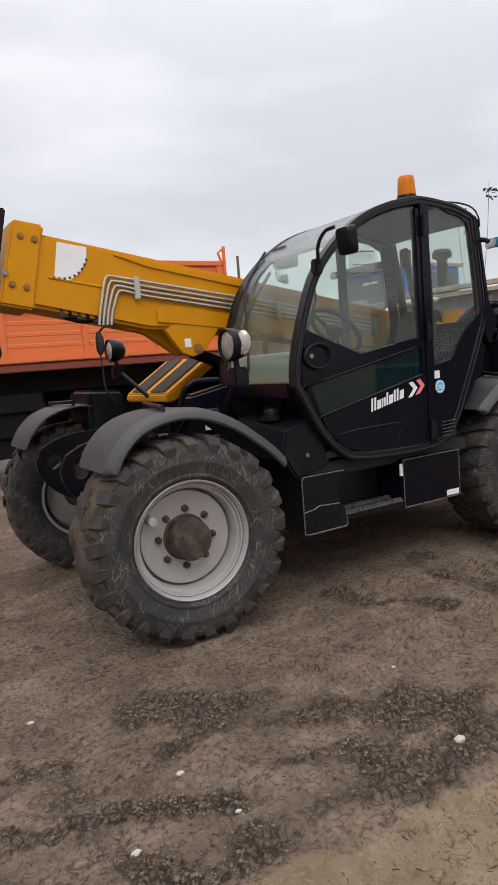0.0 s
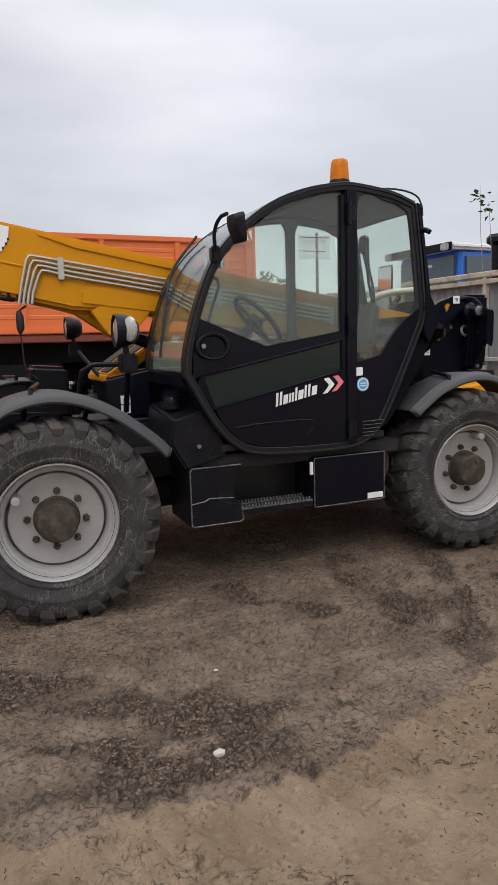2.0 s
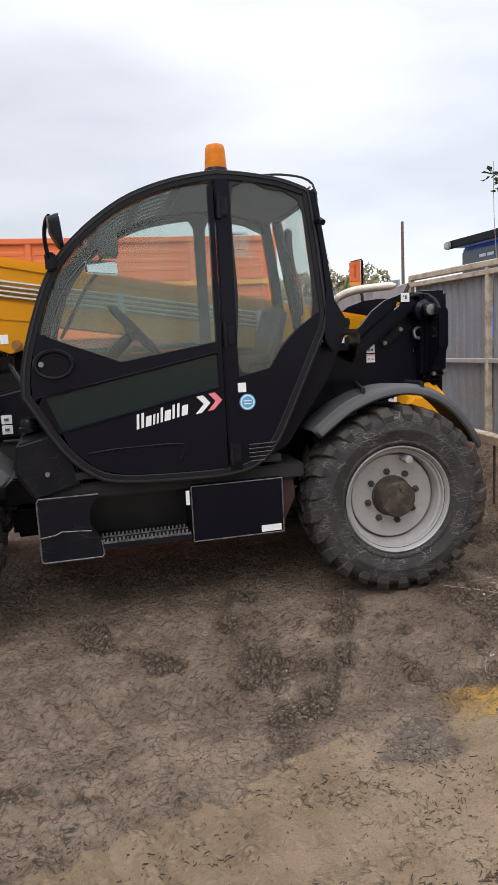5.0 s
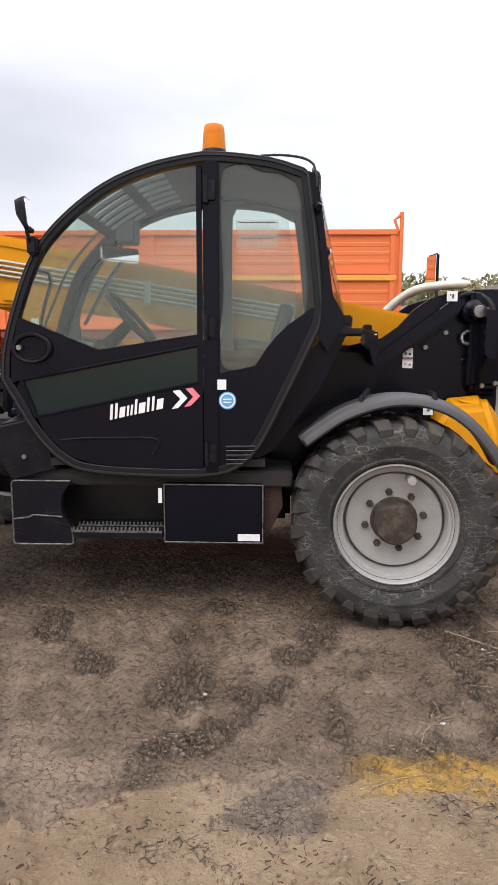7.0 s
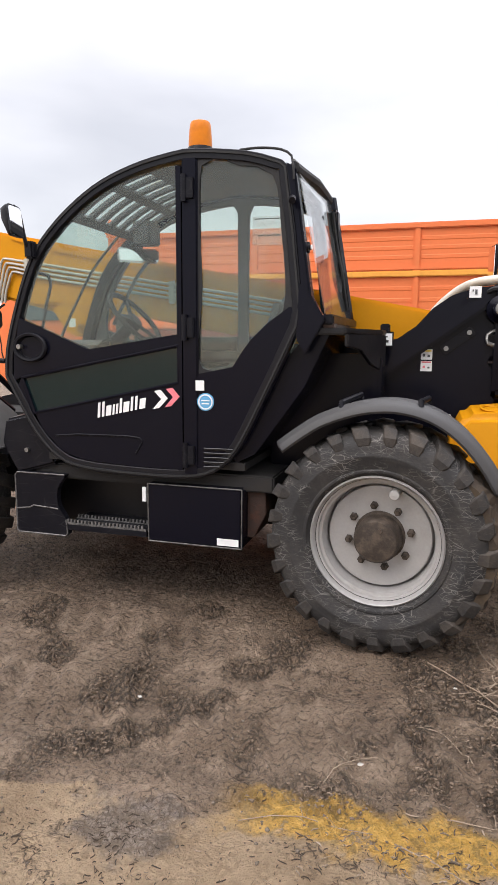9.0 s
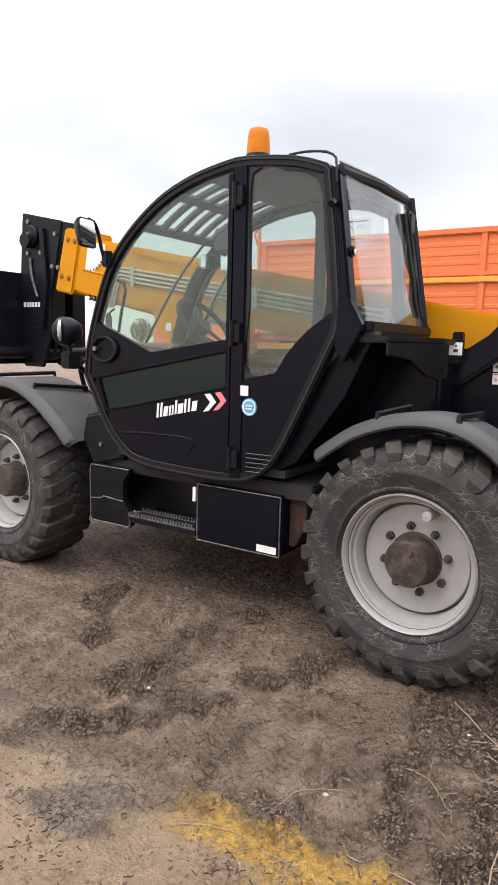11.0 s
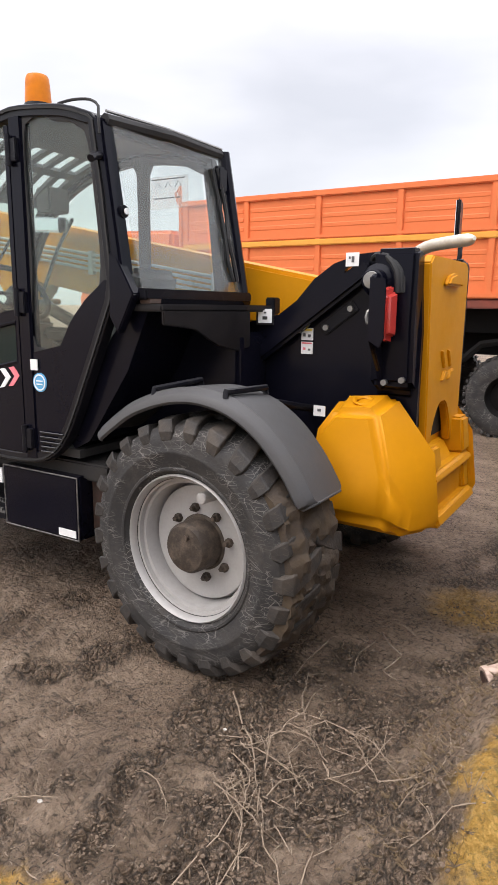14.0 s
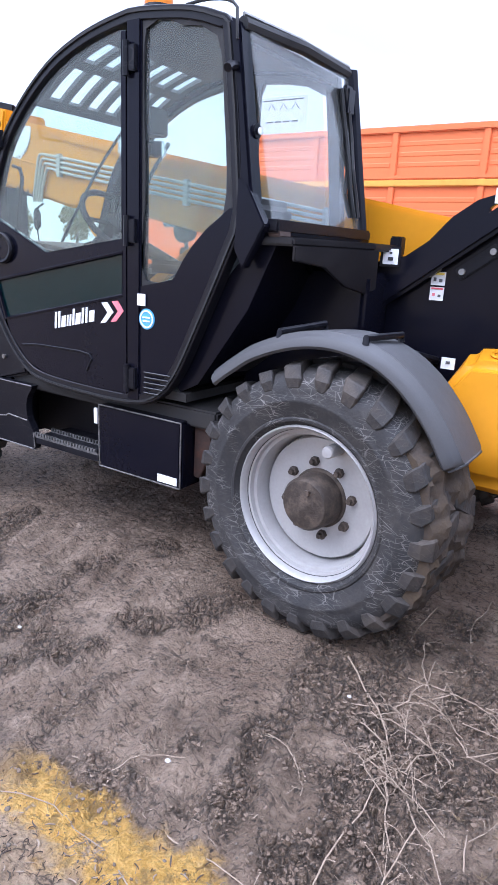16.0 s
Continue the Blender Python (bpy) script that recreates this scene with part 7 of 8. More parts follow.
FENCE_B = thing("old_fence", (4.8, 6, 0), "old grey brown sheet fence with rusty pipe rail", "fence")
rnd = random.Random(4)
yy = 3.45
k = 0
while yy < 13.5:
    w = rnd.uniform(0.30, 0.52)
    x0 = 4.78 + (yy - 3.4) * 0.055
    t = 2.17 + (yy - 3.4) * 0.028 + rnd.uniform(-0.035, 0.035)
    lean = rnd.uniform(-0.03, 0.03)
    part("fence_board", hull([(x0 + lean, yy, 0.0), (x0 + lean, yy + w, 0.0), (x0 + 0.02 + lean, yy, 0.0), (x0 + 0.02 + lean, yy + w, 0.0), (x0, yy + 0.01, t), (x0, yy + w - 0.008, t + rnd.uniform(-0.03, 0.03)), (x0 + 0.02, yy + 0.01, t), (x0 + 0.02, yy + w - 0.008, t)]), FENCE_OLD, FENCE_B, "weathered upright board")
    yy += w + rnd.uniform(-0.01, 0.015)
part("pipe_rail", tube([(4.74, 3.3, 1.85), (4.80, 5.0, 1.86), (4.88, 7, 1.90), (5.2, 13, 2.1)], 0.03, 8), RUST, FENCE_B, "rusty pipe rail")
for y in (4.6, 6.6, 9.0):
    x = 4.72 + (y - 3.4) * 0.055
    part("rusty_post", bar((x, y, 0), (x, y, 1.95), 0.06, 0.06), RUST, FENCE_B)

# ---- vehicles beyond the fence ----
def far_tractor(x, y, turn, paint, name, label, wide=2.0, deep=2.0, top=3.45):
    T = thing(name, (x, y, 0), label, "tractor")
    m = Matrix.Translation((x, y, 0)) @ Matrix.Rotation(radians(turn), 4, "Z")

    def put(nm, bm, mat, lab="", smooth=False):
        bm.transform(m)
        return part(nm, bm, mat, T, lab, smooth)
    put("cab_body", hull([(-wide / 2, 0, 1.2), (wide / 2, 0, 1.2), (-wide / 2, deep, 1.2), (wide / 2, deep, 1.2), (-wide / 2 + 0.04, 0.06, top - 0.14), (wide / 2 - 0.04, 0.06, top - 0.14), (-wide / 2 + 0.04, deep - 0.06, top - 0.14), (wide / 2 - 0.04, deep - 0.06, top - 0.14)], 0.04), paint, "painted tractor cab")
    put("cab_roof", box(-wide / 2 - 0.06, wide / 2 + 0.06, -0.25, deep + 0.06, top - 0.14, top, 0.05), WHITE if paint is BLUE else paint, "overhanging cab roof", True)
    put("roof_visor", box(-wide / 2 - 0.05, wide / 2 + 0.05, -0.30, -0.22, top - 0.17, top - 0.01, 0.02), BLACK_SAT if paint is BLUE else paint)
    put("front_pane", box(-wide / 2 + 0.12, wide / 2 - 0.12, -0.01, 0.05, 1.9, top - 0.24, 0.02), FAR_GLASS)
    for s in (-1, 1):
        put("side_pane", box(s * wide / 2 - 0.03, s * wide / 2 + 0.015, 0.18, deep - 0.2, 1.95, top - 0.26, 0.015), FAR_GLASS)
        put("roof_lamp", box(s * (wide / 2 - 0.08) - 0.1, s * (wide / 2 - 0.08) + 0.1, -0.36, -0.29, top - 0.17, top - 0.03, 0.02), LAMP_GLASS)
    put("hood", box(-0.55, 0.55, -2.2, 0.0, 1.0, 2.0, 0.08), paint)
    for s in (-1, 1):
        for yw, r in ((-1.5, 0.75), (1.2, 0.85)):
            t = lathe([(0.35, -0.22), (r - 0.05, -0.24), (r, -0.16), (r, 0.16), (r - 0.05, 0.24), (0.35, 0.22)], (s * 1.05, yw, r), "x", 28, True)
            put("tractor_tyre", t, RUBBER, "", True)
    put("mark_bar", join(box(-0.25, -0.05, -0.022, -0.012, top - 0.42, top - 0.36), box(0.0, 0.2, -0.022, -0.012, top - 0.42, top - 0.36)), WHITE)
    return T, put


T1, put1 = far_tractor(8.89, 8.14, -86, BLUE, "blue_tractor", "blue tractor with white roof behind the fence", 1.9, 2.0, 3.42)
T2, put2 = far_tractor(8.45, 3.5, -88, TEAL, "teal_tractor", "dark teal tractor cab behind the fence", 1.8, 1.8, 3.25)
STACK = thing("exhaust_stack", (8.85, 6.05, 0), "black air intake stack standing behind the fence", "exhaust stack")
part("stack_pipe", tube([(8.85, 6.05, 0), (8.85, 6.05, 3.2)], 0.10, 12), BLACK_SAT, STACK)
part("stack_cap", lathe([(0, 3.40), (0.14, 3.38), (0.19, 3.32), (0.19, 3.24), (0.10, 3.18), (0, 3.18)], (8.85, 6.05, 0), "z", 18), BLACK_SAT, STACK, "", True)
part("stack_brace", prism([(8.9, 2.0), (9.25, 2.0), (8.95, 3.15)], 6.03, 6.07), BLACK_SAT, STACK)

# tall weeds growing behind the fence
def weed(x, y, h, lean, seed, bend=0.12):
    W = thing("weed", (x, y, 0), "tall bare weed stem with few green leaves behind the fence", "weed", "weeds behind the fence")
    r = random.Random(seed)
    pts = [(x, y, 0)]
    for i in range(1, 7):
        f = i / 6
        pts.append((x + lean[0] * f * f + r.uniform(-bend, bend) * 0.15, y + lean[1] * f * f + r.uniform(-bend, bend) * 0.15, h * f))
    part("stem", tube(spline(pts, 0.2), [0.006 - 0.0035 * i / len(spline(pts, 0.2)) for i in range(len(spline(pts, 0.2)))], 5), STEM, W)
    tip = Vector(pts[-1])
    for k in range(11):
        c = tip + Vector((r.uniform(-0.06, 0.06), r.uniform(-0.08, 0.08), r.uniform(-0.20, 0.04)))
        d = Vector((r.uniform(-1, 1), r.uniform(-1, 1), r.uniform(-1.1, 0.3))).normalized()
        s = d.cross(Vector((0, 0, 1))).normalized()
        u = s.cross(d)
        w, L = r.uniform(0.020, 0.036), r.uniform(0.055, 0.10)
        bm = bmesh.new()
        vs = [bm.verts.new(q) for q in (c, c + d * L * 0.45 + s * w + u * 0.012, c + d * L, c + d * L * 0.45 - s * w + u * 0.012, c + d * L * 0.5 - u * 0.006)]
        for i in range(4):
            bm.faces.new((vs[i], vs[(i + 1) % 4], vs[4]))
        bm.faces.new(vs[:4])
        part("leaf", bm, LEAF, W)


for i, (x, y, h, lean) in enumerate(((5.25, 2.28, 3.38, (0.0, -0.2)), (5.25, 2.36, 3.25, (0.02, 0.25)), (5.28, 2.30, 3.04, (0.0, 0.16)), (5.25, 2.15, 2.92, (0.02, -0.50)), (5.3, 2.1, 2.82, (0.0, -0.25)))):
    weed(x, y, h, lean, 30 + i)

# utility pole and low buildings far off
POLE = thing("utility_pole", (15.1, 24, 0), "dark wooden utility pole far behind the yard", "pole")
part("pole_shaft", tube([(15.1, 24, 0), (15.1, 24, 6.5)], [0.09, 0.06], 10), BARK, POLE)
HOUSE = thing("house", (14.3, 33, 0), "low far house with brown roof", "house")
part("house_wall", box(13.3, 15.3, 31, 35, 0, 3.1), WALL, HOUSE)
part("house_roof", prism([(30.7, 3.05), (33, 4.0), (35.3, 3.05)], 13.1, 15.5, 0, "x"), ROOF, HOUSE)
for x in (14.3,):
    w = part("house_window", box(x - 0.5, x + 0.5, 30.94, 31.02, 1.3, 2.5), FAR_GLASS, HOUSE)
    part("window_frame", join(box(x - 0.56, x + 0.56, 30.92, 30.99, 2.5, 2.58), box(x - 0.03, x + 0.03, 30.92, 30.99, 1.3, 2.5)), WHITE, w)

# distant trees on the horizon
def tree(x, y, h, seed):
    T = thing("tree", (x, y, 0), "distant rounded tree turning autumn yellow", "tree", "trees on the horizon")
    r = random.Random(seed)
    bm = tube([(x, y, 0), (x + 0.1, y, h * 0.4), (x, y, h * 0.8)], [h * 0.035, h * 0.025, h * 0.01], 7)
    for k in range(6):
        a = r.uniform(0, 6.28)
        z = h * r.uniform(0.3, 0.6)
        tube([(x, y, z), (x + math.cos(a) * h * 0.2, y + math.sin(a) * h * 0.2, z + h * 0.2)], [h * 0.014, h * 0.005], 5, bm)
    part("trunk", bm, BARK, T)
    v, f = [], []
    for k in range(900):
        while True:
            q = Vector((r.uniform(-1, 1), r.uniform(-1, 1), r.uniform(-1, 1)))
            if q.length < 1 and noise.noise(q * 2.3 + Vector((seed, 0, 0))) > -0.22:
                break
        c = Vector((x, y, h * 0.64)) + Vector((q.x * h * 0.34, q.y * h * 0.34, q.z * h * 0.38))
        e1 = Vector((r.uniform(-1, 1), r.uniform(-1, 1), r.uniform(-1, 1))).normalized()
        e2 = e1.orthogonal().normalized()
        s = h * r.uniform(0.02, 0.045)
        i = len(v)
        v += [tuple(c + e1 * s), tuple(c + e2 * s * 0.7), tuple(c - e1 * s), tuple(c - e2 * s * 0.7)]
        f.append((i, i + 1, i + 2, i + 3))
    me = bpy.data.meshes.new("crown")
    me.from_pydata(v, [], f)
    me.materials.append(FOLIAGE)
    ob = new("crown", me)
    ob.parent = T
    ob.matrix_parent_inverse = Matrix.Translation((-x, -y, 0))


r = random.Random(11)
for i in range(36):
    a = -1.25 + i * 0.085 + r.uniform(-0.02, 0.02) if i < 26 else 0.02 + 0.045 * (i - 26)
    d = r.uniform(58, 85)
    tree(1.5 + d * math.sin(a), d * math.cos(a), r.uniform(3.6, 6.2) if not 0.0 < a < 0.45 else d * r.uniform(0.118, 0.132), 100 + i)

# ---- water, stones, stalks ----
wp = []
for k in range(48):
    a = 2 * math.pi * k / 48
    rr_ = 0.9 + 0.12 * math.sin(3 * a + 1) + 0.06 * math.sin(7 * a)
    wp.append((1.40 + 0.54 * rr_ * math.cos(a), -2.53 + 0.34 * rr_ * math.sin(a)))
water_mat = bpy.data.materials.new("muddy_puddle_water")
water_mat.use_nodes = True
wb = water_mat.node_tree.nodes["Principled BSDF"]
wb.inputs["Base Color"].default_value = (0.24, 0.185, 0.125, 1)
wb.inputs["Alpha"].default_value = 0.6
wb.inputs["Roughness"].default_value = 0.06
wnz = water_mat.node_tree.nodes.new("ShaderNodeTexNoise")
wnz.inputs["Scale"].default_value = 9
wbp = water_mat.node_tree.nodes.new("ShaderNodeBump")
wbp.inputs["Strength"].default_value, wbp.inputs["Distance"].default_value = 0.08, 0.01
water_mat.node_tree.links.new(wnz.outputs["Fac"], wbp.inputs["Height"])
water_mat.node_tree.links.new(wbp.outputs[0], wb.inputs["Normal"])
tagged(part("water", prism(wp, -0.055, -0.0195, 0, "z"), water_mat), "shallow muddy puddle reflecting grey sky", "puddle", kind="structure")


def lump_shape(subdivisions):
    bm = bmesh.new()
    bmesh.ops.create_icosphere(bm, subdivisions=subdivisions, radius=1)
    v = np.array([tuple(q.co) for q in bm.verts])
    f = np.array([[q.index for q in t.verts] for t in bm.faces])
    bm.free()
    return v, f


def scatter(name, count, area, size, mat, label, seed, keep, subdivisions=1, sink=0.15, smooth=True):
    """Many small rounded, uneven lumps lying on the ground, joined into one object."""
    rg_ = np.random.default_rng(seed)
    x, y = rg_.uniform(area[0], area[1], count * 12), rg_.uniform(area[2], area[3], count * 12)
    pick = np.nonzero(keep(x, y) > rg_.random(count * 12))[0][:count]
    x, y, m_ = x[pick], y[pick], len(pick)
    r_ = size[0] * (size[1] / size[0]) ** (rg_.random(m_) ** 2.0)
    z = ground_height(x, y) + r_ * sink
    v, f = lump_shape(subdivisions)
    k = len(v)
    co = v[None] * (1 + 0.55 * (rg_.random((m_, k, 1)) - 0.5)) * rg_.uniform(0.6, 1.35, (m_, 1, 3)) * np.array([1, 1, 0.7])
    a = rg_.uniform(0, 6.28, (m_, 1))
    cx = co[..., 0] * np.cos(a) - co[..., 1] * np.sin(a)
    cy = co[..., 0] * np.sin(a) + co[..., 1] * np.cos(a)
    out = np.stack([x[:, None] + cx * r_[:, None], y[:, None] + cy * r_[:, None], z[:, None] + co[..., 2] * r_[:, None]], -1).reshape(-1, 3)
    faces = (f[None] + (np.arange(m_) * k)[:, None, None]).reshape(-1, 3)
    me = bpy.data.meshes.new(name)
    me.from_pydata(out.tolist(), [], faces.tolist())
    me.polygons.foreach_set("use_smooth", [smooth] * len(me.polygons))
    me.materials.append(mat)
    return tagged(new(name, me), label, "gravel", kind="stuff")


def dirt_zone(x, y):
    return np.clip(value_noise(x * 1.3, y * 1.3, 8) * 1.6 - 0.4, 0, 1) * np.clip((y + 1.7) * 2, 0.05, 1)


def clod_zone(x, y):
    return np.clip((churned(x, y) - 0.42) * 2.4, 0.0, 1) * np.clip(value_noise(x * 16, y * 16, 73) * 2.6 - 0.7, 0, 1) * np.where(y > -1.7, 1.0, 0.4)


scatter("gravel", 5000, (-2.0, 4.6, -2.0, 1.8), (0.002, 0.008), STONE, "loose dark crumbs and grit on the dirt", 21, dirt_zone)
scatter("clods", 8000, (-1.4, 4.2, -2.1, 1.3), (0.003, 0.0095), CLOD, "damp dark clods in the churned dirt", 23, clod_zone, 1, 0.1, False)
scatter("clay_crumbs", 2500, (-1.6, 4.2, -2.9, -1.3), (0.002, 0.008), CLOD, "crumbs of dirt on the tan clay", 22, lambda x, y: np.full(np.shape(x), 0.5))


def pebble(x, y, s, seed):
    bm = bmesh.new()
    bmesh.ops.create_icosphere(bm, subdivisions=2, radius=1)
    z = float(ground_height(np.array(x), np.array(y)))
    for v in bm.verts:
        k = 1 + 0.25 * noise.noise(v.co * 1.7 + Vector((seed, 0, 0)))
        v.co = Vector((x + v.co.x * s * k, y + v.co.y * s * 0.7 * k, z + s * 0.3 + v.co.z * s * 0.5 * k))
    ob = part("pebble", bm, PALE_STONE, None, "", True, base=(x, y, z))
    tagged(ob, "pale angular pebble lying on the dirt", "stone", "pale pebbles")


for i, (x, y, s) in enumerate(((0.353, -1.512, 0.026), (-0.533, -1.322, 0.013), (-0.894, -1.299, 0.018), (-0.616, -1.043, 0.017), (-0.98, -0.27, 0.016), (3.243, -0.358, 0.009), (0.55, -0.95, 0.012), (1.9, -0.75, 0.012), (2.9, -0.95, 0.013))):
    pebble(x, y, s, 60 + i)


def dry_bush(x, y, n, reach, seed):
    B = thing("dry_weed", (x, y, 0), "dry brown branching weed lying on the dirt", "weed", "dry weeds on the ground")
    r_ = random.Random(seed)
    for k in range(n):
        a = r_.uniform(0, 6.28)
        p = Vector((x + r_.uniform(-0.10, 0.10), y + r_.uniform(-0.10, 0.10), 0.0))
        d = Vector((math.cos(a), math.sin(a), r_.uniform(0.15, 0.8)))
        pts = [p.copy()]
        for i in range(7):
            d = d + Vector((r_.uniform(-0.5, 0.5), r_.uniform(-0.5, 0.5), r_.uniform(-0.35, 0.15)))
            d.normalize()
            p = p + d * reach / 7
            p.z = max(p.z, float(ground_height(np.array(p.x), np.array(p.y))) + 0.004)
            pts.append(p.copy())
        bm = tube(spline([tuple(q) for q in pts], 0.03), 0.0021, 5)
        for j in (2, 3, 4, 5, 6):
            q = pts[j]
            for _ in range(2):
                e = q + Vector((r_.uniform(-1, 1), r_.uniform(-1, 1), r_.uniform(0.0, 0.8))).normalized() * reach * r_.uniform(0.15, 0.3)
                tube([q, (q + e) / 2 + Vector((0, 0, 0.012)), e], 0.0010, 4, bm)
                tube([e - Vector((0.003, 0, 0)), e + Vector((0.003, 0, 0.003))], 0.0018, 4, bm)
        part("stalk", bm, STEM, B)


for i, (x, y, n, reach) in enumerate(((3.16, -0.72, 1, 0.30), (3.42, -0.16, 2, 0.28), (3.40, -0.46, 2, 0.30), (3.60, -0.40, 2, 0.30), (3.62, -0.72, 2, 0.30), (3.85, -0.25, 2, 0.26), (3.95, -0.55, 2, 0.30), (3.50, 0.82, 2, 0.26), (3.65, -1.1, 1, 0.35), (3.05, -1.02, 1, 0.26))):
    dry_bush(x, y, n, reach, 200 + i)


def fallen_branch(r, seed, *limbs, lift=0.0):
    """A dry branch lying on the soil: each limb runs over a few places on the ground and may arch a little."""
    B = thing("fallen_branch", (limbs[0][0][0], limbs[0][0][1], 0), "thin dry brown branch lying across the dirt", "branch", "fallen branches")
    r_ = random.Random(seed)
    for k, limb in enumerate(limbs):
        line = []
        for j, (x, y) in enumerate(limb):
            inner = 0 < j < len(limb) - 1
            line.append(Vector((x, y, float(ground_height(np.array(x), np.array(y))) + 0.006 + (lift * r_.uniform(0.4, 1) if inner else 0.0))))
        way = [line[0]]
        for p, q in zip(line, line[1:]):
            d = q - p
            way += [p + d * 0.5 + Vector((-d.y, d.x, 0.0)) * r_.uniform(-0.07, 0.07), q]
        rk = r * (1.0 if k == 0 else 0.75)
        bm = tube([tuple(q) for q in way], [rk * (1.15 - 0.5 * j / len(way)) for j in range(len(way))], 6)
        for q in way[1:]:
            if r_.random() < 0.6:
                e = q + Vector((r_.uniform(-1, 1), r_.uniform(-1, 1), r_.uniform(0, 0.5))).normalized() * r_.uniform(0.015, 0.05)
                tube([q, (q + e) / 2 + Vector((0, 0, 0.004)), e], rk * 0.6, 4, bm)
                tube([e - Vector((0.003, 0, 0)), e + Vector((0.003, 0, 0.002))], rk * 0.9, 4, bm)
        part("limb", bm, STEM, B)


fallen_branch(0.0026, 5, ((2.75, -1.14), (3.1, -1.16), (3.36, -1.16)))
fallen_branch(0.0018, 6, ((3.05, -1.32), (3.3, -1.43), (3.58, -1.53)))
fallen_branch(0.0016, 8, ((2.55, -1.36), (2.75, -1.28), (2.98, -1.30)))
fallen_branch(0.0036, 7, ((3.28, 0.50), (3.28, 0.06)))
fallen_branch(0.0036, 9, ((3.46, 0.76), (3.63, 0.55), (3.59, 0.41), (3.67, 0.37)), ((3.46, 0.76), (3.46, 0.46), (3.48, 0.34)), lift=0.02)
fallen_branch(0.0032, 10, ((3.36, -0.30), (3.42, -0.23), (3.41, -0.15), (3.44, -0.08), (3.41, 0.09)), ((3.41, -0.15), (3.50, -0.18), (3.55, -0.23), (3.67, -0.14)),
              ((3.48, -0.15), (3.54, -0.10), (3.60, -0.13)), ((3.46, -0.11), (3.38, 0.02), (3.34, 0.15), (3.37, 0.20)), ((3.36, -0.07), (3.44, -0.08)), ((3.42, 0.02), (3.49, 0.07)), lift=0.02)
fallen_branch(0.0030, 11, ((3.45, -0.06), (3.54, -0.05), (3.68, -0.10)))
fallen_branch(0.0026, 12, ((3.53, -0.55), (3.54, -0.46), (3.60, -0.41), (3.65, -0.43)), ((3.61, -0.33), (3.60, -0.47), (3.65, -0.56)), ((3.61, -0.34), (3.70, -0.49)), lift=0.02)
fallen_branch(0.0026, 13, ((3.84, -0.31), (3.93, -0.33), (4.02, -0.36)))
fallen_branch(0.0034, 14, ((3.12, -0.11), (3.27, -0.28), (3.41, -0.42), (3.50, -0.54)), ((3.23, -0.38), (3.33, -0.33)), ((3.29, -0.42), (3.35, -0.46), (3.44, -0.48)),
              ((3.41, -0.60), (3.44, -0.55), (3.44, -0.48)), lift=0.03)
fallen_branch(0.0028, 15, ((3.50, -0.54), (3.53, -0.58), (3.71, -0.70)), ((3.48, -0.78), (3.52, -0.61), (3.53, -0.58)), ((3.52, -0.55), (3.63, -0.57)), ((3.60, -0.83), (3.53, -0.70)))
fallen_branch(0.0034, 16, ((3.33, -0.47), (3.40, -0.49), (3.43, -0.54), (3.50, -0.60)), ((3.43, -0.54), (3.42, -0.60)), ((3.48, -1.07), (3.47, -0.86), (3.48, -0.68), (3.50, -0.60)))
fallen_branch(0.0026, 17, ((3.61, -0.27), (3.67, -0.35), (3.77, -0.35)), ((3.61, -0.22), (3.73, -0.20)))
fallen_branch(0.0024, 18, ((3.58, -0.66), (3.64, -0.75), (3.69, -0.76), (3.75, -0.84)), ((3.67, -0.94), (3.71, -0.79)), ((3.54, -0.72), (3.58, -0.83)), lift=0.03)
fallen_branch(0.0024, 19, ((3.79, -0.80), (3.76, -0.66)), ((3.72, -0.55), (3.79, -0.46)), ((3.77, -0.68), (3.82, -0.56)), lift=0.02)


def drifted(x, y):
    """Where loose litter has gathered."""
    return np.clip(value_noise(x * 2.4, y * 5.5, 61) * 3.2 - 1.55, 0.02, 1) * np.clip(value_noise(x * 9, y * 9, 62) * 2.4 - 0.6, 0.05, 1)


def washed_line(x, y):
    """A line of litter that rain has left on the clay."""
    line = -2.0 - 0.2 * (x - 1.4) + 0.07 * (value_noise(x * 5.1, x * 0.7, 63) - 0.5)
    return np.exp(-((y - line) / (0.014 + 0.02 * value_noise(x * 3.0, y * 0.0, 64))) ** 2) * np.clip((x - 0.8) / 0.4, 0, 1)


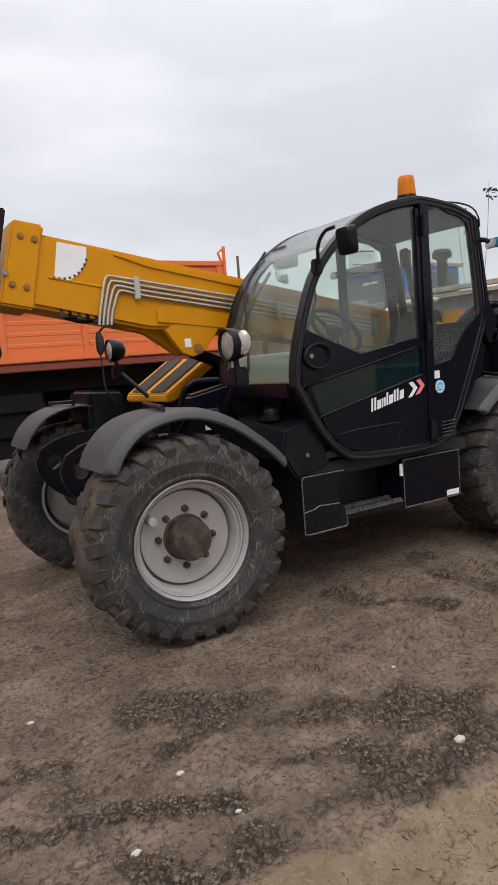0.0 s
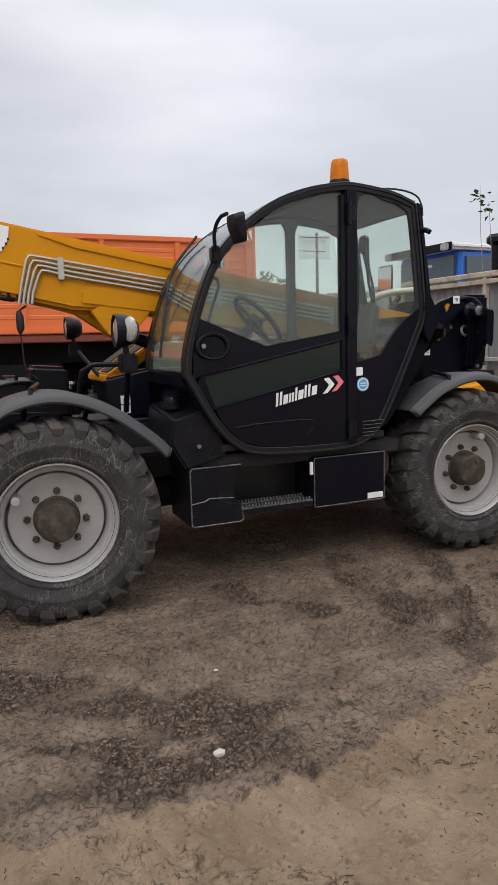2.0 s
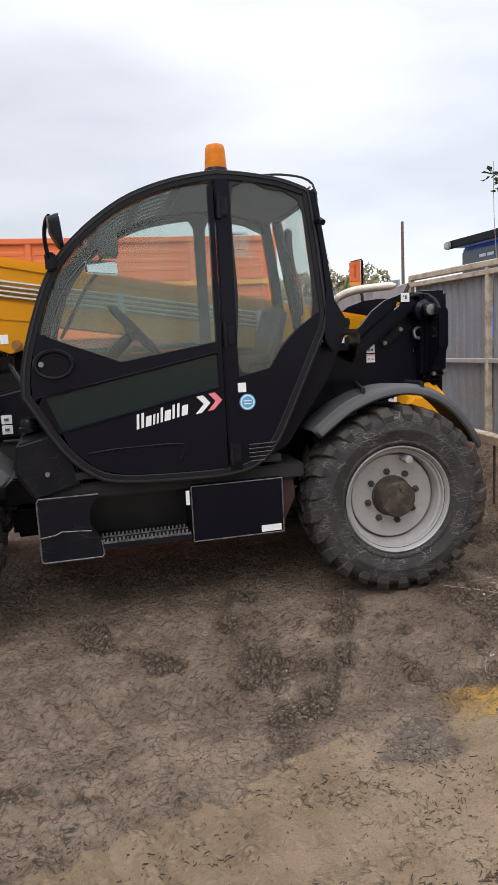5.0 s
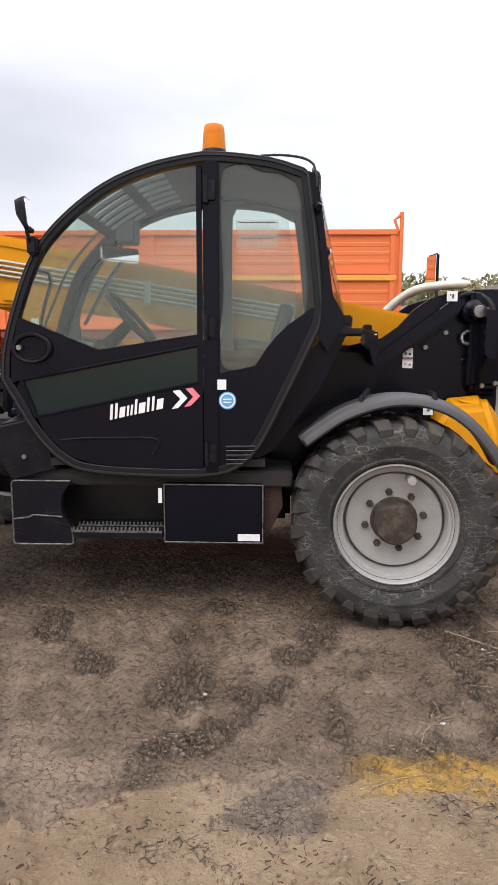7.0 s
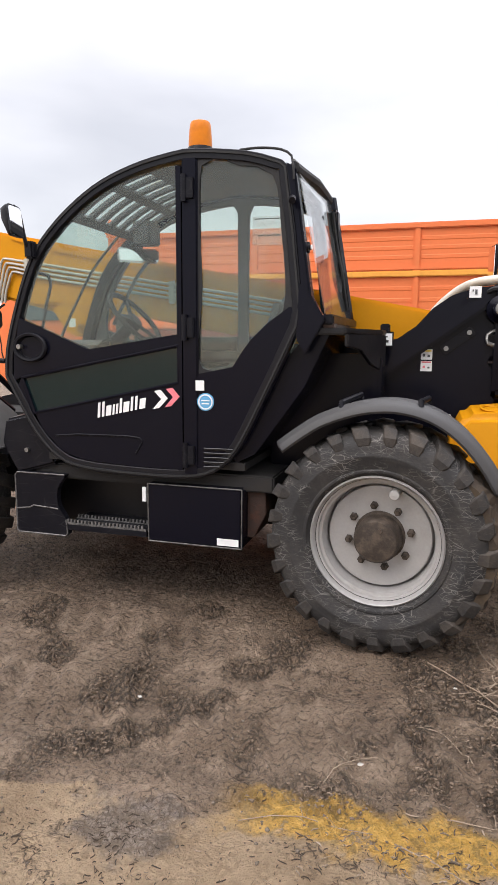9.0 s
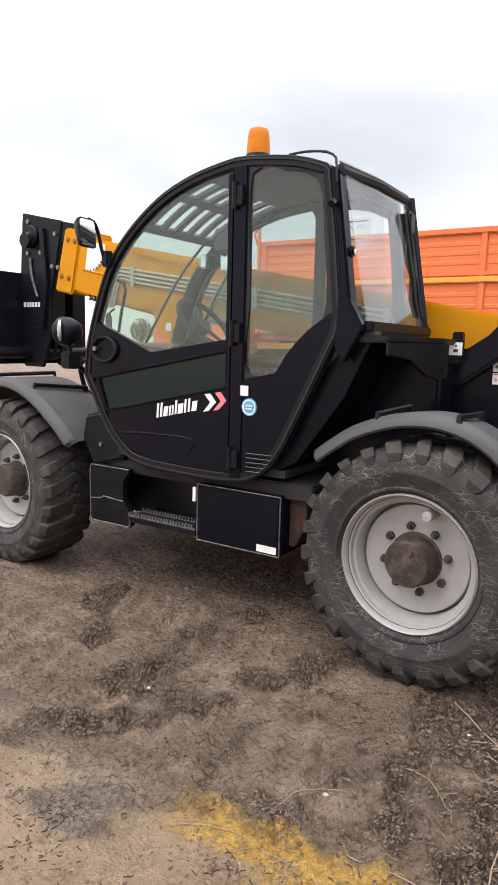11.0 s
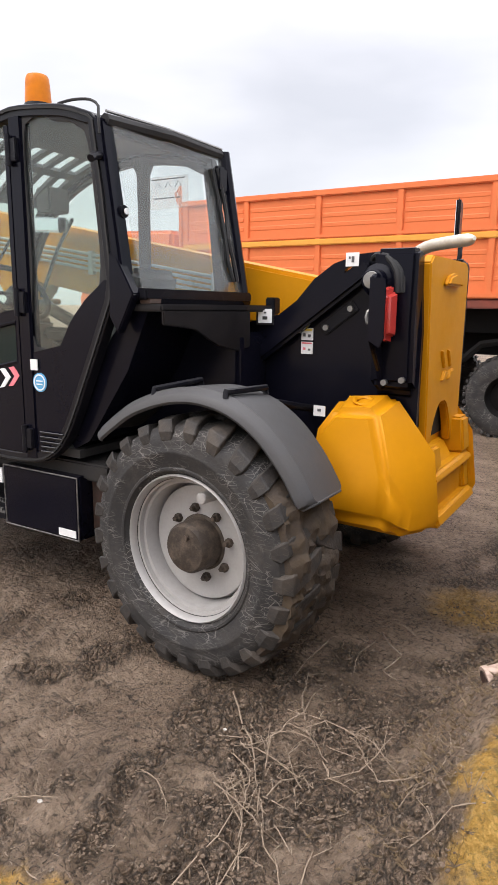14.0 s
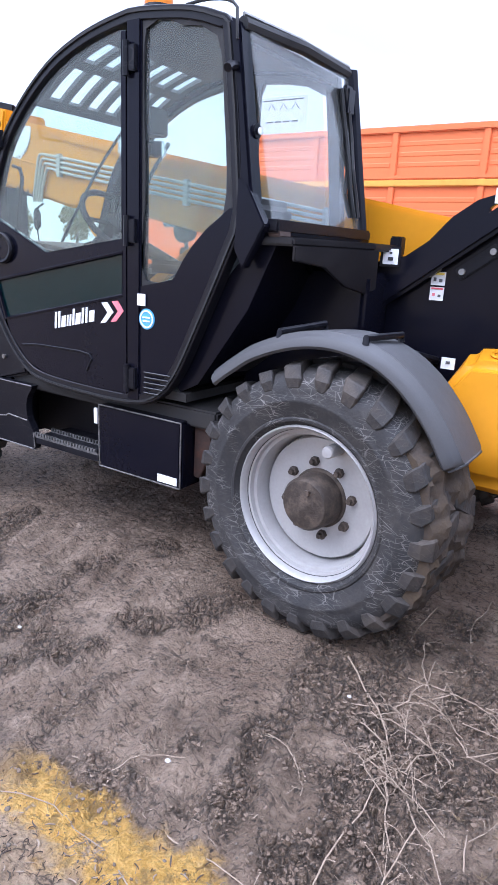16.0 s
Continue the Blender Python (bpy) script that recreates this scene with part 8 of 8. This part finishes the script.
def litter_bits(count, area, size, mat, seed, name, label, keep=None):
    """Small curled flakes and twig ends lying loose on the soil."""
    r_ = random.Random(seed)
    v, f = [], []
    rg_ = np.random.default_rng(seed)
    xs, ys = rg_.uniform(area[0], area[1], count * 10), rg_.uniform(area[2], area[3], count * 10)
    ok = np.nonzero((keep(xs, ys) if keep else np.ones(len(xs))) > rg_.random(len(xs)))[0][:count]
    xs, ys = xs[ok], ys[ok]
    zs = ground_height(xs, ys)
    for x, y, zg in zip(xs.tolist(), ys.tolist(), zs.tolist()):
        L, a = r_.uniform(*size), r_.uniform(0, 6.28)
        w, bend = L * r_.uniform(0.03, 0.09), r_.uniform(-1.0, 1.0)
        z0 = zg + 0.003
        px, py, i = x, y, len(v)
        for k in range(4):
            c, s_ = math.cos(a), math.sin(a)
            t_ = (0.5, 1.0, 0.9, 0.25)[k] * w
            z = z0 + 0.35 * L * (0, 0.25, 0.3, 0.1)[k] * r_.random()
            v += [(px - s_ * t_, py + c * t_, z), (px + s_ * t_, py - c * t_, z + w * 0.5), (px, py, z - 0.004)]
            px, py, a = px + c * L / 3, py + s_ * L / 3, a + bend * 0.6
        for k in range(3):
            for m_ in range(3):
                p0, p1 = i + 3 * k + m_, i + 3 * k + (m_ + 1) % 3
                f.append((p0, p1, p1 + 3, p0 + 3))
    me = bpy.data.meshes.new(name)
    me.from_pydata(v, [], f)
    me.materials.append(mat)
    tagged(new(name, me), label, "litter", kind="stuff")


litter_bits(480, (-1.4, 4.1, -2.75, -1.35), (0.006, 0.026), DARK_LITTER, 31, "dark_litter", "dark scraps of leaf and twig on clay", drifted)
litter_bits(260, (0.8, 2.6, -2.35, -1.8), (0.012, 0.045), DARK_LITTER, 37, "litter_line", "dark curled litter washed into a line on the clay", washed_line)
litter_bits(200, (0.2, 2.3, -1.85, -1.42), (0.006, 0.026), DARK_LITTER, 34, "leaf_scraps", "brown leaf scraps where clay meets dirt", drifted)
litter_bits(280, (2.2, 4.1, -2.2, -1.1), (0.008, 0.036), DARK_LITTER, 35, "twig_litter", "dark twig and straw litter beside the sand", drifted)
litter_bits(150, (2.3, 4.1, -1.9, -1.1), (0.008, 0.030), STEM, 36, "straw_scraps", "pale straw scraps beside the sand", drifted)
litter_bits(800, (-1.2, 4.1, -1.7, 1.2), (0.005, 0.022), DARK_LITTER, 32, "trodden_litter", "dark leaf scraps trodden into the dirt", churned)
litter_bits(90, (1.9, 4.2, -1.9, 0.6), (0.010, 0.028), STEM, 33, "pale_litter", "pale dry leaf scraps on the dirt")

pipe_axis = [Vector((4.09, 0.10, 0.275)), Vector((4.22, 0.19, 0.315)), Vector((4.40, 0.31, 0.370))]
scrap = thing("scrap_pipe", (4.10, 0.11, float(ground_height(np.array(4.10), np.array(0.11)))), "pale enamelled pipe end flaking to rust on the sandy mound", "scrap metal")
part("pipe", tube([tuple(q) for q in pipe_axis], [0.042, 0.046, 0.052], 20), SCRAP, scrap, "cream enamel flaking off rusty pipe", True)
pd = (pipe_axis[0] - pipe_axis[1]).normalized()
part("pipe_rim", tube([tuple(pipe_axis[0] - pd * 0.006), tuple(pipe_axis[0] + pd * 0.014)], 0.047, 20), SCRAP, scrap, "", True)
# solid rust-dark disc painted as the shaded inside of the pipe
part("pipe_bore", tube([tuple(pipe_axis[0] + pd * 0.010), tuple(pipe_axis[0] + pd * 0.018)], 0.033, 18), RED_RUST, scrap, "dark rust disc standing in for the shaded open end")


def tufts(count, seed):
    """Short dead grass blades along the foot of the sandy bank."""
    r_ = random.Random(seed)
    v, f = [], []
    for k in range(count):
        y = r_.gauss(-0.3, 0.6)
        x = r_.gauss(4.03, 0.09) - 0.06 * abs(y)
        if k % 2:
            y = r_.uniform(0.9, 4.2)
            x = r_.gauss(4.35, 0.35)
        z = float(ground_height(np.array(x), np.array(y)))
        for _ in range(7):
            a, L = r_.uniform(0, 6.28), r_.uniform(0.012, 0.038)
            tip = Vector((x + math.cos(a) * L * 0.8, y + math.sin(a) * L * 0.8, z + L * r_.uniform(0.2, 0.8)))
            s = Vector((-math.sin(a), math.cos(a), 0)) * 0.0014
            i = len(v)
            v += [(x - s.x, y - s.y, z - 0.004), (x + s.x, y + s.y, z - 0.004), tuple(tip), (x, y, z + 0.004)]
            f += [(i, i + 1, i + 2), (i + 1, i + 3, i + 2), (i + 3, i, i + 2)]
    me = bpy.data.meshes.new("dead_grass")
    me.from_pydata(v, [], f)
    me.materials.append(DEAD_GRASS)
    return me


tagged(new("dead_grass", tufts(700, 77)), "short dead grass along the sandy bank", "grass", kind="stuff")


def straw(count, area, seed):
    r_ = random.Random(seed)
    v, f = [], []
    for k in range(count):
        x, y = r_.uniform(area[0], area[1]), r_.gauss((area[2] + area[3]) / 2, (area[3] - area[2]) / 4)
        a, L = r_.uniform(0, 6.28), r_.uniform(0.015, 0.06)
        z = float(ground_height(np.array(x), np.array(y))) + 0.004
        d = Vector((math.cos(a), math.sin(a), r_.uniform(-0.05, 0.15))) * L
        s = Vector((-math.sin(a), math.cos(a), 0)) * 0.0007
        u = Vector((0, 0, 0.0014))
        i = len(v)
        p = Vector((x, y, z))
        for q in (p - s, p + s, p + u, p + d - s, p + d + s, p + d + u):
            v.append(tuple(q))
        f += [(i, i + 1, i + 4, i + 3), (i + 1, i + 2, i + 5, i + 4), (i + 2, i, i + 3, i + 5)]
    me = bpy.data.meshes.new("straw")
    me.from_pydata(v, [], f)
    me.materials.append(STEM)
    return me


tagged(new("straw", straw(160, (2.6, 4.4, -1.5, -0.2), 31)), "scattered pale dry straw on the ground", "straw", kind="stuff")
tagged(new("straw", straw(160, (3.4, 4.6, -0.9, 1.2), 32)), "scattered pale dry straw on the ground", "straw", kind="stuff")
tagged(new("dry_leaves", straw(120, (0.2, 3.0, -2.4, -1.0), 33)), "small dry twigs pressed into the clay", "twigs", kind="stuff")
